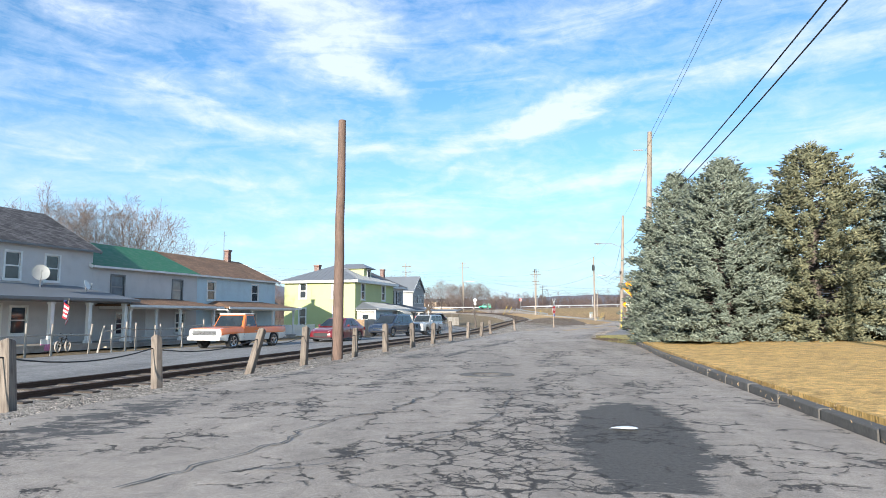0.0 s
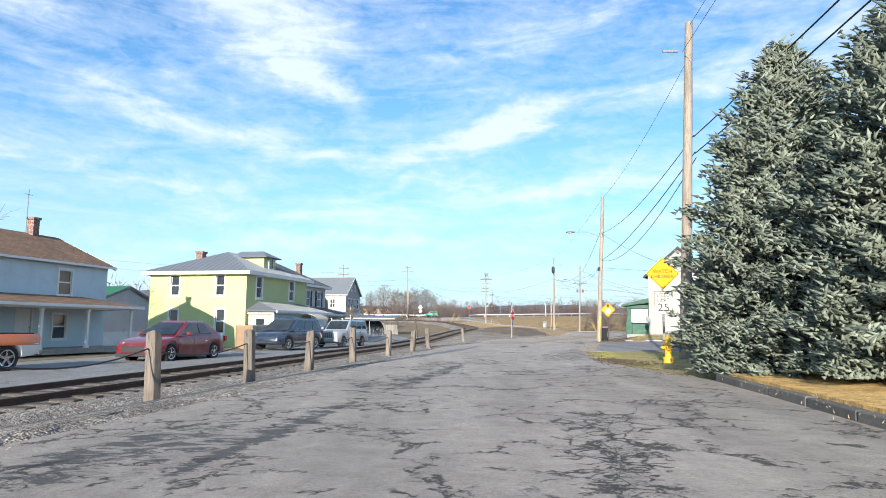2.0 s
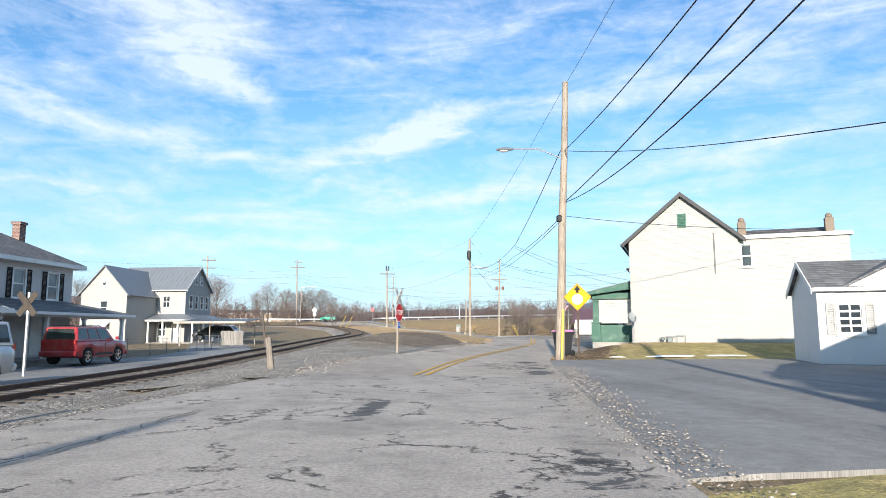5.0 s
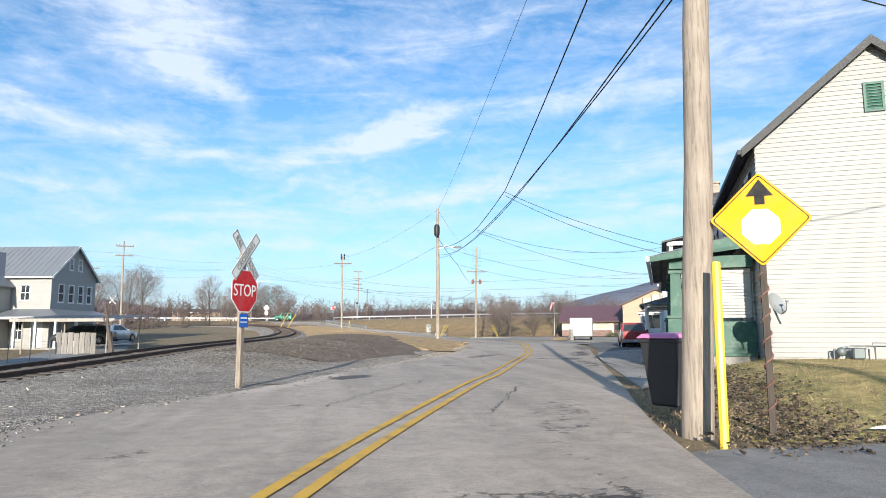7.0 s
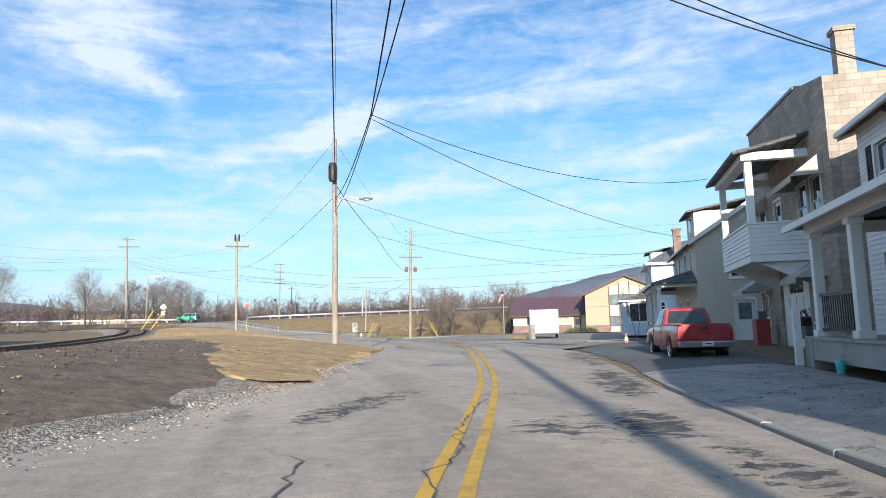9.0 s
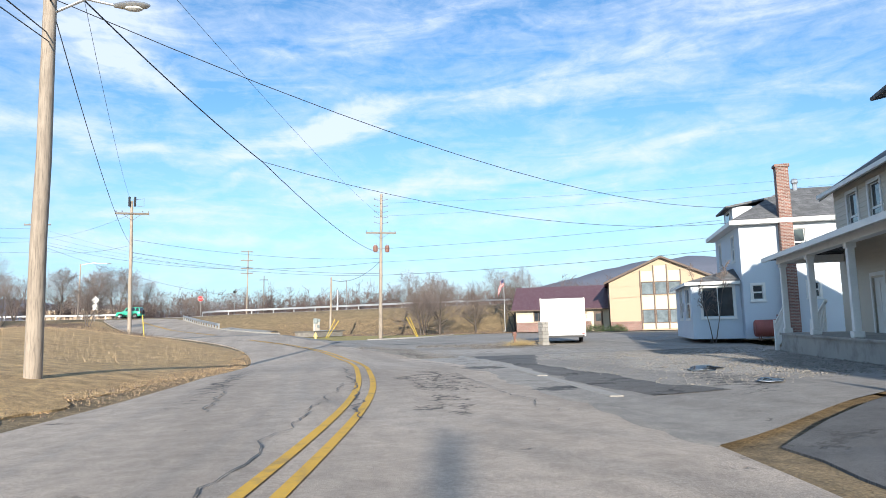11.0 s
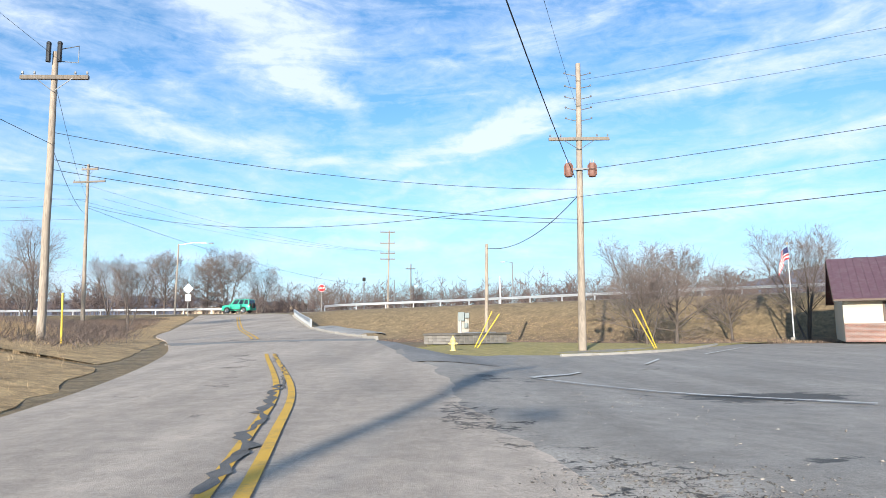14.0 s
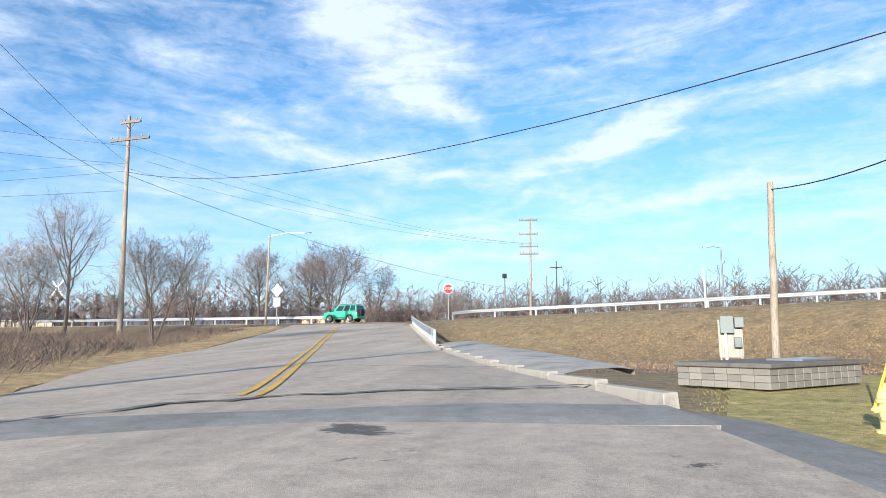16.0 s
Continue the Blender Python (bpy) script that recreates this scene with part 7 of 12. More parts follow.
def ice_house():
    o = thing("house", "pale blue hipped house with a brick chimney and a sunroom", "house", "houses along the road", m=at_east(148.1, -21.1, 0.2))
    W, D, h = 7.4, 9.5, 6.05
    side = [(2.6, 4.2, 3.15, 5.6), (5.2, 4.2, 5.75, 5.6), (0.45, 2.0, 0.95, 2.75), (3.1, 2.05, 3.6, 2.8)]
    w, m = wall_part(o, "right", W, D, h, side, MAT["ice_siding"], lap=0.12)
    for q in side:
        window_part(o, m, q, MAT["white_paint"], MAT["glass"], trim=0.12)
    up = [(1.2, 4.2, 1.9, 5.5), (5.2, 4.2, 5.9, 5.5)]
    w, m = wall_part(o, "front", W, D, h, up, MAT["ice_siding"], lap=0.12)
    for q in up:
        window_part(o, m, q, MAT["white_paint"], MAT["glass"])
    wall_part(o, "left", W, D, h, [], MAT["ice_siding"])
    wall_part(o, "back", W, D, h, [], MAT["ice_siding"])
    inside(o, W, D, h)
    hip_roof(o, W, D, h + 0.1, 2.2, MAT["shingle_grey"], trim=MAT["white_paint"], ridge=3.0)
    part("roof_vent", Geo().tube([(W / 2 + 0.2, 3.8, h + 2.0), (W / 2 + 0.2, 3.8, h + 2.6)], 0.12, 8).ball((W / 2 + 0.2, 3.8, h + 2.65), 0.2, 8, 5), MAT["steel"], o)
    d = part("dormer", Geo().box(2.4, 0.2, h + 0.2, 5.0, 3.2, h + 1.25), MAT["ice_siding"], o)
    part("dormer_roof", Geo().slab([(2.0, -0.2, h + 1.25), (5.4, -0.2, h + 1.25), (4.6, 3.4, h + 1.95), (2.8, 3.4, h + 1.95)], 0.1), MAT["shingle_grey"], d)
    part("dormer_window", Geo().box(3.0, 0.16, h + 0.35, 4.4, 0.2, h + 1.1), MAT["white_paint"], d)
    part("pane", Geo().box(3.1, 0.145, h + 0.43, 4.3, 0.158, h + 1.02), MAT["glass"], d)
    c = part("chimney", Geo().box(W + 0.03, 1.9, 0.0, W + 0.5, 2.5, h + 2.75), MAT["brick"], o, "tall red brick chimney on the side wall")
    part("cap", Geo().box(W - 0.03, 1.84, h + 2.75, W + 0.56, 2.56, h + 2.9), MAT["brick"], c)
    # sunroom in front
    x0, x1, y0, z = -0.9, W - 0.6, -2.5, 3.05
    sr = part("sunroom", Geo().box(x0, y0, 0.0, x1, -0.03, 0.4), MAT["ice_siding"], o, "pale blue sunroom with a big window")
    mr = Matrix.Translation((x1, y0, 0)) @ Matrix.Rotation(math.pi / 2, 4, "Z")
    q = (0.55, 1.15, 2.1, 2.75)
    part("sunroom_wall", wall_geo(-y0 - 0.03, z, [q], lap=0.12, t=0.12), MAT["ice_siding"], sr, m=mr)
    window_part(o, mr, q, MAT["white_paint"], MAT["glass"], grid=(2, 1), name="picture_window", trim=0.12)
    mf = Matrix.Translation((x0, y0, 0))
    fronts = [(5.2, 1.1, 7.0, 2.75), (2.3, 1.1, 3.5, 2.75)]
    part("sunroom_wall", wall_geo(x1 - x0, z, fronts, lap=0.12, t=0.12), MAT["ice_siding"], sr, m=mf)
    for q in fronts:
        window_part(o, mf, q, MAT["white_paint"], MAT["glass"], trim=0.12)
    part("wall_box", Geo().box(3.9, -0.12, 1.5, 4.15, -0.02, 2.0), MAT["steel"], sr, m=mf)
    part("sunroom_lining", Geo().box(x0 + 0.3, y0 + 0.35, 0.45, x1 - 0.4, -0.2, 2.9), MAT["room_shade"], sr)
    A, B, C, E = Vector((x0 - 0.3, y0 - 0.3, z)), Vector((x1 + 0.25, y0 - 0.3, z)), Vector((x1 + 0.25, -0.02, z)), Vector((x0 - 0.3, -0.02, z))
    g = Geo()
    P, Q = Vector((1.2, -0.02, z + 0.75)), Vector((x1 - 1.5, -0.02, z + 0.75))
    for f in ((A, B, Q, P), (B, C, Q), (E, A, P)):
        g.slab(f, 0.09)
    part("sunroom_roof", g, MAT["shingle_grey"], sr)
    part("eaves_board", Geo().box(x0 - 0.3, y0 - 0.34, z - 0.18, x1 + 0.28, y0 - 0.26, z - 0.02).box(x1 + 0.22, y0 - 0.25, z - 0.18, x1 + 0.3, -0.05, z - 0.02), MAT["white_paint"], sr)
    return o


WING = []


def office():
    p = Vector((64.8, 168.8)) - V2 * 5.6
    o = thing("office_building", "beige two-storey office with a brown-edged gable and large windows", "building", m=Matrix.Translation((p.x, p.y, 0.1)) @ Matrix.Rotation(math.atan2(V2.y, V2.x), 4, "Z"))
    W, D, h = 11.2, 16.0, 5.5
    holes = []
    for r, (z0, z1) in enumerate(((0.8, 2.2), (3.9, 5.25))):
        for c in range(3):
            holes.append((3.5 + c * 1.42, z0, 4.72 + c * 1.42, z1))
    w, m = wall_part(o, "front", W, D, h, holes, MAT["office_tan"], gable=2.5)
    for q in holes:
        window_part(o, m, q, MAT["brown_trim"], MAT["glass_sky"], grid=(1, 1), trim=0.05, sill=False)
    for c in range(3):
        for z0, z1 in ((0.15, 0.72), (2.3, 3.8), (5.35, 6.5 + (0.55 if c == 1 else 0.0))):
            part("panel", Geo().box(3.5 + c * 1.42, -0.03, z0, 4.72 + c * 1.42, -0.002, z1), MAT["office_cream"], o)
    for k in range(4):
        x = 3.42 + k * 1.42 - 0.07
        part("mullion", Geo().box(x - 0.05, -0.07, 0.1, x + 0.07, -0.031, 6.6 + (0.55 if k in (1, 2) else 0)), MAT["brown_trim"], o)
    part("brick_base", Geo().box(0.01, -0.12, 0.0, 3.3, -0.002, 1.0), MAT["brick"], o)
    part("brick_base", Geo().box(7.8, -0.12, 0.0, W - 0.01, -0.002, 1.0), MAT["brick"], o)
    for s in ("left", "right"):
        wall_part(o, s, W, D, h, [], MAT["office_tan"])
    wall_part(o, "back", W, D, h, [], MAT["office_tan"], gable=2.5)
    inside(o, W, D, h)
    gable_roof(o, W, D, h, 2.5, MAT["roof_maroon"], trim=MAT["brown_trim"], along="y", over=0.5, ends=0.5)
    # low wing
    W2, D2, h2 = 11.0, 10.0, 2.9
    lo = thing("office_wing", "low beige wing with a maroon metal roof and brick base", "building", m=Matrix.Translation((p.x, p.y, 0.1)) @ Matrix.Rotation(math.atan2(V2.y, V2.x), 4, "Z") @ Matrix.Translation((-11.1, 4.5, 0)))
    WING.append(lo)
    hs = [(2.2, 1.3, 4.1, 2.35)]
    dr = (9.3, 0.0, 10.2, 2.2)
    w, m = wall_part(lo, "front", W2, D2, h2, hs + [dr], MAT["office_cream"])
    window_part(lo, m, hs[0], MAT["brown_trim"], MAT["glass"], grid=(4, 1), sill=False)
    door_part(lo, m, dr, MAT["brown_trim"], MAT["brown_trim"], MAT["glass"])
    part("brick_base", Geo().box(0.01, -0.12, 0.0, 8.9, -0.002, 1.15), MAT["brick"], lo)
    wall_part(lo, "left", W2, D2, h2, [], MAT["office_cream"], gable=2.6)
    wall_part(lo, "back", W2, D2, h2, [], MAT["office_cream"])
    inside(lo, W2, D2, h2)
    gable_roof(lo, W2, D2, h2, 2.6, MAT["roof_maroon"], trim=MAT["brown_trim"], over=0.7, ends=0.0, split=[(-0.5, W2 - 0.05)], mats=[MAT["roof_maroon"]], seams=0.45)
    return o


garage()
shed()
white_house()
green_porch()
white_house_second()
block_building()
beige_house()
ice_house()
office()

# ---- poles, wires, signs, posts ----
def pole_geo(base, top, r0, r1, n=12, seed=0):
    rng = random.Random(seed)
    b, t = Vector(base), Vector(top)
    pts = [b.lerp(t, k / 7) + Vector((rng.uniform(-0.015, 0.015), rng.uniform(-0.015, 0.015), 0)) for k in range(8)]
    pts[0], pts[-1] = b, t
    return Geo().tube([tuple(p - b) for p in pts], [r0 + (r1 - r0) * k / 7 for k in range(8)], n)


def utility_pole(base, top, label, material, r0=0.17, r1=0.11, seed=0):
    o = thing("utility_pole", label, "utility pole", "poles along the road", m=Matrix.Translation(base))
    part("shaft", pole_geo(base, top, r0, r1, seed=seed), material, o, smooth=True)
    return o


def cross_arm(o, z, half, turn, x=0.0, y=0.0, pins=(-0.95, -0.6, 0.6, 0.95), braces=True):
    m = Matrix.Translation((x, y, z)) @ Matrix.Rotation(turn, 4, "Z")
    arm = part("cross_arm", Geo().box(-half, -0.19, -0.08, half, -0.06, 0.08), MAT["arm_wood"], o, m=m)
    for k in pins:
        part("insulator", Geo().tube([(k * half, -0.12, 0.06), (k * half, -0.12, 0.14), (k * half, -0.12, 0.15), (k * half, -0.12, 0.25)], [0.015, 0.015, 0.05, 0.035], 7), MAT["dull_steel"], arm)
    if braces:
        for s in (-1, 1):
            part("brace", Geo().tube([(s * half * 0.55, -0.18, -0.04), (0, -0.18, -0.6)], 0.018, 5), MAT["dull_steel"], arm)
    return arm


def transformer(o, x, y, z, material, h=0.75, r=0.22):
    t = part("transformer", Geo().tube([(x, y, z - h / 2), (x, y, z - h / 2 + 0.04), (x, y, z + h / 2 - 0.05), (x, y, z + h / 2)], [r * 0.9, r, r, r * 0.82], 14), material, o, "round pole transformer", smooth=True)
    for s in (-0.09, 0.09):
        part("bushing", Geo().tube([(x + s, y, z + h / 2), (x + s, y, z + h / 2 + 0.2)], [0.04, 0.02], 6), MAT["dull_steel"], t)
    for k in range(10):
        a = 2 * math.pi * k / 10
        part("fin", Geo().box(r, -0.01, -h * 0.36, r + 0.045, 0.01, h * 0.36), material, t, m=Matrix.Translation((x, y, z)) @ Matrix.Rotation(a, 4, "Z"))
    return t


def street_light(o, z, tip, x=0.0, y=0.0):
    tip = Vector(tip)
    mid = Vector((x, y, z)).lerp(tip, 0.5) + Vector((0, 0, 0.22))
    arm = part("lamp_arm", Geo().tube([(x, y, z), tuple(mid), tuple(tip)], 0.03, 7), MAT["steel"], o)
    way = (tip - Vector((x, y, z))).normalized()
    head = Matrix.Translation(tip) @ Matrix.Rotation(math.atan2(way.y, way.x), 4, "Z")
    part("lamp_head", Geo().loft([[(a, w * math.cos(2 * math.pi * k / 10), hh * math.sin(2 * math.pi * k / 10)) for k in range(10)] for a, w, hh in ((-0.05, 0.04, 0.04), (0.1, 0.10, 0.07), (0.35, 0.15, 0.09), (0.6, 0.11, 0.06), (0.7, 0.02, 0.02))]), MAT["steel"], arm, smooth=True, m=head)
    part("lamp_lens", Geo().ball((0.36, 0, -0.07), (0.2, 0.11, 0.06), 10, 5), MAT["lamp_lens"], arm, smooth=True, m=head)


def wire(p, q, sag, r=0.012, label="black overhead cable between the poles", n=14):
    p, q = Vector(p), Vector(q)
    pts = [p.lerp(q, k / n) + Vector((0, 0, -sag * 4 * (k / n) * (1 - k / n))) for k in range(n + 1)]
    return solid("overhead_wire", Geo().tube([tuple(v) for v in pts], r, 5), MAT["wire"], label, "cable", "overhead wires")


POLE = {}
POLE["old"] = utility_pole((-3.95, 25.8, -0.3), (-3.99, 26.24, 8.2), "bare brown wooden pole standing among the guard posts", MAT["pole_brown"], 0.19, 0.13, 1)
POLE["right"] = utility_pole((9.98, 42.0, 0.0), (10.5, 42.0, 11.95), "weathered wooden utility pole behind the spruces", MAT["pole_grey"], 0.2, 0.13, 2)
part("guy_bracket", Geo().box(-0.45, -0.03, 10.85, 0.1, 0.03, 10.92), MAT["dull_steel"], POLE["right"])
POLE["lamp"] = utility_pole((14.32, 72.0, -0.1), (14.75, 71.7, 11.55), "weathered wooden utility pole with a street light", MAT["pole_grey"], 0.19, 0.12, 3)
street_light(POLE["lamp"], 8.35, (-1.75, 0.35, 8.85), 0.3, -0.22)
part("clamp", Geo().box(-0.05, -0.32, 5.68, 0.13, -0.1, 5.95), MAT["black_iron"], POLE["lamp"], bevel=0.03)
POLE["tank"] = utility_pole((19.04, 119.5, -0.1), (19.06, 119.5, 11.6), "wooden utility pole with a transformer and a street light", MAT["pole_grey"], 0.17, 0.11, 4)
transformer(POLE["tank"], -0.12, -0.34, 9.75, MAT["black_iron"], 1.0, 0.2)
street_light(POLE["tank"], 8.2, (1.35, -0.25, 8.35), 0.1, 0)
POLE["cross"] = utility_pole((11.9, 164.5, 0.2), (11.82, 164.5, 12.4), "wooden utility pole with a crossarm and switchgear", MAT["pole_grey"], 0.17, 0.11, 5)
cross_arm(POLE["cross"], 11.1, 1.32, 0.05)
for s in (-0.22, 0.22):
    part("switch", Geo().tube([(s, -0.25, 11.7), (s, -0.25, 12.4)], 0.09, 8).ball((s, -0.25, 12.45), 0.1, 8, 5), MAT["black_iron"], POLE["cross"])
part("switch_frame", Geo().tube([(0, 0, 12.3), (0.9, -0.1, 12.4), (0.9, -0.1, 11.7), (0.1, -0.05, 11.8)], 0.02, 5), MAT["dull_steel"], POLE["cross"])
POLE["main"] = utility_pole((34.3, 173.3, -0.2), (34.62, 173.3, 15.3), "tall wooden utility pole with two rusty transformers", MAT["pole_grey"], 0.21, 0.13, 6)
cross_arm(POLE["main"], 11.3, 1.6, 0.0, 0.2)
for s in (-1, 1):
    transformer(POLE["main"], 0.2 + s * 0.62, -0.2, 9.6, MAT["rust"], 0.72, 0.2)
    part("tank_bracket", Geo().box(0.2 + min(0, s * 0.45), -0.25, 9.6, 0.2 + max(0, s * 0.45), -0.15, 9.7), MAT["dull_steel"], POLE["main"])
for k, z in enumerate((12.3, 12.9, 13.5, 14.1, 14.8)):
    for s in (-1, 1):
        part("insulator_arm", Geo().tube([(0.25, 0, z), (0.25 + s * 0.62, -0.05, z + 0.12)], 0.025, 5).ball((0.25 + s * 0.68, -0.05, z + 0.16), 0.06, 6, 4), MAT["dull_steel"], POLE["main"])
POLE["hill"] = utility_pole((-7.1, 202.0, 2.0), (-7.35, 202.0, 17.6), "weathered wooden utility pole above the brush", MAT["pole_grey"], 0.2, 0.12, 7)
cross_arm(POLE["hill"], 13.85, 1.65, -0.1)
cross_arm(POLE["hill"], 15.1, 0.85, -0.1)
POLE["far"] = utility_pole((17.75, 250.0, 3.5), (18.04, 250.0, 18.0), "distant wooden utility pole with stacked crossarms", MAT["pole_grey"], 0.17, 0.11, 8)
for z in (9.6, 10.6, 12.3, 14.2):
    cross_arm(POLE["far"], z, 1.25, 0.1, braces=False)
POLE["low"] = utility_pole((30.45, 189.6, 0.8), (30.55, 189.0, 7.6), "short grey service pole beside the concrete pad", MAT["pole_grey"], 0.15, 0.11, 9)
POLE["west"] = utility_pole((-20.0, 168, 1.2), (-20.2, 168, 14.6), "distant wooden utility pole with two crossarms", MAT["pole_grey"], 0.17, 0.11, 10)
for z in (11.2, 12.6):
    cross_arm(POLE["west"], z, 1.2, 0.2, braces=False)
POLE["west_b"] = utility_pole((-27.0, 176, 1.2), (-27.0, 176, 11.6), "distant wooden utility pole", MAT["pole_grey"], 0.15, 0.1, 11)
cross_arm(POLE["west_b"], 10.0, 1.0, 0.2, braces=False)
POLE["far_b"] = utility_pole((21.0, 262.0, 3.5), (21.1, 262.0, 13.5), "distant wooden utility pole", MAT["pole_grey"], 0.14, 0.1, 12)
cross_arm(POLE["far_b"], 9.0, 0.9, 0.1, braces=False)
POLE["brush"] = utility_pole((-8.2, 226.0, 3.5), (-8.0, 226.0, 12.9), "slim grey pole with a street light in the brush", MAT["pole_grey"], 0.13, 0.09, 13)
street_light(POLE["brush"], 9.2, (4.2, 0.0, 9.45))
POLE["near"] = utility_pole((6.5, 0.5, 0.0), (6.5, 0.5, 13.2), "weathered wooden utility pole at the lawn", MAT["pole_grey"], 0.2, 0.13, 14)
POLE["east"] = utility_pole((92.0, 138.0, 0.0), (92.0, 138.0, 14.0), "distant wooden utility pole beyond the parking lot", MAT["pole_grey"], 0.2, 0.13, 15)

for a, b, sag, r in (((6.5, 0.5, 12.9), (10.52, 42.0, 11.85), 0.3, 0.008), ((6.2, 0.5, 12.2), (10.22, 42.0, 10.85), 0.3, 0.008), ((6.6, 0.5, 8.6), (10.5, 41.9, 7.75), 0.45, 0.02), ((6.7, 0.5, 8.3), (10.52, 41.9, 7.15), 0.45, 0.02),
                     ((10.5, 42.0, 10.75), (14.75, 71.7, 11.45), 0.45, 0.008), ((10.5, 41.9, 7.8), (14.66, 71.75, 8.6), 0.6, 0.016), ((10.52, 41.9, 7.2), (14.66, 71.75, 6.45), 0.45, 0.018), ((10.55, 41.9, 7.0), (14.66, 71.75, 6.4), 1.1, 0.016),
                     ((14.75, 71.7, 11.45), (19.06, 119.5, 11.5), 0.5, 0.008), ((14.5, 71.8, 8.6), (17.5, 92, 7.25), 0.15, 0.018), ((17.5, 92, 7.25), (18.35, 101.5, 7.04), 0.05, 0.018), ((18.35, 101.5, 7.04), (19.1, 119.4, 8.3), 0.35, 0.018),
                     ((14.4, 71.7, 5.75), (17.8, 93.5, 6.6), 0.15, 0.014), ((17.8, 93.5, 6.6), (19.05, 119.4, 7.6), 0.6, 0.014), ((14.45, 71.7, 5.65), (19.1, 119.4, 7.4), 1.0, 0.012),
                     ((19.06, 119.5, 11.5), (11.82, 164.4, 12.2), 0.7, 0.008), ((19.04, 119.5, 8.4), (11.9, 164.4, 8.6), 0.8, 0.012), ((19.1, 119.4, 9.0), (23.14, 131.66, 8.06), 0.15, 0.02), ((23.14, 131.66, 8.06), (34.2, 173.1, 9.0), 0.6, 0.018), ((19.06, 119.5, 11.5), (34.4, 173.2, 13.0), 0.5, 0.008),
                     ((11.85, 164.5, 9.1), (34.3, 173.2, 8.4), 0.6, 0.012), ((11.9, 164.5, 8.0), (34.3, 173.2, 6.8), 0.5, 0.014), ((11.9, 164.5, 7.6), (34.3, 173.2, 6.6), 0.5, 0.012),
                     ((11.82, 164.5, 11.3), (-7.2, 202, 14.1), 0.6, 0.009), ((11.85, 164.5, 8.6), (-7.2, 202, 12.6), 0.6, 0.012), ((-7.2, 202, 13.5), (34.3, 173.2, 8.0), 1.9, 0.016), ((-7.2, 202, 13.3), (17.9, 249.8, 8.2), 1.4, 0.016), ((-8.6, 202, 14.2), (17, 249.8, 14.4), 1.2, 0.009), ((-5.8, 202, 14.2), (19, 249.8, 14.4), 1.2, 0.009), ((-6.9, 202, 15.4), (18, 249.8, 14.4), 1.2, 0.009),
                     ((-7.2, 202, 13.6), (-72, 196, 13.8), 0.9, 0.012), ((-8.6, 202, 14.2), (-72, 196, 15.2), 0.9, 0.009), ((-7.3, 202, 12.2), (-72, 190, 12.6), 0.9, 0.012), ((-7.3, 202, 15.4), (-20.2, 168, 12.8), 0.8, 0.009), ((-7.3, 202, 14.1), (-20.2, 168, 11.4), 0.8, 0.009), ((-20.2, 168, 12.8), (-70, 128, 13), 0.9, 0.009), ((-20.2, 168, 11.4), (-70, 128, 11.6), 0.9, 0.009),
                     ((34.4, 173.2, 9.4), (92, 138, 12.6), 0.9, 0.014), ((34.4, 173.2, 8.0), (92, 138, 11.0), 0.9, 0.012), ((34.4, 173.2, 6.6), (92, 138, 10.0), 0.9, 0.018), ((34.4, 173.2, 12.9), (92, 138, 13.6), 0.8, 0.008), ((34.4, 173.2, 14.3), (92, 138, 13.9), 0.8, 0.008), ((34.3, 173.3, 8.0), (30.55, 189.0, 7.3), 0.9, 0.022)):
    wire(a, b, sag, r)
for a, b, sag in (((14.6, 71.8, 8.6), (14.1, 51.0, 3.6), 0.3), ((17.5, 92, 7.2), (26.6, 91.8, 4.7), 0.35), ((17.6, 92.3, 7.1), (26.4, 90.6, 4.1), 0.45), ((18.35, 101.5, 7.0), tuple(U2 * 109.6 + V2 * -21.1) + (6.9,), 0.8), ((18.4, 101.6, 6.9), tuple(U2 * 118 + V2 * -21.0) + (5.6,), 0.6), ((23.14, 131.66, 8.06), tuple(U2 * 143 + V2 * -20.8) + (6.6,), 1.1), ((19.1, 119.5, 8.4), tuple(U2 * 142.6 + V2 * -20.9) + (7.4,), 1.2), ((14.66, 71.7, 5.8), (25.2, 73.6, 5.75), 0.12)):
    wire(a, b, sag, 0.011, "thin service drop to a house")


def text_mesh(body, size):
    c = bpy.data.curves.new("lettering", "FONT")
    c.body, c.size, c.align_x, c.align_y, c.extrude = body, size, "CENTER", "CENTER", 0.002
    ob = bpy.data.objects.new("lettering", c)
    scene.collection.objects.link(ob)
    me = bpy.data.meshes.new_from_object(ob.evaluated_get(bpy.context.evaluated_depsgraph_get()))
    bpy.data.objects.remove(ob)
    return me


def lettering(parent, body, size, x, z, y, material, sx=1.0):
    return part("lettering", text_mesh(body, size), material, parent, m=Matrix.Translation((x, y, z)) @ Matrix.Rotation(math.pi / 2, 4, "X") @ Matrix.Diagonal((sx, 1, 1, 1)))


def plate(name, poly, material, parent, y0=-0.006, y1=0.0, label="", m=None):
    return part(name, Geo().prism(poly, y0, y1, "y"), material, parent, label, m=m)


def rounded(poly, r, n=4):
    out = []
    k = len(poly)
    for i in range(k):
        p, a, b = Vector(poly[i]), Vector(poly[i - 1]), Vector(poly[(i + 1) % k])
        u, v = (a - p).normalized() * r, (b - p).normalized() * r
        for j in range(n + 1):
            s = j / n
            out.append(tuple((p + u) * (1 - s) ** 2 + p * 2 * s * (1 - s) + (p + v) * s * s))
    return out


def diamond(half):
    return [(0, -half), (half, 0), (0, half), (-half, 0)]


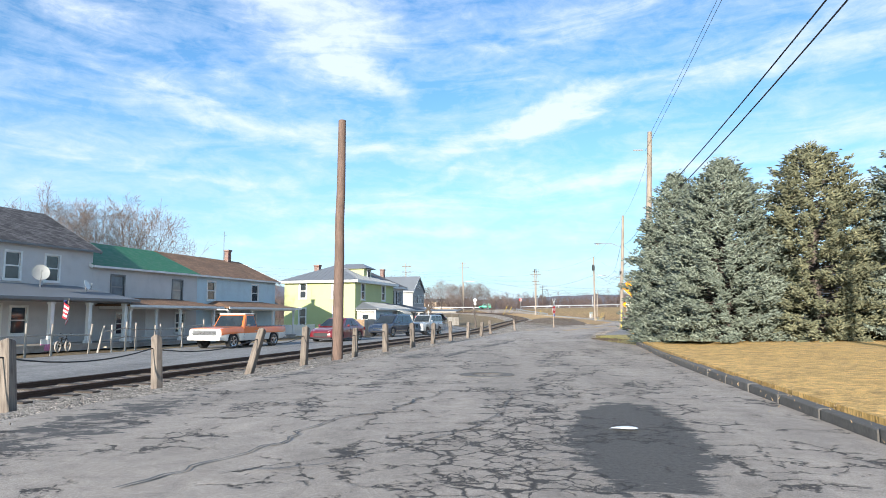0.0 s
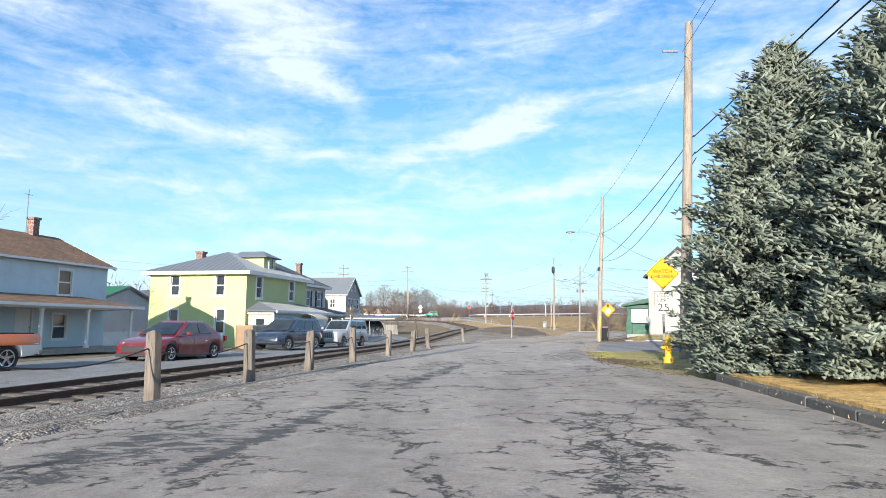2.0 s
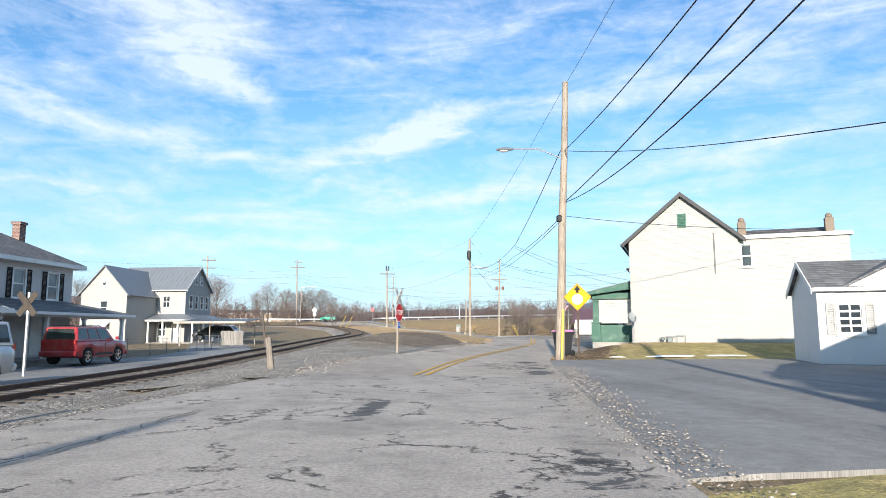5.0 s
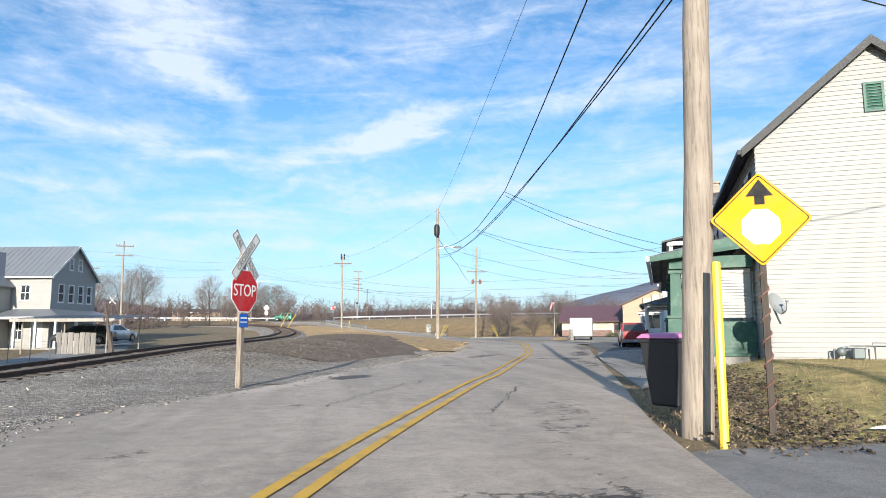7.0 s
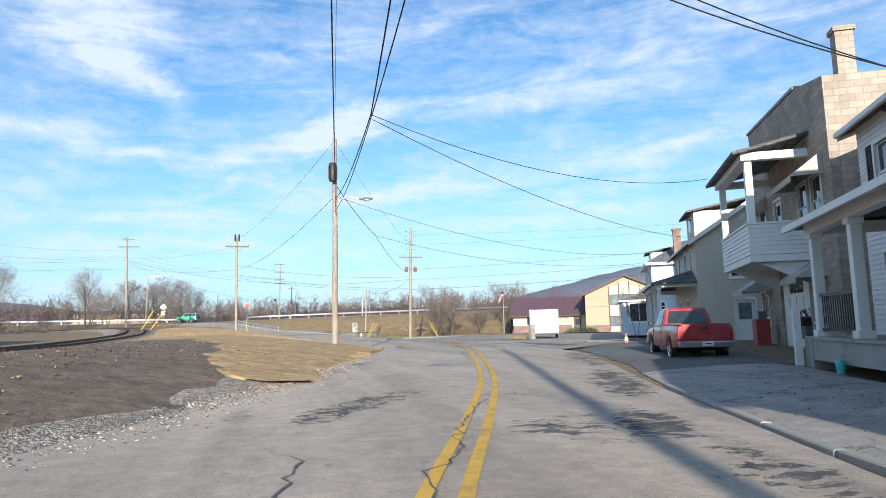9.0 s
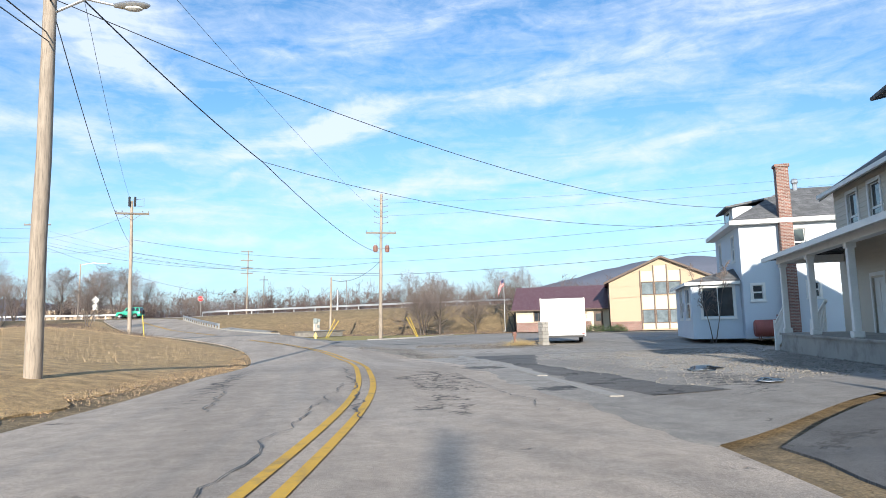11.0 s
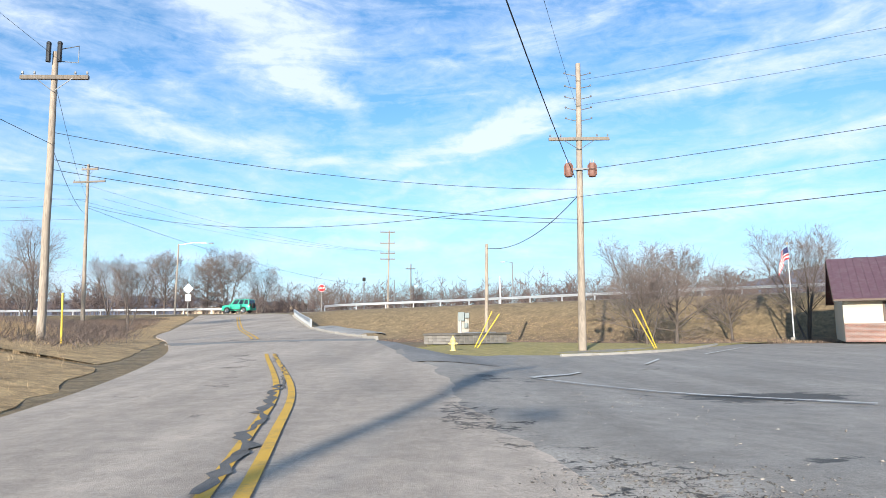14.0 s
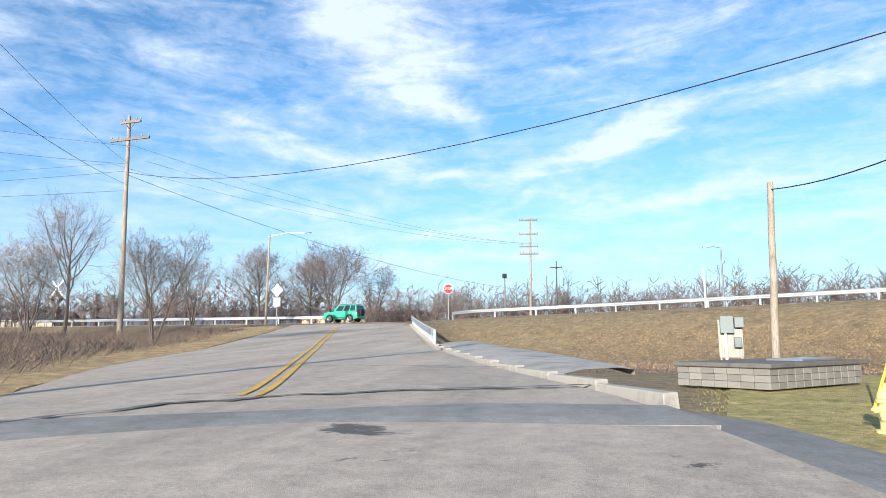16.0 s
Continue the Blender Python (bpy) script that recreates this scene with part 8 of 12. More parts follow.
def octagon(r):
    return [(r * math.cos(math.pi / 8 + math.pi / 4 * k) / math.cos(math.pi / 8), r * math.sin(math.pi / 8 + math.pi / 4 * k) / math.cos(math.pi / 8)) for k in range(8)]


def channel_post(o, h, material=None):
    part("sign_post", Geo().box(-0.035, 0.012, -0.3, 0.035, 0.018, h).box(-0.035, 0.018, -0.3, -0.029, 0.045, h).box(0.029, 0.018, -0.3, 0.035, 0.045, h), material or MAT["dull_steel"], o)


def sign_children():
    o = thing("road_sign", "yellow diamond and cream speed limit plate on a steel post", "road sign", m=Matrix.Translation((9.0, 41.15, 0.05)) @ Matrix.Rotation(radians(-6), 4, "Z"))
    channel_post(o, 3.36)
    m = Matrix.Translation((0, 0, 2.84))
    d = plate("diamond_plate", rounded(diamond(0.535), 0.05), MAT["sign_yellow"], o, m=m)
    plate("border", rounded(diamond(0.505), 0.04), MAT["sign_black"], d, -0.0085, -0.0065)
    plate("field", rounded(diamond(0.49), 0.04), MAT["sign_yellow"], d, -0.0105, -0.009)
    lettering(d, "WATCH", 0.165, 0, 0.07, -0.012, MAT["sign_black"])
    lettering(d, "CHILDREN", 0.165, 0, -0.10, -0.012, MAT["sign_black"], 0.95)
    s = plate("speed_plate", rounded([(-0.305, -0.38), (0.305, -0.38), (0.305, 0.38), (-0.305, 0.38)], 0.04), MAT["sign_cream"], o, m=Matrix.Translation((0, 0, 1.90)))
    for q in (window_ring(-0.285, -0.36, 0.285, 0.36, -0.27, -0.345, 0.27, 0.345, -0.0085, -0.0065),):
        part("border", q, MAT["sign_black"], s)
    lettering(s, "SPEED", 0.17, 0, 0.23, -0.009, MAT["sign_black"])
    lettering(s, "LIMIT", 0.17, 0, 0.07, -0.009, MAT["sign_black"])
    lettering(s, "25", 0.36, 0, -0.18, -0.009, MAT["sign_black"], 1.1)


def sign_stop_ahead():
    o = thing("road_sign", "yellow diamond stop-ahead sign on a wire-wrapped post", "road sign", m=Matrix.Translation((14.95, 71.5, 0.05)) @ Matrix.Rotation(radians(-24), 4, "Z"))
    channel_post(o, 2.9, MAT["tie"])
    d = plate("diamond_plate", rounded(diamond(0.555), 0.05), MAT["sign_yellow"], o, m=Matrix.Translation((0, 0, 2.42)))
    plate("border", rounded(diamond(0.525), 0.04), MAT["sign_black"], d, -0.0085, -0.0065)
    plate("field", rounded(diamond(0.51), 0.04), MAT["sign_yellow"], d, -0.0105, -0.009)
    plate("octagon", octagon(0.205), MAT["sign_white"], d, -0.013, -0.011, m=Matrix.Translation((0, 0, -0.09)))
    plate("arrow", [(-0.055, 0.17), (0.055, 0.17), (0.055, 0.27), (0.15, 0.27), (0, 0.47), (-0.15, 0.27), (-0.055, 0.27)], MAT["sign_black"], d, -0.013, -0.011)
    pts = [(0.05 * math.cos(k * 0.7), 0.03 + 0.05 * math.sin(k * 0.7), 0.1 + 1.7 * k / 60) for k in range(61)]
    part("wrapped_wire", Geo().tube(pts, 0.01, 4), MAT["rust"], o)


def sign_crossing():
    z = road_z(0, 79)
    o = thing("road_sign", "railway crossbuck over a red stop sign on a weathered post", "road sign", m=Matrix.Translation((8.27, 79.05, 0.2)) @ Matrix.Rotation(math.atan2(V2.y, V2.x) + math.pi / 2, 4, "Z"))
    part("sign_post", Geo().box(-0.06, 0.01, -0.3, 0.06, 0.12, 2.72), MAT["pole_grey"], o, bevel=0.01)
    m = Matrix.Translation((0, 0, 1.84))
    s = plate("stop_plate", octagon(0.45), MAT["sign_white"], o, m=m)
    plate("field", octagon(0.425), MAT["sign_red"], s, -0.009, -0.007)
    lettering(s, "STOP", 0.36, 0, 0, -0.011, MAT["sign_white"], 0.9)
    plate("stop_back", octagon(0.44), MAT["steel"], s, 0.001, 0.004)
    plate("blue_plate", [(-0.15, -0.14), (0.15, -0.14), (0.15, 0.14), (-0.15, 0.14)], MAT["sign_blue"], o, m=Matrix.Translation((0, 0, 1.22)))
    part("printed_bar", Geo().box(-0.11, -0.009, 1.26, 0.11, -0.0065, 1.29).box(-0.11, -0.009, 1.18, 0.11, -0.0065, 1.20), MAT["sign_white"], o)
    for k, (turn, words) in enumerate(((-48, ("RAIL", "ROAD")), (48, ("CROSSING",)))):
        mm = Matrix.Translation((0, -0.01 * k, 2.58)) @ Matrix.Rotation(radians(-turn), 4, "Y")
        b = plate("blade", [(-0.62, -0.115), (0.62, -0.115), (0.62, 0.115), (-0.62, 0.115)], MAT["sign_white"], o, m=mm)
        part("border", window_ring(-0.61, -0.105, 0.61, 0.105, -0.595, -0.09, 0.595, 0.09, -0.0085, -0.0065), MAT["sign_black"], b)
        if len(words) == 2:
            lettering(b, words[0], 0.17, -0.36, 0, -0.009, MAT["sign_black"], 0.85)
            lettering(b, words[1], 0.17, 0.36, 0, -0.009, MAT["sign_black"], 0.85)
        else:
            lettering(b, words[0], 0.17, 0, 0, -0.009, MAT["sign_black"], 1.0)


def sign_far_stop():
    o = thing("road_sign", "red stop sign at the top of the rise", "road sign", m=Matrix.Translation((11.0, 226.5, 3.6)) @ Matrix.Rotation(radians(8), 4, "Z"))
    channel_post(o, 3.1)
    s = plate("stop_plate", octagon(0.46), MAT["sign_white"], o, m=Matrix.Translation((0, 0, 3.2)))
    plate("field", octagon(0.43), MAT["sign_red"], s, -0.009, -0.007)
    lettering(s, "STOP", 0.36, 0, 0, -0.011, MAT["sign_white"], 0.9)


def sign_backs():
    o = thing("road_sign", "grey backs of a diamond sign and a small plate", "road sign", m=Matrix.Translation((-4.1, 219.8, 3.2)) @ Matrix.Rotation(radians(-5), 4, "Z"))
    channel_post(o, 4.0)
    plate("diamond_plate", diamond(0.62), MAT["steel"], o, m=Matrix.Translation((0, 0, 3.3)))
    plate("plate", [(-0.35, -0.4), (0.35, -0.4), (0.35, 0.4), (-0.35, 0.4)], MAT["steel"], o, m=Matrix.Translation((0, 0, 2.2)))


def guard_posts():
    g = Geo().hexa([(-0.10, -0.10, -0.4), (0.10, -0.10, -0.4), (0.10, 0.10, -0.4), (-0.10, 0.10, -0.4)], [(-0.085, -0.095, 0.97), (0.088, -0.085, 1.03), (0.095, 0.085, 0.95), (-0.085, 0.09, 1.02)])
    me = g.mesh("post", bevel=0.02)
    spots = [(-7.2, 10.2), (-6.4, 13.9), (-5.75, 17.3), (-5.05, 20.8), (-4.62, 24.2), (-3.75, 27.7), (-3.15, 31.0), (-2.4, 34.1), (-1.75, 37.3), (-1.08, 41.1), (-0.25, 45.1), (0.52, 48.6), (1.15, 52.8), (3.45, 67.6)]
    lean = {2: (0.03, -0.02), 3: (-0.05, 0.28), 4: (0.0, 0.05), 12: (0.02, -0.09), 11: (0.02, 0.07), 13: (0.0, -0.12)}
    rng = random.Random(8)
    tops = []
    for i, (x, y) in enumerate(spots):
        rx, ry = lean.get(i, (rng.uniform(-0.04, 0.04), rng.uniform(-0.06, 0.06)))
        m = Matrix.Translation((x, y, -0.05)) @ Euler((rx, ry, rng.uniform(-0.3, 0.3) - 0.2)).to_matrix().to_4x4() @ Matrix.Diagonal((rng.uniform(0.9, 1.12), rng.uniform(0.9, 1.1), rng.uniform(0.93, 1.1), 1))
        tagged(part("guard_post", me, MAT["post_wood"], None, m=m), "split weathered wooden guard post beside the railway", "post", "guard posts")
        tops.append(m @ Vector((0.0, -0.125, 0.72)))
    for a, b in zip(tops[:-1], tops[1:]):
        if (a - b).length < 6:
            pts = [a.lerp(b, k / 8) + Vector((0, 0, -0.16 * 4 * (k / 8) * (1 - k / 8))) for k in range(9)]
            solid("guard_cable", Geo().tube([tuple(p) for p in pts], 0.014, 5), MAT["black_iron"], "slack steel cable between guard posts", "cable", "guard cables")


def hydrant(x, y, z, material, label, turn=0.0, s=1.0):
    o = thing("fire_hydrant", label, "fire hydrant", m=Matrix.Translation((x, y, z)) @ Matrix.Rotation(turn, 4, "Z") @ Matrix.Scale(s, 4))
    part("barrel", Geo().tube([(0, 0, h) for h in (-0.15, 0.03, 0.03, 0.08, 0.09, 0.46, 0.48, 0.53, 0.54)], [0.15, 0.15, 0.165, 0.165, 0.105, 0.105, 0.14, 0.14, 0.11], 16), material, o, smooth=True)
    part("bonnet", Geo().tube([(0, 0, h) for h in (0.54, 0.56, 0.63, 0.69, 0.71)], [0.125, 0.125, 0.105, 0.05, 0.03], 16), material, o, smooth=True)
    part("nut", Geo().tube([(0, 0, 0.71), (0, 0, 0.77)], 0.026, 5), material, o)
    for way, r in (((-1, 0), 0.055), ((1, 0), 0.055), ((0, -1), 0.075)):
        c = part("outlet_cap", Geo().tube([(way[0] * d, way[1] * d, 0.38) for d in (0.08, 0.15, 0.15, 0.19, 0.2)], [r * 0.85, r * 0.85, r, r, r * 0.5], 12), material, o, smooth=True)
        part("cap_nut", Geo().tube([(way[0] * 0.19, way[1] * 0.19, 0.38), (way[0] * 0.23, way[1] * 0.23, 0.38)], 0.022, 5), material, c)
    part("cap_chain", Geo().tube([(-0.16, -0.05, 0.33), (-0.15, -0.10, 0.24), (-0.06, -0.12, 0.2), (0.0, -0.14, 0.3)], 0.006, 4), MAT["steel"], o)


def guy_guard(base, top, label="yellow plastic guard on a guy wire", r=0.036):
    b, t = Vector(base), Vector(top)
    solid("guy_guard", Geo().tube([tuple(b - (t - b) * 0.05), tuple(t)], r, 8), MAT["guy_yellow"], label, "guy guard", "guy guards")


sign_children()
sign_stop_ahead()
sign_crossing()
sign_far_stop()
sign_backs()
guard_posts()
hydrant(8.95, 40.7, 0.12, MAT["hydrant_yellow"], "bright yellow fire hydrant beside a sign post", -0.15)
hydrant(27.7, 174.2, 0.02, MAT["hydrant_cream"], "faded cream-yellow fire hydrant on the grass", 0.2, 1.08)
guy_guard((14.15, 71.2, 0.0), (14.32, 71.45, 1.95), r=0.05)
guy_guard((38.6, 175.2, 0.0), (37.4, 174.9, 2.15), r=0.03)
guy_guard((38.75, 175.35, 0.0), (37.75, 174.8, 2.15), r=0.03)
guy_guard((29.0, 177.9, 0.1), (30.1, 178.7, 2.2), r=0.03)
guy_guard((29.15, 177.7, 0.1), (30.5, 178.3, 2.05), r=0.03)
guy_guard((3.5, 152.0, 0.9), (4.8, 153.0, 3.6))
guy_guard((4.4, 151.0, 0.9), (5.8, 152.2, 3.4))
guy_guard((13.3, 163.5, 0.2), (13.0, 163.9, 2.7))

# ---- leaf and twig tools ----
def blades(name, starts, ways, lengths, widths, material, parent=None, label="", rng=None, slim=False):
    """Many thin pointed sprays in one mesh: each a slim double pyramid, or a plain three-sided spike."""
    n = len(starts)
    ways = ways / np.linalg.norm(ways, axis=1, keepdims=True)
    ref = rng.normal(size=(n, 3))
    side = np.cross(ways, ref)
    side /= np.linalg.norm(side, axis=1, keepdims=True)
    up = np.cross(ways, side)
    mid = starts + ways * (lengths * 0.4)[:, None]
    tip = starts + ways * lengths[:, None]
    w = widths[:, None]
    if slim:
        v = np.stack([starts + side * w, starts - side * w * 0.5 + up * w * 0.87, starts - side * w * 0.5 - up * w * 0.87, tip], 1).reshape(-1, 3)
        tri = np.array([(0, 1, 3), (1, 2, 3), (2, 0, 3)])
    else:
        v = np.stack([starts, mid + side * w, mid + up * w * 0.6, mid - side * w, mid - up * w * 0.6, tip], 1).reshape(-1, 3)
    if not slim:
        tri = np.array([(0, 2, 1), (0, 3, 2), (0, 4, 3), (0, 1, 4), (5, 1, 2), (5, 2, 3), (5, 3, 4), (5, 4, 1)])
    f = (tri[None] + (4 if slim else 6) * np.arange(n)[:, None, None]).reshape(-1, 3)
    me = bpy.data.meshes.new(name)
    me.vertices.add(len(v))
    me.vertices.foreach_set("co", v.astype(np.float32).ravel())
    me.loops.add(f.size)
    me.loops.foreach_set("vertex_index", f.astype(np.int32).ravel())
    me.polygons.add(len(f))
    me.polygons.foreach_set("loop_start", np.arange(0, f.size, 3, dtype=np.int32))
    me.update()
    me.validate()
    return part(name, me, material, parent, label)


def leafage(name, base, tip, rough=0.8):
    m, t, b = start_material(name, rough)
    geo = t.nodes.new("ShaderNodeNewGeometry")
    at = place(t, (1, 1, 1), True)
    col = ramp(t, geo.outputs["Random Per Island"], [(0.0, tuple(c * 0.6 for c in base)), (0.45, tuple(base)), (0.85, tuple(tip)), (1.0, tuple(min(c * 1.25, 1) for c in tip))])
    col = blend(t, ramp(t, noise_of(t, at, 0.7, 4), [(0.42, 0.0), (0.68, 0.7)]), col, tuple(c * 0.75 for c in base))
    t.links.new(col, b.inputs["Base Color"])
    return m


MAT["spruce"] = leafage("spruce_needles", (0.135, 0.160, 0.122), (0.235, 0.268, 0.215))
MAT["spruce_olive"] = leafage("olive_spruce_needles", (0.125, 0.130, 0.075), (0.215, 0.21, 0.125))
MAT["bark"] = timber("grey_bark", (0.125, 0.10, 0.085), (0.055, 0.045, 0.04))
MAT["twig"] = surface("bare_twigs", (0.175, 0.138, 0.125), 0.9, 0.3, 0.4, 20, 0.0, world=True)
MAT["far_twig"] = surface("far_brush", (0.150, 0.108, 0.095), 0.95, 0.35, 0.06, 2, 0.0, world=True)
MAT["dry_stem"] = surface("dry_stems", (0.50, 0.345, 0.19), 0.95, 0.35, 0.5, 9, 0.0, world=True)
MAT["brush_stem"] = surface("brush_stems", (0.19, 0.135, 0.105), 0.95, 0.35, 0.4, 9, 0.0, world=True)
MAT["shrub"] = leafage("dark_shrub_leaves", (0.045, 0.050, 0.042), (0.11, 0.115, 0.095))
MAT["evergreen"] = leafage("evergreen_bush", (0.045, 0.075, 0.030), (0.12, 0.16, 0.065))
MAT["loose_stone"] = leafage("loose_stones", (0.22, 0.19, 0.165), (0.46, 0.41, 0.36), 0.95)
MAT["rubble"] = leafage("rubble_stone", (0.13, 0.115, 0.10), (0.32, 0.285, 0.25), 0.95)
MAT["litter"] = leafage("leaf_litter", (0.085, 0.062, 0.045), (0.235, 0.175, 0.115), 0.95)


def scatter(name, area, count, lo, hi, material, label, category, seed, height=ground_z, flat=0.45, long=1.0, lift=0.0):
    """Loose stones or leaves strewn between two lines, denser along the middle, past counting."""
    rng = np.random.default_rng(seed)
    a, b = resample([(*p, 0) for p in area[0]], 0.5), resample([(*p, 0) for p in area[1]], 0.5)
    S = []
    for k in range(count):
        f, g = rng.uniform(), min(max(0.5 + rng.normal(0, 0.28), -0.1), 1.1)
        p = a[int(f * (len(a) - 1))].lerp(b[int(f * (len(b) - 1))], g)
        x, y = p.x + rng.normal(0, 0.1), p.y + rng.normal(0, 0.25)
        S.append((x, y, height(x, y) + lift))
    size = rng.uniform(lo, hi, count) * rng.uniform(0.5, 1.0, count)
    W = np.stack([rng.normal(0, 1, count), rng.normal(0, 1, count), rng.normal(0, 0.15, count)], 1)
    ob = blades(name, np.array(S), W, size * 2 * long, size * flat, material, None, rng=rng, slim=flat > 0.5)
    return tagged(ob, label, category, kind="stuff")

# ---- vehicles ----
def wheel(parent, x, y, r, w, rim_mat, spokes=5):
    """A tyre with its rim; y is the outer face."""
    side = 1 if y > 0 else -1
    n = 20
    def ring(rad, yy):
        return [(x + rad * math.cos(2 * math.pi * k / n), yy, r + rad * math.sin(2 * math.pi * k / n)) for k in range(n)]
    o = part("wheel", Geo().loft([ring(0.06, y - side * w * 0.9), ring(r * 0.6, y - side * w * 0.9), ring(r * 0.62, y - side * w * 0.25), ring(0.06, y - side * w * 0.25)]), MAT["black_trim"], parent)
    t = Geo()
    t.loft([ring(r * 0.63, y - side * w), ring(r * 0.93, y - side * w), ring(r, y - side * w * 0.88), ring(r, y - side * w * 0.12), ring(r * 0.93, y), ring(r * 0.66, y - side * 0.012), ring(r * 0.63, y - side * 0.05)], caps=False)
    part("tyre", t, MAT["rubber"], o, smooth=True)
    g = Geo()
    g.loft([ring(r * 0.645, y - side * 0.06), ring(r * 0.655, y - side * 0.005), ring(r * 0.57, y - side * 0.015), ring(r * 0.56, y - side * 0.06)], caps=False)
    for k in range(spokes):
        a = 2 * math.pi * k / spokes + 0.3
        c, s = math.cos(a), math.sin(a)
        wide = r * (0.11 if spokes < 8 else 0.07)
        pts = [(c * r * 0.12 - s * wide, s * r * 0.12 + c * wide), (c * r * 0.58 - s * wide * 0.8, s * r * 0.58 + c * wide * 0.8), (c * r * 0.58 + s * wide * 0.8, s * r * 0.58 - c * wide * 0.8), (c * r * 0.12 + s * wide, s * r * 0.12 - c * wide)]
        g.hexa([(x + px, y - side * 0.055, r + pz) for px, pz in pts], [(x + px, y - side * 0.02, r + pz) for px, pz in pts])
    g.loft([ring(r * 0.17, y - side * 0.06), ring(r * 0.17, y - side * 0.012), ring(0.01, y - side * 0.008)])
    part("rim", g, rim_mat, o)
    return o


def body_geo(L, W, xs, low, top, axles, arch, round_end=0.10, tuck=0.05):
    """The lower body: cross sections along x; top is (x, z) of the hood, belt and deck line; arches are cut at the axles."""
    g = Geo()
    stations = sorted(set([round(v, 3) for v in xs] + [round(a + arch * math.cos(math.pi * k / 10), 3) for a in axles for k in range(11)]))
    rings = []
    for x in stations:
        end = min((L / 2 - abs(x)) / 0.55, 1.0)
        w = W / 2 - round_end * (1 - max(end, 0) ** 0.5)
        zt = between(top, x)
        zb = low + 0.10 * (1 - min((L / 2 - abs(x)) / 0.35, 1.0))
        for a in axles:
            d = arch ** 2 - (x - a) ** 2
            if d > 0:
                zb = max(zb, arch * 0.86 + math.sqrt(d) - 0.02)
        zb = min(zb, zt - 0.16)
        mid = zb + (zt - zb) * 0.55
        half = [(w - 0.05, zb), (w - 0.01, zb + 0.06), (w, mid), (w - 0.015, zt - 0.12), (w - tuck, zt - 0.03), (w - tuck - 0.07, zt), (w * 0.45, zt + 0.015)]
        rings.append([(x, p, z) for p, z in half] + [(x, -p, z) for p, z in reversed(half)])
    return g.loft(rings)


def pane_between(a, b, c, d, s0, s1, t0, t1, out, thick=0.012):
    """A pane lying on a quad a-b (bottom) d-c (top), between shares s along and t up, standing off along out."""
    def at(s, t):
        return Vector(a).lerp(Vector(b), s).lerp(Vector(d).lerp(Vector(c), s), t)
    q = [at(s0, t0), at(s1, t0), at(s1, t1), at(s0, t1)]
    n = (q[1] - q[0]).cross(q[3] - q[0]).normalized()
    if n.dot(Vector(out)) < 0:
        n = -n
    return Geo().hexa([p - n * 0.01 for p in q], [p + n * thick for p in q])


def cabin(o, x0, x1, t0, t1, zb, zt, W, paint, lean=0.14, sides=(), roof=None, rails=False):
    """The glazed upper body from the belt at zb to the roof at zt; x0 is the rear; sides are shares of windows along it."""
    wb, wt = W / 2 - 0.06, W / 2 - lean
    lo = [(x0, -wb, zb), (x1, -wb, zb), (x1, wb, zb), (x0, wb, zb)]
    hi = [(t0, -wt, zt), (t1, -wt, zt), (t1, wt, zt), (t0, wt, zt)]
    c = part("cabin", Geo().hexa([(p[0], p[1], p[2] - 0.04) for p in lo], hi), paint, o, bevel=0.035)
    part("roof_panel", Geo().hexa([(t0 + 0.05, -wt + 0.05, zt - 0.01), (t1 - 0.05, -wt + 0.05, zt - 0.01), (t1 - 0.05, wt - 0.05, zt - 0.01), (t0 + 0.05, wt - 0.05, zt - 0.01)],
                                  [(t0 + 0.16, -wt + 0.14, zt + 0.035), (t1 - 0.16, -wt + 0.14, zt + 0.035), (t1 - 0.16, wt - 0.14, zt + 0.035), (t0 + 0.16, wt - 0.14, zt + 0.035)]), roof or paint, o, bevel=0.02)
    part("windshield", pane_between(lo[1], lo[2], hi[2], hi[1], 0.06, 0.94, 0.07, 0.90, (1, 0, 0)), MAT["car_glass"], o)
    part("rear_window", pane_between(lo[0], lo[3], hi[3], hi[0], 0.09, 0.91, 0.12, 0.86, (-1, 0, 0)), MAT["car_glass"], o)
    for s0, s1 in sides:
        part("side_window", pane_between(lo[0], lo[1], hi[1], hi[0], s0, s1, 0.10, 0.88, (0, -1, 0)), MAT["car_glass"], o)
        part("side_window", pane_between(lo[3], lo[2], hi[2], hi[3], s0, s1, 0.10, 0.88, (0, 1, 0)), MAT["car_glass"], o)
    if rails:
        for s in (-1, 1):
            part("roof_rail", Geo().tube([(t0 + 0.2, s * (wt - 0.06), zt + 0.01), (t0 + 0.3, s * (wt - 0.06), zt + 0.07), (t1 - 0.4, s * (wt - 0.06), zt + 0.07), (t1 - 0.25, s * (wt - 0.06), zt + 0.01)], 0.016, 6), MAT["black_trim"], o)
    return c


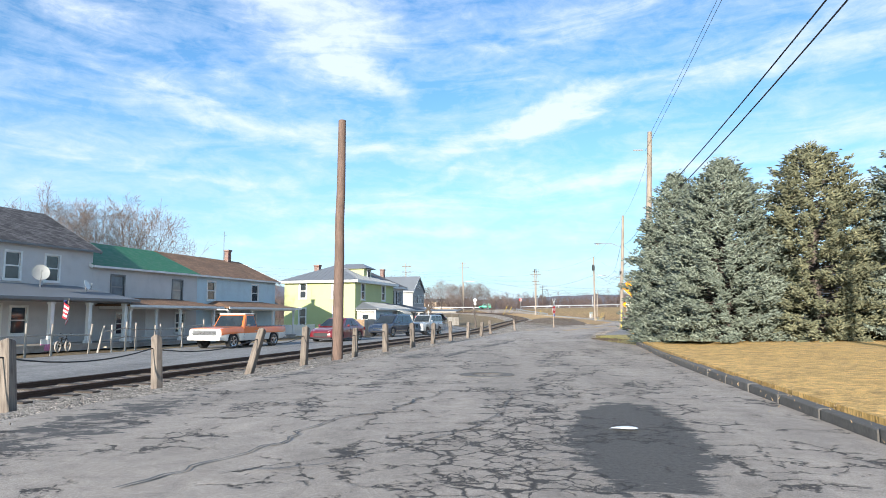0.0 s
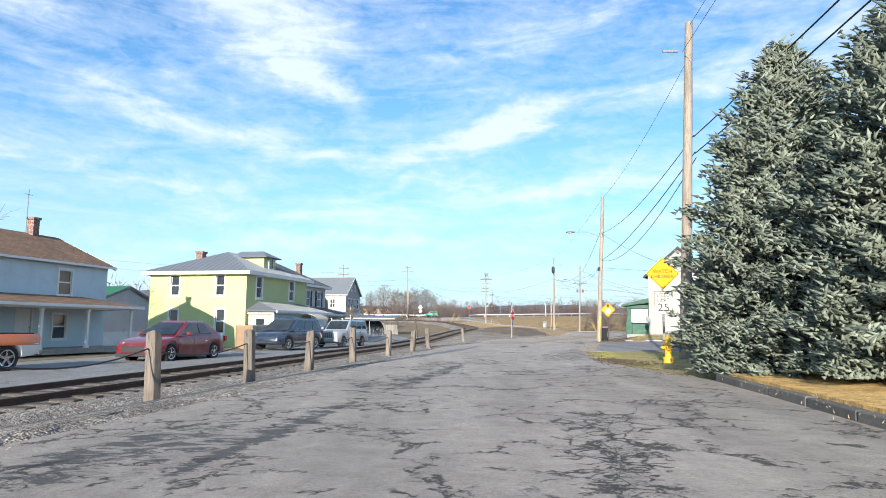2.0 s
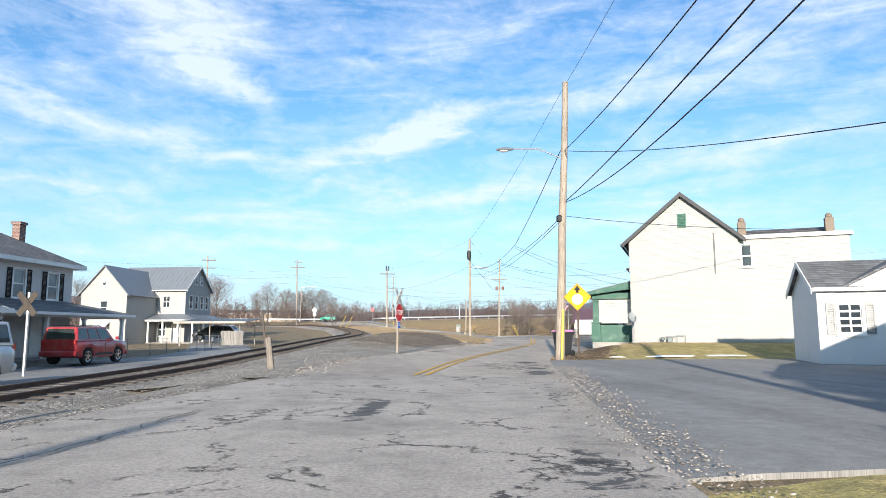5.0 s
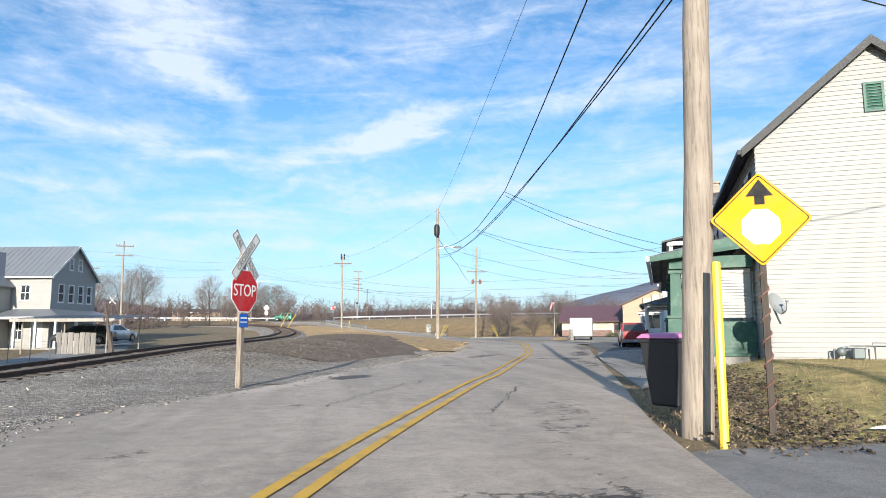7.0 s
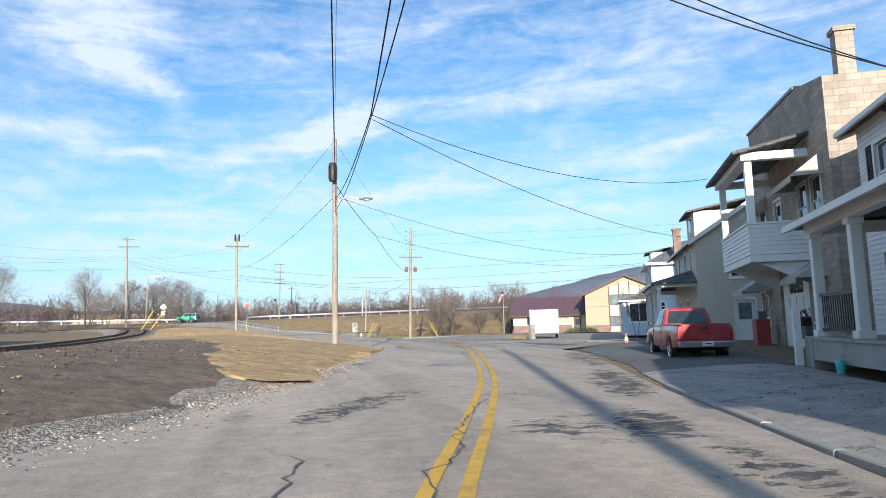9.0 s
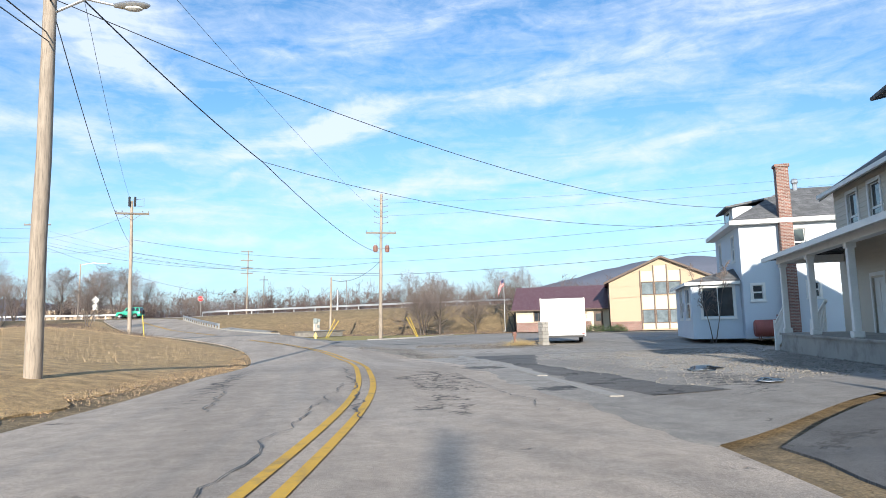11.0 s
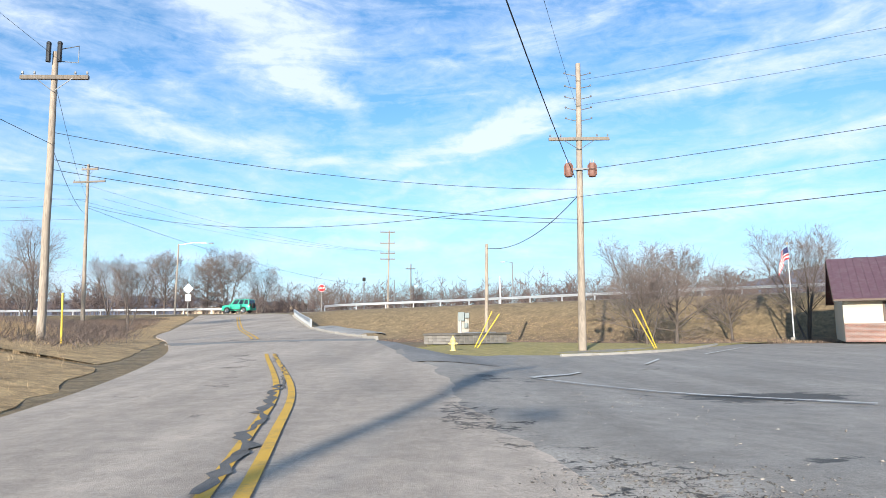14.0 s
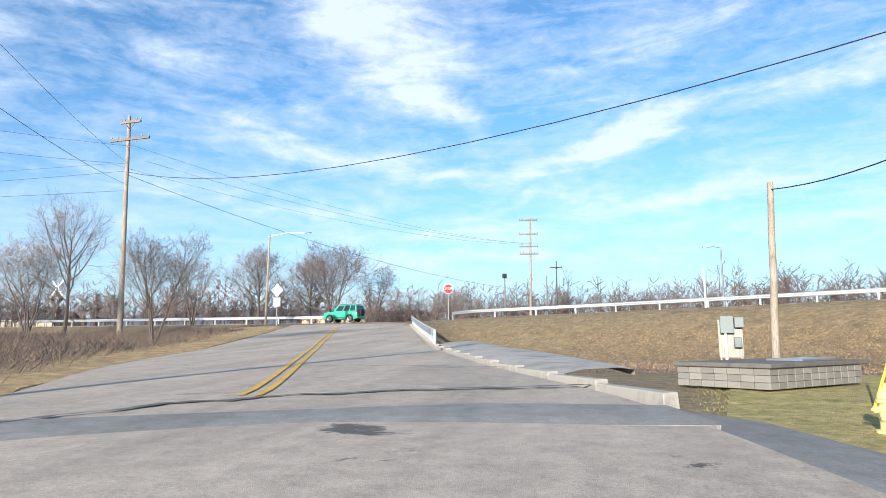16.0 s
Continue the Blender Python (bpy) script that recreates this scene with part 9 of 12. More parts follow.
def fittings(o, L, W, zh, zt, zb, front, paint, lamp="round", seams=(), belt=0.9):
    """Lamps, grille, bumpers, mirrors, handles and door seams."""
    f, r = L / 2, -L / 2
    for s in (-1, 1):
        if lamp == "round":
            part("headlight", Geo().tube([(f - 0.06, s * (W / 2 - 0.25), zh), (f + 0.02, s * (W / 2 - 0.25), zh)], 0.10, 14), MAT["lamp_lens"], o)
        else:
            part("headlight", Geo().hexa([(f - 0.30, s * (W / 2 - 0.09), zh - 0.05), (f - 0.02, s * (W / 2 - 0.42), zh - 0.07), (f - 0.05, s * (W / 2 - 0.45), zh - 0.05), (f - 0.32, s * (W / 2 - 0.14), zh - 0.03)],
                                         [(f - 0.42, s * (W / 2 - 0.06), zh + 0.10), (f - 0.10, s * (W / 2 - 0.40), zh + 0.06), (f - 0.16, s * (W / 2 - 0.44), zh + 0.05), (f - 0.44, s * (W / 2 - 0.12), zh + 0.09)]), MAT["lamp_lens"], o)
        part("tail_light", Geo().box(r - 0.012, s * (W / 2 - 0.30), zt - 0.12, r + 0.12, s * (W / 2 - 0.085), zt + 0.08), MAT["tail_red"], o, bevel=0.015)
        part("mirror", Geo().box(front - 0.10, s * (W / 2 + 0.04), belt + 0.03, front + 0.02, s * (W / 2 + 0.20), belt + 0.17), paint, o, bevel=0.03)
        for x in seams:
            part("door_seam", Geo().box(x - 0.006, s * (W / 2 - 0.02), zb + 0.12, x + 0.006, s * (W / 2 + 0.003), belt - 0.08), MAT["black_trim"], o)
        for x in seams[:-1]:
            part("door_handle", Geo().box(x + 0.10, s * (W / 2 - 0.01), belt - 0.20, x + 0.24, s * (W / 2 + 0.022), belt - 0.165), MAT["chrome"], o, bevel=0.006)


def stand(x, y, z, heading):
    """A vehicle's frame: heading in degrees from north, clockwise."""
    return Matrix.Translation((x, y, z)) @ Matrix.Rotation(radians(90 - heading), 4, "Z")


def nose_from(front, rear, half, overhang_mid):
    """The middle of a vehicle from its near front and rear wheels, half its width away to the right of its heading."""
    f, r = Vector(front), Vector(rear)
    way = (f - r).normalized()
    right = Vector((way.y, -way.x))
    mid = (f + r) / 2 + right * half + way * overhang_mid
    return mid, math.degrees(math.atan2(way.x, way.y))


def old_pickup():
    mid, head = nose_from((-11.2, 35.01), (-10.26, 38.1), 0.93, -0.05)
    L, W = 5.2, 1.98
    o = thing("pickup_truck", "orange and white vintage pickup truck parked by the street", "pickup truck", m=stand(mid.x, mid.y, -0.24, head))
    axles = (1.67, -1.56)
    top = [(-2.6, 1.02), (0.1, 1.03), (0.75, 1.06), (2.45, 1.0), (2.6, 0.94)]
    xs = [-2.6, -2.55, -2.4, -2.0, -0.9, -0.2, 0.4, 0.9, 2.2, 2.5, 2.6]
    part("body", body_geo(L, W, xs, 0.38, top, axles, 0.44, 0.05), CAR["white"], o, "cream-white lower sides", smooth=True)
    up = [(x, z) for x, z in top]
    g = Geo()
    for x0, x1 in ((-2.595, -0.17), (0.95, 2.55)):
        n = 8
        rings = []
        for k in range(n + 1):
            x = x0 + (x1 - x0) * k / n
            z = between(up, x)
            w = W / 2 + 0.004 - 0.05 * (1 - min((L / 2 - abs(x)) / 0.55, 1.0) ** 0.5)
            rings.append([(x, w, z - 0.30), (x, w, z - 0.10), (x, w - 0.06, z + 0.004), (x, w * 0.45, z + 0.028), (x, -w * 0.45, z + 0.028), (x, -w + 0.06, z + 0.004), (x, -w, z - 0.10), (x, -w, z - 0.30), (x, -w + 0.03, z - 0.30), (x, -w * 0.4, z - 0.02), (x, w * 0.4, z - 0.02), (x, w - 0.03, z - 0.30)])
        g.loft(rings)
    part("upper_panel", g, CAR["orange"], o, "orange hood and upper bed sides", smooth=True)
    part("door_band", Geo().box(-0.17, -W / 2 - 0.003, 0.74, 0.95, W / 2 + 0.003, 1.03), CAR["orange"], o, "orange band across the doors")
    part("bed_floor", Geo().box(-2.5, -0.80, 1.03, -0.30, 0.80, 1.062), MAT["black_trim"], o)
    cabin(o, -0.22, 0.98, -0.05, 0.62, 1.02, 1.66, W, CAR["orange"], 0.20, ((0.12, 0.80),), roof=CAR["white"])
    part("roof_cap", Geo().box(-0.10, -0.80, 1.64, 0.66, 0.80, 1.71), CAR["white"], o, "white roof", bevel=0.03)
    part("grille", Geo().box(2.58, -0.70, 0.66, 2.625, 0.70, 0.90), MAT["steel"], o)
    for k in range(4):
        part("grille_bar", Geo().box(2.62, -0.70, 0.69 + 0.055 * k, 2.635, 0.70, 0.71 + 0.055 * k), MAT["black_trim"], o)
    part("bumper", Geo().box(2.60, -0.97, 0.42, 2.72, 0.97, 0.60), CAR["white"], o, bevel=0.03)
    part("rear_bumper", Geo().box(-2.74, -0.90, 0.42, -2.60, 0.90, 0.56), MAT["chrome"], o, bevel=0.02)
    fittings(o, L, W, 0.79, 0.80, 0.38, 0.80, MAT["chrome"], "round", (-0.16, 0.95), 1.02)
    for a in axles:
        for s in (-1, 1):
            wheel(o, a, s * 0.97, 0.37, 0.24, MAT["chrome"], 5)


def sedan(m, paint, label):
    L, W = 4.6, 1.8
    o = thing("sedan", label, "car", m=m)
    axles = (1.36, -1.33)
    top = [(-2.3, 0.90), (-2.0, 1.0), (-1.2, 0.98), (1.0, 0.94), (1.7, 0.84), (2.15, 0.72), (2.3, 0.62)]
    part("body", body_geo(L, W, [-2.3, -2.26, -2.1, -1.8, -0.8, 0, 0.6, 1.0, 1.9, 2.1, 2.25, 2.3], 0.20, top, axles, 0.37, 0.24), paint, o, smooth=True)
    cabin(o, -1.95, 1.15, -1.05, 0.15, 0.95, 1.47, W, paint, 0.30, ((0.24, 0.50), (0.53, 0.86)))
    part("grille", Geo().box(2.20, -0.48, 0.36, 2.31, 0.48, 0.60), MAT["black_trim"], o, bevel=0.02)
    part("bumper", Geo().box(2.12, -0.72, 0.22, 2.335, 0.72, 0.34), MAT["black_trim"], o, bevel=0.03)
    fittings(o, L, W, 0.66, 0.82, 0.20, 0.62, paint, "slant", (-0.85, 0.05, 1.0), 0.92)
    part("sill", Geo().box(-0.95, -0.88, 0.17, 0.98, 0.88, 0.24), MAT["black_trim"], o)
    for a in axles:
        for s in (-1, 1):
            wheel(o, a, s * 0.89, 0.325, 0.21, MAT["chrome"], 5)
    return o


def tall_wagon(m, paint, label, L=4.9, W=1.95, roof_z=1.74, belt=1.06, boxy=False, axles=(1.5, -1.45), spokes=10, r=0.375, top_paint=None, spare=False, name="suv"):
    o = thing(name, label, "car", m=m)
    f = L / 2
    hood = belt - (0.02 if boxy else 0.08)
    top = [(-f, belt - 0.02), (0.7, belt), (1.0, belt - 0.01), (f - 0.5, hood), (f - 0.08, hood - (0.05 if boxy else 0.16)), (f, hood - (0.12 if boxy else 0.30))]
    part("body", body_geo(L, W, [-f, -f + 0.05, -f + 0.2, -1.0, 0, 0.7, 1.0, f - 0.5, f - 0.2, f - 0.05, f], 0.30, top, axles, r + 0.055, 0.10 if boxy else 0.2), paint, o, smooth=True)
    if boxy:
        cabin(o, -f + 0.06, 0.95, -f + 0.18, 0.30, belt, roof_z, W, paint, 0.17, ((0.05, 0.27), (0.31, 0.56), (0.60, 0.90)), rails=True, roof=top_paint)
    else:
        cabin(o, -f + 0.10, 1.45, -f + 0.45, 0.40, belt, roof_z, W, paint, 0.24, ((0.10, 0.30), (0.33, 0.58), (0.61, 0.88)), rails=True, roof=top_paint)
    part("grille", Geo().box(f - 0.09, -0.55, 0.62, f + 0.015, 0.55, hood - 0.16) if boxy else Geo().box(f - 0.14, -0.42, 0.64, f + 0.008, 0.42, hood - 0.26), MAT["black_trim"] if boxy else MAT["chrome"], o, bevel=0.02)
    if boxy:
        for k in range(8):
            part("grille_bar", Geo().box(f - 0.02, -0.52 + 0.14 * k, 0.63, f + 0.03, -0.45 + 0.14 * k, hood - 0.17), paint, o)
    part("bumper", Geo().box(f - 0.12, -W / 2 + 0.04, 0.36, f + 0.07, W / 2 - 0.04, 0.58) if boxy else Geo().box(f - 0.30, -W / 2 + 0.26, 0.34, f + 0.025, W / 2 - 0.26, 0.58), paint, o, bevel=0.04 if boxy else 0.09)
    if not boxy:
        part("air_intake", Geo().box(f - 0.1, -0.5, 0.40, f + 0.032, 0.5, 0.50), MAT["black_trim"], o, bevel=0.02)
    part("rear_bumper", Geo().box(-f - 0.07, -W / 2 + 0.04, 0.38, -f + 0.1, W / 2 - 0.04, 0.60), MAT["black_trim"] if not boxy else paint, o, bevel=0.04)
    fittings(o, L, W, hood - 0.22, belt - 0.05, 0.30, 0.85, paint, "round" if boxy else "slant", (-0.95, 0.1, 1.0), belt)
    for s in (-1, 1):
        part("side_trim", Geo().box(axles[1] + 0.5, s * (W / 2 - 0.01), 0.40, axles[0] - 0.5, s * (W / 2 + 0.012), 0.50), MAT["black_trim"] if boxy else MAT["chrome"], o)
    if spare:
        wheel_holder = part("spare_wheel", Geo().tube([(-f - 0.02, 0.1, 0.98), (-f - 0.10, 0.1, 0.98)], 0.2, 18), MAT["black_trim"], o)
        part("spare_tyre", Geo().tube([(-f - 0.08, 0.1, 0.98), (-f - 0.11, 0.1, 0.98), (-f - 0.27, 0.1, 0.98), (-f - 0.30, 0.1, 0.98)], [0.33, 0.38, 0.38, 0.33], 22), MAT["rubber"], o, smooth=True)
    for a in axles:
        for s in (-1, 1):
            wheel(o, a, s * (W / 2 - 0.01), r, 0.24, MAT["chrome"], spokes)
    return o


def red_pickup():
    L, W = 4.9, 1.76
    o = thing("pickup_truck", "red compact pickup truck with a steel step bumper", "pickup truck", m=stand(28.15, 102.2, 0.11, 21) @ Matrix.Scale(0.9, 4))
    axles = (1.48, -1.36)
    top = [(-2.45, 1.10), (-0.35, 1.11), (0.9, 1.06), (2.3, 0.98), (2.45, 0.85)]
    part("body", body_geo(L, W, [-2.45, -2.42, -2.3, -1.9, -0.5, -0.4, 0.5, 0.9, 2.1, 2.35, 2.45], 0.38, top, axles, 0.42, 0.06), CAR["scarlet"], o, smooth=True)
    part("bed_floor", Geo().box(-2.36, -0.70, 1.10, -0.42, 0.70, 1.135), MAT["black_trim"], o)
    for s in (-1, 1):
        part("bed_rail", Geo().box(-2.45, s * 0.72 - 0.05, 1.11, -0.38, s * 0.72 + 0.05, 1.145), CAR["scarlet"], o, bevel=0.012)
    part("tailgate", Geo().box(-2.475, -0.70, 0.66, -2.44, 0.70, 1.13), CAR["scarlet"], o, "red tailgate with a black latch", bevel=0.015)
    part("tailgate_handle", Geo().box(-2.485, -0.09, 0.97, -2.47, 0.09, 1.03), MAT["black_trim"], o)
    cabin(o, -0.42, 1.05, -0.20, 0.55, 1.10, 1.66, W, CAR["scarlet"], 0.22, ((0.14, 0.80),))
    part("bumper", Geo().hexa([(-2.62, -0.80, 0.42), (-2.44, -0.82, 0.42), (-2.44, 0.82, 0.42), (-2.62, 0.80, 0.42)], [(-2.66, -0.86, 0.60), (-2.42, -0.86, 0.60), (-2.42, 0.86, 0.60), (-2.66, 0.86, 0.60)]), MAT["steel"], o, "dull steel step bumper", bevel=0.02)
    part("front_bumper", Geo().box(2.40, -0.84, 0.42, 2.56, 0.84, 0.60), MAT["steel"], o, bevel=0.03)
    plate_ = part("number_plate", Geo().box(-2.672, -0.16, 0.46, -2.655, 0.16, 0.60), MAT["sign_white"], o)
    part("plate_bar", Geo().box(-2.678, -0.11, 0.51, -2.668, 0.11, 0.55), MAT["sign_blue"], plate_)
    part("grille", Geo().box(2.40, -0.5, 0.66, 2.47, 0.5, 0.86), MAT["black_trim"], o)
    part("exhaust", Geo().tube([(-2.2, -0.55, 0.36), (-2.6, -0.6, 0.34)], 0.03, 8), MAT["rust"], o)
    part("axle", Geo().tube([(-1.36, -0.7, 0.34), (-1.36, 0.7, 0.34)], 0.07, 8), MAT["black_trim"], o)
    part("differential", Geo().ball((-1.36, 0, 0.34), 0.15, 10, 6), MAT["black_trim"], o)
    fittings(o, L, W, 0.78, 0.86, 0.38, 0.78, MAT["black_trim"], "slant", (-0.30, 0.95), 1.08)
    for a in axles:
        for s in (-1, 1):
            wheel(o, a, s * 0.88, 0.35, 0.23, MAT["chrome"], 6)


old_pickup()
mid, head = nose_from((-7.96, 43.7), (-7.31, 46.31), 0.87, 0.0)
sedan(stand(mid.x, mid.y, -0.27, head), CAR["red"], "dark red sedan parked facing along the street")
mid, head = nose_from((-6.64, 56.53), (-5.68, 59.32), 0.95, 0.0)
tall_wagon(stand(mid.x, mid.y, -0.31, head), CAR["blue"], "dark blue family suv with many-spoked wheels")
mid, head = nose_from((-4.42, 62.58), (-3.55, 65.12), 0.9, 0.0)
tall_wagon(stand(mid.x, mid.y, -0.33, head), CAR["silver"], "silver boxy suv with round headlights", 4.4, 1.82, 1.75, 1.12, True, (1.38, -1.30), 5, 0.36)
tall_wagon(stand(-6.2, 78.5, -0.3, 12), CAR["scarlet"], "red off-road car with its rear to the street", 4.0, 1.75, 1.65, 1.05, True, (1.2, -1.15), 5, 0.36, top_paint=MAT["black_trim"])
tall_wagon(stand(22.6, 60.9, 0.05, 200 - 108), CAR["tan"], "pale jeep with a spare wheel on its rear door", 3.9, 1.75, 1.80, 1.12, True, (1.2, -1.15), 5, 0.38, top_paint=MAT["black_trim"], spare=True, name="jeep")
tall_wagon(stand(-9.2, 121.5, 0.2, -95), CAR["dark"], "dark parked car under the carport", 4.4, 1.8, 1.5, 0.98, False, (1.35, -1.3), 5, 0.33)
sedan(stand(-8.6, 127.0, 0.35, 20), CAR["silver"], "silver parked car behind the carport fence")
tall_wagon(stand(-0.8, 229.3, 3.72, -76), CAR["teal"], "bright green jeep on the highway", 4.2, 1.8, 1.82, 1.1, True, (1.3, -1.2), 5, 0.4, top_paint=MAT["black_trim"], spare=True, name="jeep")
red_pickup()


def box_trailer():
    """Enclosed trailer seen from its rear doors."""
    way = Vector((0.407, 0.913))
    mid = Vector((39.95, 140.4)) + way * 3.0
    o = thing("enclosed_trailer", "white enclosed box trailer parked in the lot", "trailer", m=stand(mid.x, mid.y, 0.05, math.degrees(math.atan2(way.x, way.y))))
    part("body", Geo().box(-3.0, -1.27, 0.42, 3.0, 1.27, 2.62), MAT["trailer_white"], o, bevel=0.04)
    for s in (-1, 1):
        part("rear_door", Geo().box(-3.02, s * 0.61 - 0.59, 0.50, -2.99, s * 0.61 + 0.59, 2.52), MAT["trailer_white"], o, bevel=0.008)
        part("corner_post", Geo().box(-3.03, s * 1.25 - 0.04, 0.42, -2.95, s * 1.25 + 0.04, 2.63), MAT["sign_white"], o)
        part("skirt", Geo().box(-2.98, s * 1.28 - 0.012, 0.40, 2.98, s * 1.28 + 0.012, 0.52), MAT["steel"], o)
    part("latch", Geo().box(-3.05, 0.20, 1.42, -3.02, 0.62, 1.46), MAT["steel"], o)
    part("bumper", Geo().box(-3.10, -1.2, 0.34, -2.98, 1.2, 0.46), MAT["black_trim"], o)
    for s in (-1, 1):
        part("marker_light", Geo().box(-3.04, s * 1.15 - 0.08, 0.50, -3.015, s * 1.15 + 0.08, 0.56), MAT["tail_red"], o)
        for a in (-0.45, 0.45):
            wheel(o, a, s * 1.2, 0.34, 0.22, MAT["sign_white"], 6)
    part("hitch", Geo().tube([(3.0, 0, 0.46), (4.1, 0, 0.46)], 0.06, 8), MAT["black_trim"], o)


box_trailer()

# ---- small things, west side ----
def along_west(a, b, z=0.0):
    p = U1 * a + V1 * b
    return Vector((p.x, p.y, z))


def yard_fence(name, spots, rails, high, material, label, lean=None, r=0.045):
    o = thing(name, label, "fence")
    rng = random.Random(len(spots))
    pts = []
    for i, (a, b, z) in enumerate(spots):
        base = along_west(a, b, z)
        tilt = (lean or {}).get(i, (rng.uniform(-0.03, 0.03), rng.uniform(-0.03, 0.03)))
        h = high * rng.uniform(0.9, 1.12)
        tip = base + Vector((tilt[0] * h, tilt[1] * h, h))
        part("post", Geo().tube([tuple(base - Vector((0, 0, 0.15))), tuple(base.lerp(tip, 0.5)), tuple(tip)], [r * 1.1, r, r * 0.92], 7), material, o)
        pts.append((base, tip))
    for k, (p, q) in enumerate(zip(pts, pts[1:])):
        for f in rails:
            if (p[0] - q[0]).length < 2.6:
                part("rail", Geo().tube([tuple(p[0].lerp(p[1], f + rng.uniform(-0.03, 0.03))), tuple(q[0].lerp(q[1], f + rng.uniform(-0.03, 0.03)))], 0.03, 6), material, o)
    return o


yard_fence("rail_fence", [(20.5, -23.2, -0.25), (21.8, -23.2, -0.25), (23.0, -23.2, -0.25), (24.2, -23.2, -0.25), (25.4, -23.2, -0.22), (27.3, -23.2, -0.25)], (0.62,), 1.22, MAT["grey_fence"], "grey weathered rail fence before the porch", {5: (0.10, 0.02)})
yard_fence("rail_fence", [(27.9, -23.3, -0.25), (28.6, -23.2, -0.25), (29.45, -23.2, -0.22), (30.1, -23.2, -0.25), (31.4, -23.2, -0.25), (31.8, -23.2, -0.25), (33.4, -23.2, -0.25), (35.2, -23.2, -0.25)], (0.45, 0.78), 1.25, MAT["grey_fence"], "grey weathered rail fence with loose posts", {0: (0.22, 0.05)})
solid("plank", Geo().box(-1.1, -0.07, 0, 1.1, 0.07, 0.05).moved(Matrix.Translation(along_west(29.8, -24.3, -0.17)) @ Matrix.Rotation(WEST + 0.5, 4, "Z") @ Matrix.Rotation(0.05, 4, "Y")), MAT["office_cream"], "pale loose plank lying in the yard", "plank", bevel=0.008)


def dish(m, r, label, material):
    """A satellite dish on a bent arm; it faces along -y."""
    o = thing("satellite_dish", label, "satellite dish", "satellite dishes", m=m)
    n, rings = 18, []
    for f, d in ((0.02, 0.16), (0.4, 0.13), (0.75, 0.07), (1.0, 0.0), (1.0, -0.012), (0.75, 0.055), (0.4, 0.115), (0.02, 0.145)):
        rings.append([(r * f * math.cos(2 * math.pi * k / n), d * r * 2, r * 1.08 * f * math.sin(2 * math.pi * k / n)) for k in range(n)])
    part("reflector", Geo().loft(rings), material, o, smooth=True)
    part("arm", Geo().tube([(0, 0.1 * r, -r * 1.02), (0, -0.55 * r, -r * 0.95), (0, -0.95 * r, -0.25 * r)], 0.014, 6), MAT["dull_steel"], o)
    part("receiver", Geo().box(-0.05, -1.08 * r, -0.30 * r, 0.05, -0.88 * r, -0.12 * r), material, o, bevel=0.012)
    part("mast", Geo().tube([(0, 0.30 * r, 0), (0, 0.55 * r, -0.3 * r), (0, 0.55 * r, -1.75 * r)], 0.022, 6), MAT["dull_steel"], o)
    return o


p = along_west(26.9, -25.7, 3.30)
dish(Matrix.Translation(p) @ Matrix.Rotation(radians(40), 4, "Z") @ Matrix.Rotation(radians(-22), 4, "X"), 0.36, "large pale satellite dish on the porch roof", MAT["dish_grey"])
p = along_west(29.6, -25.8, 2.86)
dish(Matrix.Translation(p) @ Matrix.Rotation(radians(95), 4, "Z") @ Matrix.Rotation(radians(-22), 4, "X"), 0.24, "small white satellite dish at the roof edge", MAT["sign_white"])


def striped_flag(m, w, h, label, drape=0.0, pole=None):
    """A cloth flag in stripes with a dark corner, hanging in folds."""
    o = thing("flag", label, "flag", m=m)
    def at(u, v):
        return (w * u * (1 - 0.35 * drape), 0.05 * math.sin(9 * u + 2 * v) * (1 + drape), -h * v - drape * w * u * u * 0.9)
    for k in range(7):
        n = 8
        rings = []
        for i in range(n + 1):
            u = i / n
            a, b = at(u, k / 7), at(u, (k + 1) / 7)
            rings.append([a, b, (b[0], b[1] + 0.006, b[2]), (a[0], a[1] + 0.006, a[2])])
        part("stripe", Geo().loft(rings), MAT["flag_white"] if k % 2 else MAT["flag_red"], o)
    rings = []
    for i in range(5):
        u = i / 4 * 0.42
        a, b = at(u, 0.0), at(u, 0.5)
        rings.append([(a[0], a[1] - 0.006, a[2]), (b[0], b[1] - 0.006, b[2]), (b[0], b[1] + 0.012, b[2]), (a[0], a[1] + 0.012, a[2])])
    part("corner_field", Geo().loft(rings), MAT["flag_blue"], o)
    if pole:
        part("staff", Geo().tube(pole, 0.015, 6), MAT["grey_fence"], o)
    return o


p = along_west(27.1, -24.5, 2.05)
striped_flag(Matrix.Translation(p) @ Matrix.Rotation(radians(-30), 4, "Z"), 0.55, 0.75, "small striped flag hanging from the porch post", 0.8, [(-0.25, 0.3, -0.45), (0.5, -0.02, 0.05)])


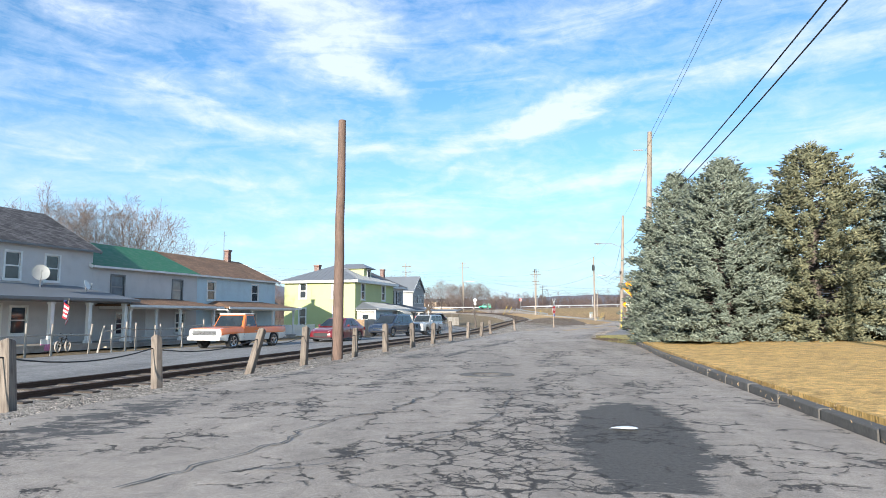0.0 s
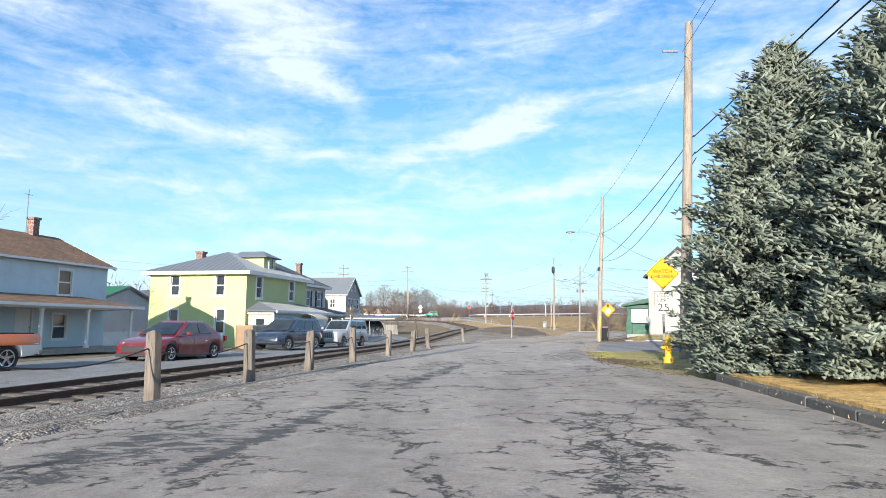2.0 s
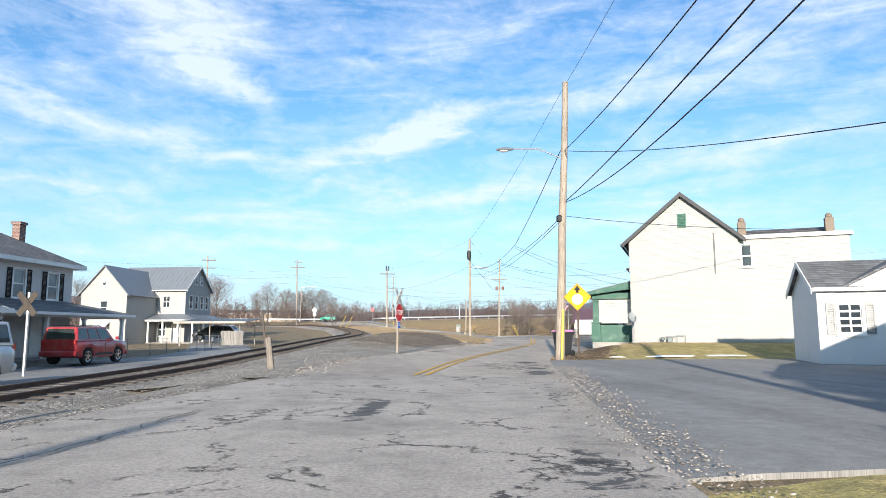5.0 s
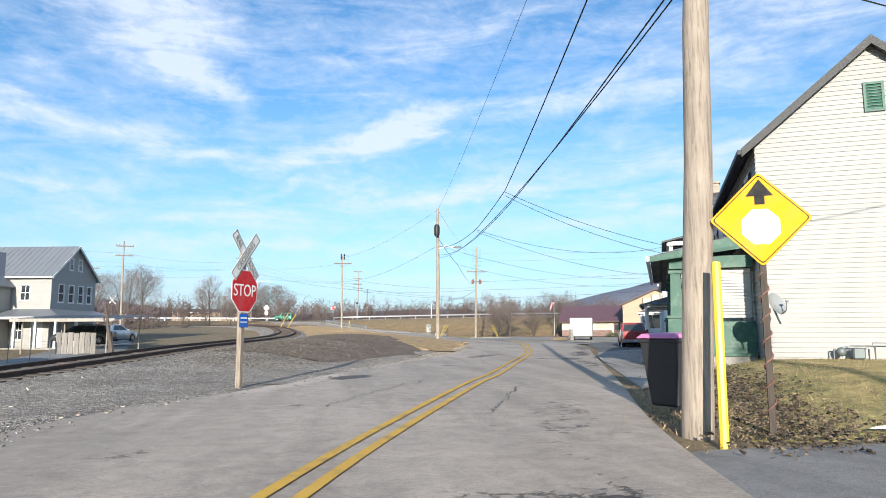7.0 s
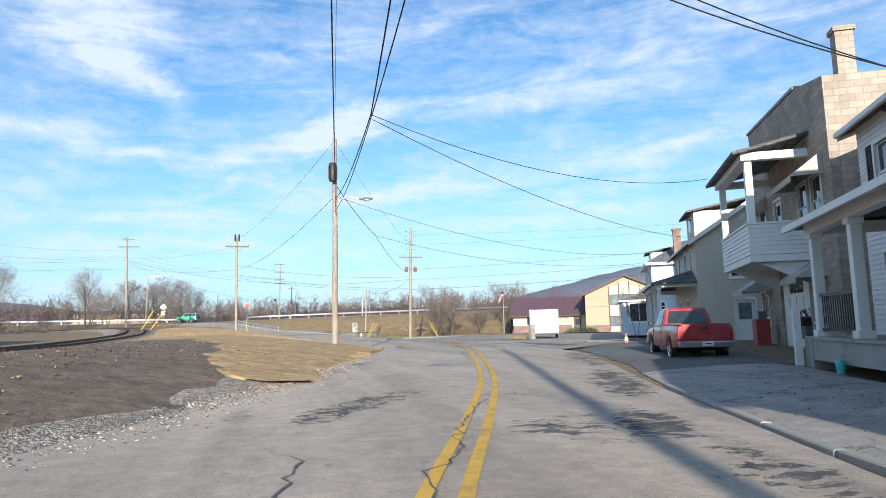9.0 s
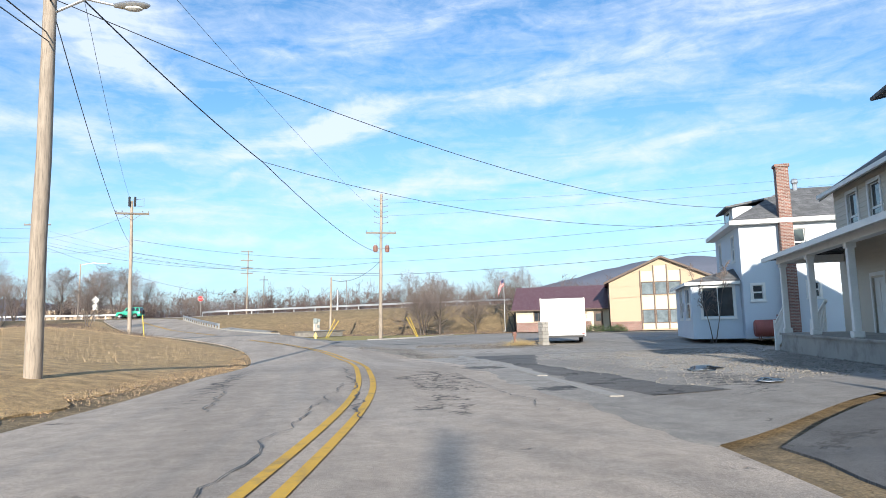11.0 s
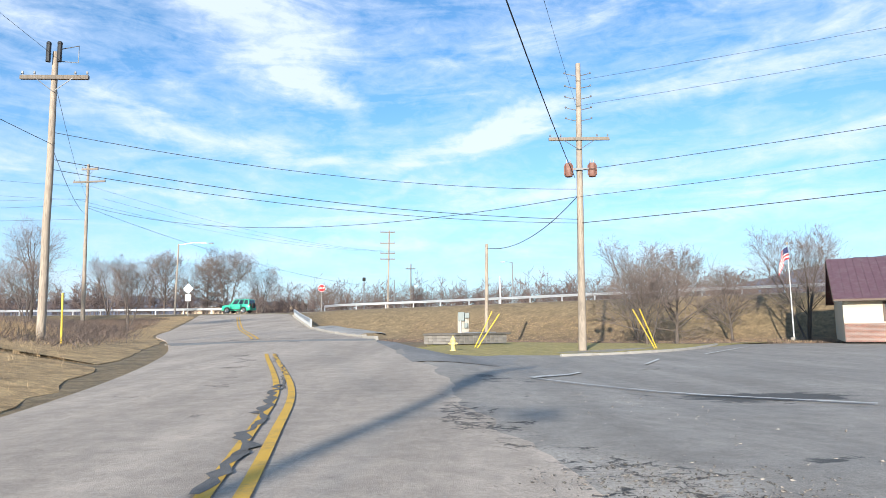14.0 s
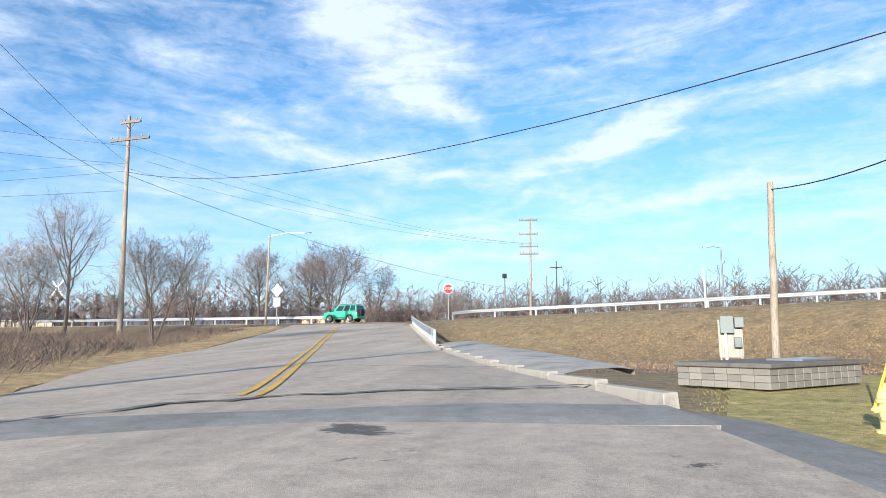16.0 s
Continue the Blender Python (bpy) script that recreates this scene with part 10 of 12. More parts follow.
def small_bicycle():
    o = thing("bicycle", "small child's bicycle with pale tyres in the yard", "bicycle", m=Matrix.Translation(along_west(26.9, -24.2, -0.2)) @ Matrix.Rotation(WEST + 0.35, 4, "Z"))
    for x in (-0.42, 0.42):
        ring = [(x + 0.23 * math.cos(a * math.pi / 9), 0, 0.23 + 0.23 * math.sin(a * math.pi / 9)) for a in range(19)]
        w = part("wheel", Geo().tube(ring, 0.028, 6, caps=False), MAT["grey_fence"], o, "pale tyre")
        for k in range(6):
            part("spoke", Geo().tube([(x, 0, 0.23), (x + 0.21 * math.cos(k * math.pi / 3), 0, 0.23 + 0.21 * math.sin(k * math.pi / 3))], 0.005, 4), MAT["steel"], w)
    for a, b in (((-0.42, 0.23), (-0.05, 0.24)), ((-0.05, 0.24), (-0.16, 0.56)), ((-0.42, 0.23), (-0.14, 0.5)), ((-0.05, 0.24), (0.27, 0.58)), ((-0.14, 0.5), (0.27, 0.56)), ((0.42, 0.23), (0.25, 0.72))):
        part("tube", Geo().tube([(a[0], 0, a[1]), (b[0], 0, b[1])], 0.018, 6), MAT["sign_black"], o)
    part("saddle", Geo().box(-0.28, -0.06, 0.56, -0.06, 0.06, 0.62), MAT["black_trim"], o, bevel=0.02)
    part("handlebar", Geo().tube([(0.18, -0.24, 0.78), (0.25, -0.1, 0.72), (0.25, 0.1, 0.72), (0.18, 0.24, 0.78)], 0.014, 6), MAT["sign_black"], o)


small_bicycle()
o = thing("bucket", "white and pink plastic bucket in the yard", "bucket", m=Matrix.Translation(along_west(26.75, -25.0, -0.16)))
part("pail", Geo().tube([(0, 0, 0), (0, 0, 0.30)], [0.17, 0.21], 14), MAT["bin_pink"], o)
part("rim", Geo().tube([(0, 0, 0.28), (0, 0, 0.48)], [0.22, 0.23], 14), MAT["sign_white"], o)


def board_fence(name, a, b, z0, high, board, material, label):
    """Upright boards side by side, each its own piece, on two rails."""
    o = thing(name, label, "fence")
    p, q = Vector((*a, z0)), Vector((*b, z0))
    n = max(2, int((q - p).length / board))
    way = (q - p) / n
    turn = math.atan2(way.y, way.x)
    rng = random.Random(int(100 * p.length))
    me = Geo().box(-board * 0.48, -0.012, 0.0, board * 0.48, 0.012, high).mesh("board", bevel=0.004)
    for k in range(n):
        part("board", me, material, o, m=Matrix.Translation(p + way * (k + 0.5) + Vector((0, 0, rng.uniform(-0.03, 0.03)))) @ Matrix.Rotation(turn + rng.uniform(-0.02, 0.02), 4, "Z"))
    for h in (0.25, 0.8):
        part("rail", Geo().box(0, 0.02, high * h, (q - p).length, 0.07, high * h + 0.08).moved(Matrix.Translation(p) @ Matrix.Rotation(turn, 4, "Z")), material, o)
    return o


c0, c1, c2 = along_west(57.9, -25.0), along_west(56.2, -22.9), along_west(66.5, -22.4)
board_fence("board_fence", c0.xy, c1.xy, -0.4, 1.45, 0.14, MAT["wood_fence"], "tan wooden board fence at the house corner")
board_fence("board_fence", c1.xy, c2.xy, -0.4, 1.45, 0.14, MAT["grey_fence"], "grey weathered board fence along the street")


def barn_behind():
    W, D, h = 8.6, 12.0, 3.1
    o = thing("barn", "grey boarded building with a green metal roof", "building", m=at_west(66.2, -43.0, -0.3))
    wall_part(o, "front", W, D, h, [], MAT["grey_stucco"], gable=1.45, lap=0.18)
    for s in ("left", "right", "back"):
        wall_part(o, s, W, D, h, [], MAT["grey_stucco"], gable=1.45 if s == "back" else 0)
    inside(o, W, D, h)
    gable_roof(o, W, D, h, 1.45, MAT["roof_green"], trim=MAT["dull_steel"], along="y", over=0.25, ends=0.2)


barn_behind()
board_fence("board_fence", tuple(along_west(50.5, -29.5).xy), tuple(along_west(58.8, -29.0).xy), -0.4, 1.0, 0.16, MAT["white_paint"], "white picket fence between the houses")


def crossbuck_back(x, y, z, high, label, turn=0.0, arm=0.62, lamps=False, material=None):
    o = thing("crossing_sign", label, "crossing sign", m=Matrix.Translation((x, y, z)) @ Matrix.Rotation(turn, 4, "Z"))
    part("post", Geo().tube([(0, 0.05, -0.2), (0, 0.05, high + arm * 0.8)], 0.055, 8), MAT["steel"], o)
    for s in (-1, 1):
        part("blade", Geo().box(-arm, -0.012, -0.11, arm, 0.012, 0.11).moved(Matrix.Translation((0, -0.01 - 0.026 * (s > 0), high)) @ Matrix.Rotation(s * radians(50), 4, "Y")), material or MAT["post_wood"], o, bevel=0.004)
    if lamps:
        for s in (-1, 1):
            part("lamp", Geo().tube([(s * 0.6, 0.0, high - 1.5), (s * 0.6, -0.18, high - 1.5)], [0.14, 0.16], 12), MAT["sign_black"], o)
            part("backplate", Geo().tube([(s * 0.6, 0.02, high - 1.5), (s * 0.6, 0.035, high - 1.5)], 0.30, 14), MAT["sign_black"], o)
        part("crossarm", Geo().tube([(-0.6, 0.05, high - 1.5), (0.6, 0.05, high - 1.5)], 0.03, 6), MAT["steel"], o)


crossbuck_back(-5.15, 70.4, -0.3, 2.4, "grey back of a railway crossbuck sign", radians(-14), 0.5, False, MAT["tie"])
crossbuck_back(-42, 236, 2.6, 6.3, "railway crossing signal with crossbuck and lamps", 0.0, 1.3, True, MAT["sign_white"])


def carport():
    """A lean-to of sheet metal on posts, with a wire fence before it."""
    o = thing("carport", "open carport with a sheet metal roof on posts", "carport")
    corners = [(-11.4, 116.0), (-5.4, 114.8), (-4.6, 119.8), (-10.8, 121.5)]
    for k, (x, y) in enumerate(corners + [(-8.4, 115.4)]):
        z = ground_z(x, y)
        part("post", Geo().tube([(x, y, z - 0.1), (x, y, 2.1 if k not in (2, 3) else 2.45)], 0.05, 6), MAT["grey_fence"], o)
    A, B, C, D = [Vector((x, y, z)) for (x, y), z in zip([(-12.0, 115.4), (-4.7, 114.0), (-4.0, 120.4), (-11.2, 122.0)], (2.12, 2.12, 2.5, 2.5))]
    part("roof", Geo().slab([A, B, C, D], 0.06), MAT["roof_steel"], o)
    for k in range(13):
        f = k / 12
        part("rib", Geo().tube([tuple(A.lerp(B, f) + Vector((0, 0, 0.03))), tuple(D.lerp(C, f) + Vector((0, 0, 0.03)))], 0.02, 4), MAT["roof_steel"], o)
    part("fascia", Geo().hexa([tuple(A + Vector((0, -0.03, -0.2))), tuple(B + Vector((0, -0.03, -0.2))), tuple(B + Vector((0, 0, -0.2))), tuple(A + Vector((0, 0, -0.2)))], [tuple(A + Vector((0, -0.03, 0.02))), tuple(B + Vector((0, -0.03, 0.02))), tuple(B + Vector((0, 0, 0.02))), tuple(A + Vector((0, 0, 0.02)))]), MAT["grey_fence"], o)


carport()
board_fence("panel_fence", (-5.6, 106.5), (-3.9, 108.0), -0.1, 1.25, 0.3, MAT["grey_fence"], "grey upright panels beside the carport")


def wire_fence(line, high, label):
    o = thing("wire_fence", label, "fence")
    pts = resample([(*p, 0) for p in line], 2.4)
    tops = []
    for p in pts:
        z = ground_z(p.x, p.y)
        part("post", Geo().tube([(p.x, p.y, z - 0.1), (p.x, p.y, z + high)], 0.025, 6), MAT["dull_steel"], o)
        tops.append(Vector((p.x, p.y, z)))
    for p, q in zip(tops, tops[1:]):
        for k in range(6):
            h = Vector((0, 0, high * (k + 0.6) / 6.1))
            part("wire", Geo().tube([tuple(p + h), tuple(q + h)], 0.006, 4, caps=False), MAT["dull_steel"], o)


wire_fence([(-8.6, 82.5), (-6.4, 90), (-5.9, 98), (-5.7, 106)], 1.15, "low wire fence along the yard")


def low_far_building(x, y, z, W, D, h, label, mat, roof, turn):
    o = thing("building", label, "building", m=Matrix.Translation((x, y, z)) @ Matrix.Rotation(turn, 4, "Z"))
    holes = [(1.5 + 3.0 * k, 1.0, 2.7 + 3.0 * k, 2.2) for k in range(int((W - 2) / 3))]
    w, m = wall_part(o, "front", W, D, h, holes, mat)
    for q in holes:
        window_part(o, m, q, MAT["white_paint"], MAT["glass"], grid=(1, 1))
    for s in ("left", "right", "back"):
        wall_part(o, s, W, D, h, [], mat, gable=1.4 if s != "back" else 0)
    inside(o, W, D, h)
    gable_roof(o, W, D, h, 1.4, roof, trim=MAT["white_paint"])


low_far_building(-76, 246, 2.0, 22, 9, 3.4, "low cream building beyond the railway", MAT["office_cream"], MAT["shingle_grey"], 0.2)
low_far_building(-49, 330, 2.5, 34, 12, 6.0, "pale building far behind the woods", MAT["office_tan"], MAT["shingle_grey"], 0.0)
solid("sign_box", Geo().box(-0.8, -0.15, 0.0, 0.8, 0.15, 1.5).box(-0.1, -0.1, -1.8, 0.1, 0.1, 0.0), MAT["sign_white"], "white signal cabinet beside the railway", "cabinet", bevel=0.03, m=Matrix.Translation((-33.0, 214.0, 3.4)))

# ---- small things, east side ----
def wheelie_bin(x, y, z, turn):
    o = thing("wheelie_bin", "black wheeled rubbish bin with a pink lid", "bin", m=Matrix.Translation((x, y, z)) @ Matrix.Rotation(turn, 4, "Z"))
    part("body", Geo().hexa([(-0.23, -0.24, 0.06), (0.23, -0.24, 0.06), (0.23, 0.26, 0.06), (-0.23, 0.26, 0.06)], [(-0.31, -0.36, 1.02), (0.31, -0.36, 1.02), (0.31, 0.36, 1.02), (-0.31, 0.36, 1.02)]), MAT["bin_black"], o, bevel=0.03)
    part("rim", Geo().box(-0.33, -0.38, 0.98, 0.33, 0.38, 1.04), MAT["bin_black"], o, bevel=0.015)
    part("lid", Geo().hexa([(-0.34, -0.41, 1.045), (0.34, -0.41, 1.045), (0.34, 0.40, 1.045), (-0.34, 0.40, 1.045)], [(-0.28, -0.34, 1.11), (0.28, -0.34, 1.11), (0.28, 0.33, 1.13), (-0.28, 0.33, 1.13)]), MAT["bin_pink"], o, "pink plastic lid", bevel=0.015)
    part("handle", Geo().tube([(-0.25, 0.40, 1.0), (-0.25, 0.47, 1.02), (0.25, 0.47, 1.02), (0.25, 0.40, 1.0)], 0.02, 6), MAT["bin_black"], o)
    for s in (-1, 1):
        part("wheel", Geo().tube([(s * 0.25, 0.28, 0.13), (s * 0.31, 0.28, 0.13)], 0.13, 14), MAT["rubber"], o)
    for z, w in ((0.86, 0.12), (0.80, 0.10)):
        part("mark", Geo().box(-0.296, -w, z, -0.285, w, z + 0.03), MAT["sign_white"], o)
    return o


wheelie_bin(15.08, 73.91, 0.03, radians(-62))
dish(Matrix.Translation((20.35, 78.55, 1.80)) @ Matrix.Rotation(radians(15), 4, "Z") @ Matrix.Rotation(radians(-24), 4, "X"), 0.26, "grey satellite dish at the house corner", MAT["dish_grey"])
o = thing("gas_meter", "grey gas meter and bent pipes against the house wall", "gas meter", m=Matrix.Translation((22.35, 78.55, 0.45)) @ Matrix.Rotation(radians(-28), 4, "Z"))
part("meter_body", Geo().box(-0.13, -0.28, 0.05, 0.13, -0.10, 0.32), MAT["meter_grey"], o, bevel=0.03)
part("regulator", Geo().ball((-0.35, -0.18, 0.22), (0.11, 0.08, 0.11), 10, 6), MAT["meter_grey"], o, smooth=True)
part("pipe", Geo().tube([(-0.5, -0.15, -0.15), (-0.5, -0.15, 0.28), (-0.1, -0.15, 0.36), (0.3, -0.15, 0.36), (0.3, -0.15, 0.42), (0.75, -0.15, 0.42), (0.75, -0.15, 0.02), (0.35, -0.15, 0.02), (0.35, -0.15, 0.36)], 0.02, 6), MAT["dull_steel"], o)


def heap(name, x, y, z, rx, ry, high, material, label, category, seed, n=15, turn=0.0):
    """A low uneven mound lying on the ground."""
    rng = random.Random(seed)
    rings = []
    wob = [rng.uniform(0.6, 1.15) for k in range(n)]
    for f, h in ((1.0, -0.03), (0.93, 0.35), (0.7, 0.75), (0.35, 1.0), (0.03, 1.02)):
        rings.append([(rx * f * wob[k] * math.cos(2 * math.pi * k / n), ry * f * wob[k] * math.sin(2 * math.pi * k / n), high * h * rng.uniform(0.8, 1.15)) for k in range(n)])
    return solid(name, Geo().loft(rings), material, label, category, smooth=True, m=Matrix.Translation((x, y, z)) @ Matrix.Rotation(turn, 4, "Z"))


heap("snow_patch", 19.0, 71.7, 0.055, 1.3, 0.28, 0.06, MAT["snow"], "last strip of old snow at the drive's edge", "snow", 1, turn=0.2)
heap("snow_patch", 21.3, 71.75, 0.06, 0.9, 0.2, 0.05, MAT["snow"], "last strip of old snow at the drive's edge", "snow", 2, turn=-0.1)
heap("snow_patch", 16.6, 71.55, 0.055, 0.35, 0.10, 0.03, MAT["snow"], "small rag of old snow", "snow", 3)
solid("tumbler", Geo().tube([(0, 0, 0), (0, 0, 0.20), (0, 0, 0.21), (0, 0, 0.26)], [0.07, 0.09, 0.095, 0.085], 14), MAT["turquoise"], "turquoise tumbler standing at the porch foot", "tumbler", m=Matrix.Translation((26.2, 94.6, 0.14)))
solid("tumbler", Geo().tube([(0, 0, 0), (0, 0, 0.22), (0, 0, 0.225), (0, 0, 0.29)], [0.075, 0.10, 0.10, 0.09], 14), MAT["turquoise"], "turquoise tumbler beside the green porch", "tumbler", m=Matrix.Translation((19.51, 82.01, 0.10)))


def planter(x, y, z, turn):
    o = thing("planter", "grey planter trough on legs with a dark plant", "planter", m=Matrix.Translation((x, y, z)) @ Matrix.Rotation(turn, 4, "Z"))
    part("trough", Geo().hexa([(-0.48, -0.17, 0.42), (0.48, -0.17, 0.42), (0.48, 0.17, 0.42), (-0.48, 0.17, 0.42)], [(-0.56, -0.23, 0.84), (0.56, -0.23, 0.84), (0.56, 0.23, 0.84), (-0.56, 0.23, 0.84)]), MAT["meter_grey"], o, bevel=0.02)
    for sx in (-1, 1):
        for sy in (-1, 1):
            part("leg", Geo().tube([(sx * 0.42, sy * 0.13, 0.44), (sx * 0.52, sy * 0.20, 0.0)], 0.025, 6), MAT["black_iron"], o)
    rng = np.random.default_rng(9)
    n = 420
    s = np.stack([rng.uniform(-0.5, 0.5, n), rng.uniform(-0.18, 0.18, n), rng.uniform(0.8, 1.05, n)], 1)
    s[:60, 0] -= 0.2
    s[:60, 2] += rng.uniform(0.0, 0.4, 60)
    blades("plant", s, rng.normal(0, 0.8, (n, 3)) + np.array([0, 0, 0.6]), rng.uniform(0.10, 0.26, n), rng.uniform(0.018, 0.035, n), MAT["shrub"], o, "dark leafy plant", rng=rng)


planter(33.2, 102.7, 0.12, math.atan2(U2.y, U2.x))
o = thing("red_cabinet", "red metal cabinet with a grey box above it", "cabinet", m=Matrix.Translation((34.35, 106.2, 0.12)) @ Matrix.Rotation(math.atan2(U2.y, U2.x), 4, "Z"))
part("case", Geo().box(-0.36, -0.25, 0.0, 0.36, 0.25, 1.12), MAT["cabinet_red"], o, bevel=0.02)
part("door", Geo().box(-0.32, 0.245, 0.05, 0.32, 0.262, 1.05), MAT["cabinet_red"], o, bevel=0.006)
part("handle", Geo().box(0.22, 0.262, 0.55, 0.25, 0.285, 0.70), MAT["steel"], o)
part("top_box", Geo().box(-0.14, -0.2, 1.12, 0.14, 0.1, 1.42), MAT["meter_grey"], o, bevel=0.01)


def traffic_cone(x, y, z):
    o = thing("traffic_cone", "faded orange and white traffic cone", "traffic cone", m=Matrix.Translation((x, y, z)))
    part("base", Geo().box(-0.17, -0.17, 0, 0.17, 0.17, 0.035), MAT["cone_orange"], o, bevel=0.01)
    part("cone", Geo().tube([(0, 0, 0.03), (0, 0, 0.62)], [0.125, 0.03], 14), MAT["cone_orange"], o)
    part("band", Geo().tube([(0, 0, 0.28), (0, 0, 0.46)], [0.092, 0.062], 14), MAT["sign_white"], o, "pale reflective band")


traffic_cone(31.6, 111.7, 0.13)
for k, (x, y, rx, ry) in enumerate(((32.5, 117.0, 0.9, 0.35), (31.4, 113.8, 0.6, 0.22))):
    heap("puddle", x, y, ground_z(x, y) + 0.045, rx, ry, 0.006, MAT["puddle"], "shallow puddle on broken asphalt", "puddle", 20 + k, 18, turn=0.9)
heap("puddle", 2.72, 11.65, 0.042, 0.22, 0.11, 0.008, MAT["snow"], "scrap of ice on the tar patch", "ice", 31, 12)


def oil_tank(x, y, z, turn):
    o = thing("oil_tank", "rusty red oil tank on legs beside the house", "tank", m=Matrix.Translation((x, y, z)) @ Matrix.Rotation(turn, 4, "Z"))
    part("shell", Geo().loft([[(px, 0.36 * s * math.cos(2 * math.pi * k / 18), 0.58 + 0.43 * s * math.sin(2 * math.pi * k / 18)) for k in range(18)] for px, s in ((-0.80, 0.02), (-0.79, 0.86), (-0.73, 0.99), (-0.70, 1.0), (0.70, 1.0), (0.73, 0.99), (0.79, 0.86), (0.80, 0.02))]), MAT["tank_red"], o, smooth=True)
    for sx in (-0.55, 0.55):
        for sy in (-0.2, 0.2):
            part("leg", Geo().tube([(sx, sy, 0.35), (sx, sy * 1.1, -0.05)], 0.025, 6), MAT["rust"], o)
    part("fill_pipe", Geo().tube([(0.3, 0, 0.98), (0.3, 0, 1.25)], 0.03, 6), MAT["rust"], o)


oil_tank(47.93, 132.98, 0.15, radians(-28))
solid("block_pillar", Geo().box(-0.21, -0.21, -0.1, 0.21, 0.21, 1.32).box(-0.23, -0.23, 0.0, 0.23, 0.23, 0.2), MAT["block_grey"], "short pillar of grey concrete blocks in the lot", "pillar", bevel=0.012, m=Matrix.Translation((38.5, 139.9, 0.0)) @ Matrix.Rotation(0.2, 4, "Z"))
rng_s = np.random.default_rng(77)
n = 900
s = rng_s.normal(0, 1, (n, 3)) * np.array([0.42, 0.3, 0.12])
s[:, 2] = np.abs(s[:, 2])
ob = blades("straw_heap", s + np.array([37.1, 139.8, 0.08]), rng_s.normal(0, 1, (n, 3)) * np.array([1, 1, 0.35]), rng_s.uniform(0.10, 0.28, n), rng_s.uniform(0.006, 0.012, n), MAT["straw_pile"], None, rng=rng_s)
tagged(ob, "loose yellow straw heaped beside the block pillar", "straw", kind="stuff")
solid("rusty_post", Geo().box(-0.05, -0.05, -0.1, 0.05, 0.05, 0.55).box(-0.1, -0.08, 0.5, 0.1, 0.08, 0.75), MAT["rust"], "rusty post with a small box", "post", bevel=0.01, m=Matrix.Translation((37.0, 140.6, 0.05)))
o = thing("flagpole", "tall steel flagpole before the office", "flagpole", m=Matrix.Translation((54.2, 190.5, 0.1)))
part("pole", Geo().tube([(0, 0, -0.2), (0, 0, 7.4)], [0.07, 0.04], 10), MAT["steel"], o)
part("finial", Geo().ball((0, 0, 7.45), 0.09), MAT["hydrant_cream"], o, smooth=True)
part("footing", Geo().tube([(0, 0, -0.1), (0, 0, 0.15)], 0.25, 12), MAT["concrete"], o)
striped_flag(Matrix.Translation((54.2, 190.5, 7.3)) @ Matrix.Rotation(radians(200), 4, "Z"), 1.5, 1.0, "striped flag hanging slack on the flagpole", 1.0)

for a, b in (((29.0, 152.75), (30.8, 156.8)), ((29.05, 152.65), (33.6, 149.2)), ((38.2, 167.3), (43.9, 175.9)), ((33.6, 160.3), (35.0, 163.4))):
    line_strip("parking_line", [a, ((a[0] + b[0]) / 2, (a[1] + b[1]) / 2), b], 0.11, MAT["white_line"], "worn white parking line on asphalt", 0.055, height=ground_z)


def meter_slab():
    """A low block base under a concrete slab, with electric boxes behind it."""
    o = thing("block_vault", "low concrete block vault with a worn slab top", "vault", m=Matrix.Translation((25.9, 183.4, 0.32)) @ Matrix.Rotation(math.atan2(-2.06, 2.02), 4, "Z"))
    w, d = 2.9, 5.4
    turn = Matrix.Rotation(radians(12), 4, "Z")
    for r in range(3):
        for k in range(7):
            part("block", Geo().box(0.004, 0, 0.004, 0.40, 0.2, 0.186), MAT["kerb_low"], o, m=Matrix.Translation((k * 0.41 + (0.0 if r % 2 else -0.02), 0, r * 0.19 - 0.1)), bevel=0.008)
        for k in range(12):
            part("block", Geo().box(-0.2, 0.004, 0.004, 0, 0.40, 0.186), MAT["kerb_low"], o, m=Matrix.Translation((w, k * 0.42, r * 0.19 - 0.1)), bevel=0.008)
    part("slab", Geo().box(-0.08, -0.08, 0.47, w + 0.08, d, 0.60), MAT["kerb_stone"], o, "dark weathered concrete slab", bevel=0.02)
    part("hatch", Geo().box(1.4, 2.4, 0.60, 2.5, 4.4, 0.66), MAT["steel"], o, bevel=0.01)
    e = thing("electric_boxes", "grey electric meter boxes on a board", "electric box", m=Matrix.Translation((28.66, 188.7, 0.55)) @ Matrix.Rotation(radians(-8), 4, "Z"))
    part("board", Geo().box(-0.42, 0.0, 0.35, 0.42, 0.04, 1.75), MAT["grey_fence"], e)
    part("box", Geo().box(-0.36, -0.22, 1.25, 0.12, 0.0, 1.90), MAT["meter_grey"], e, bevel=0.015)
    part("box", Geo().box(0.10, -0.22, 0.72, 0.36, 0.0, 1.10), MAT["meter_grey"], e, bevel=0.015)
    part("meter", Geo().box(0.14, -0.2, 1.45, 0.48, 0.0, 1.85), MAT["meter_grey"], e, bevel=0.02)
    part("conduit", Geo().tube([(-0.18, -0.12, 1.25), (-0.18, -0.12, 0.15), (-0.24, -0.12, -0.2)], 0.05, 8), MAT["sign_white"], e)
    for s in (-0.36, 0.36):
        part("leg", Geo().tube([(s, 0.06, -0.4), (s, 0.06, 1.75)], 0.035, 6), MAT["grey_fence"], e)


meter_slab()


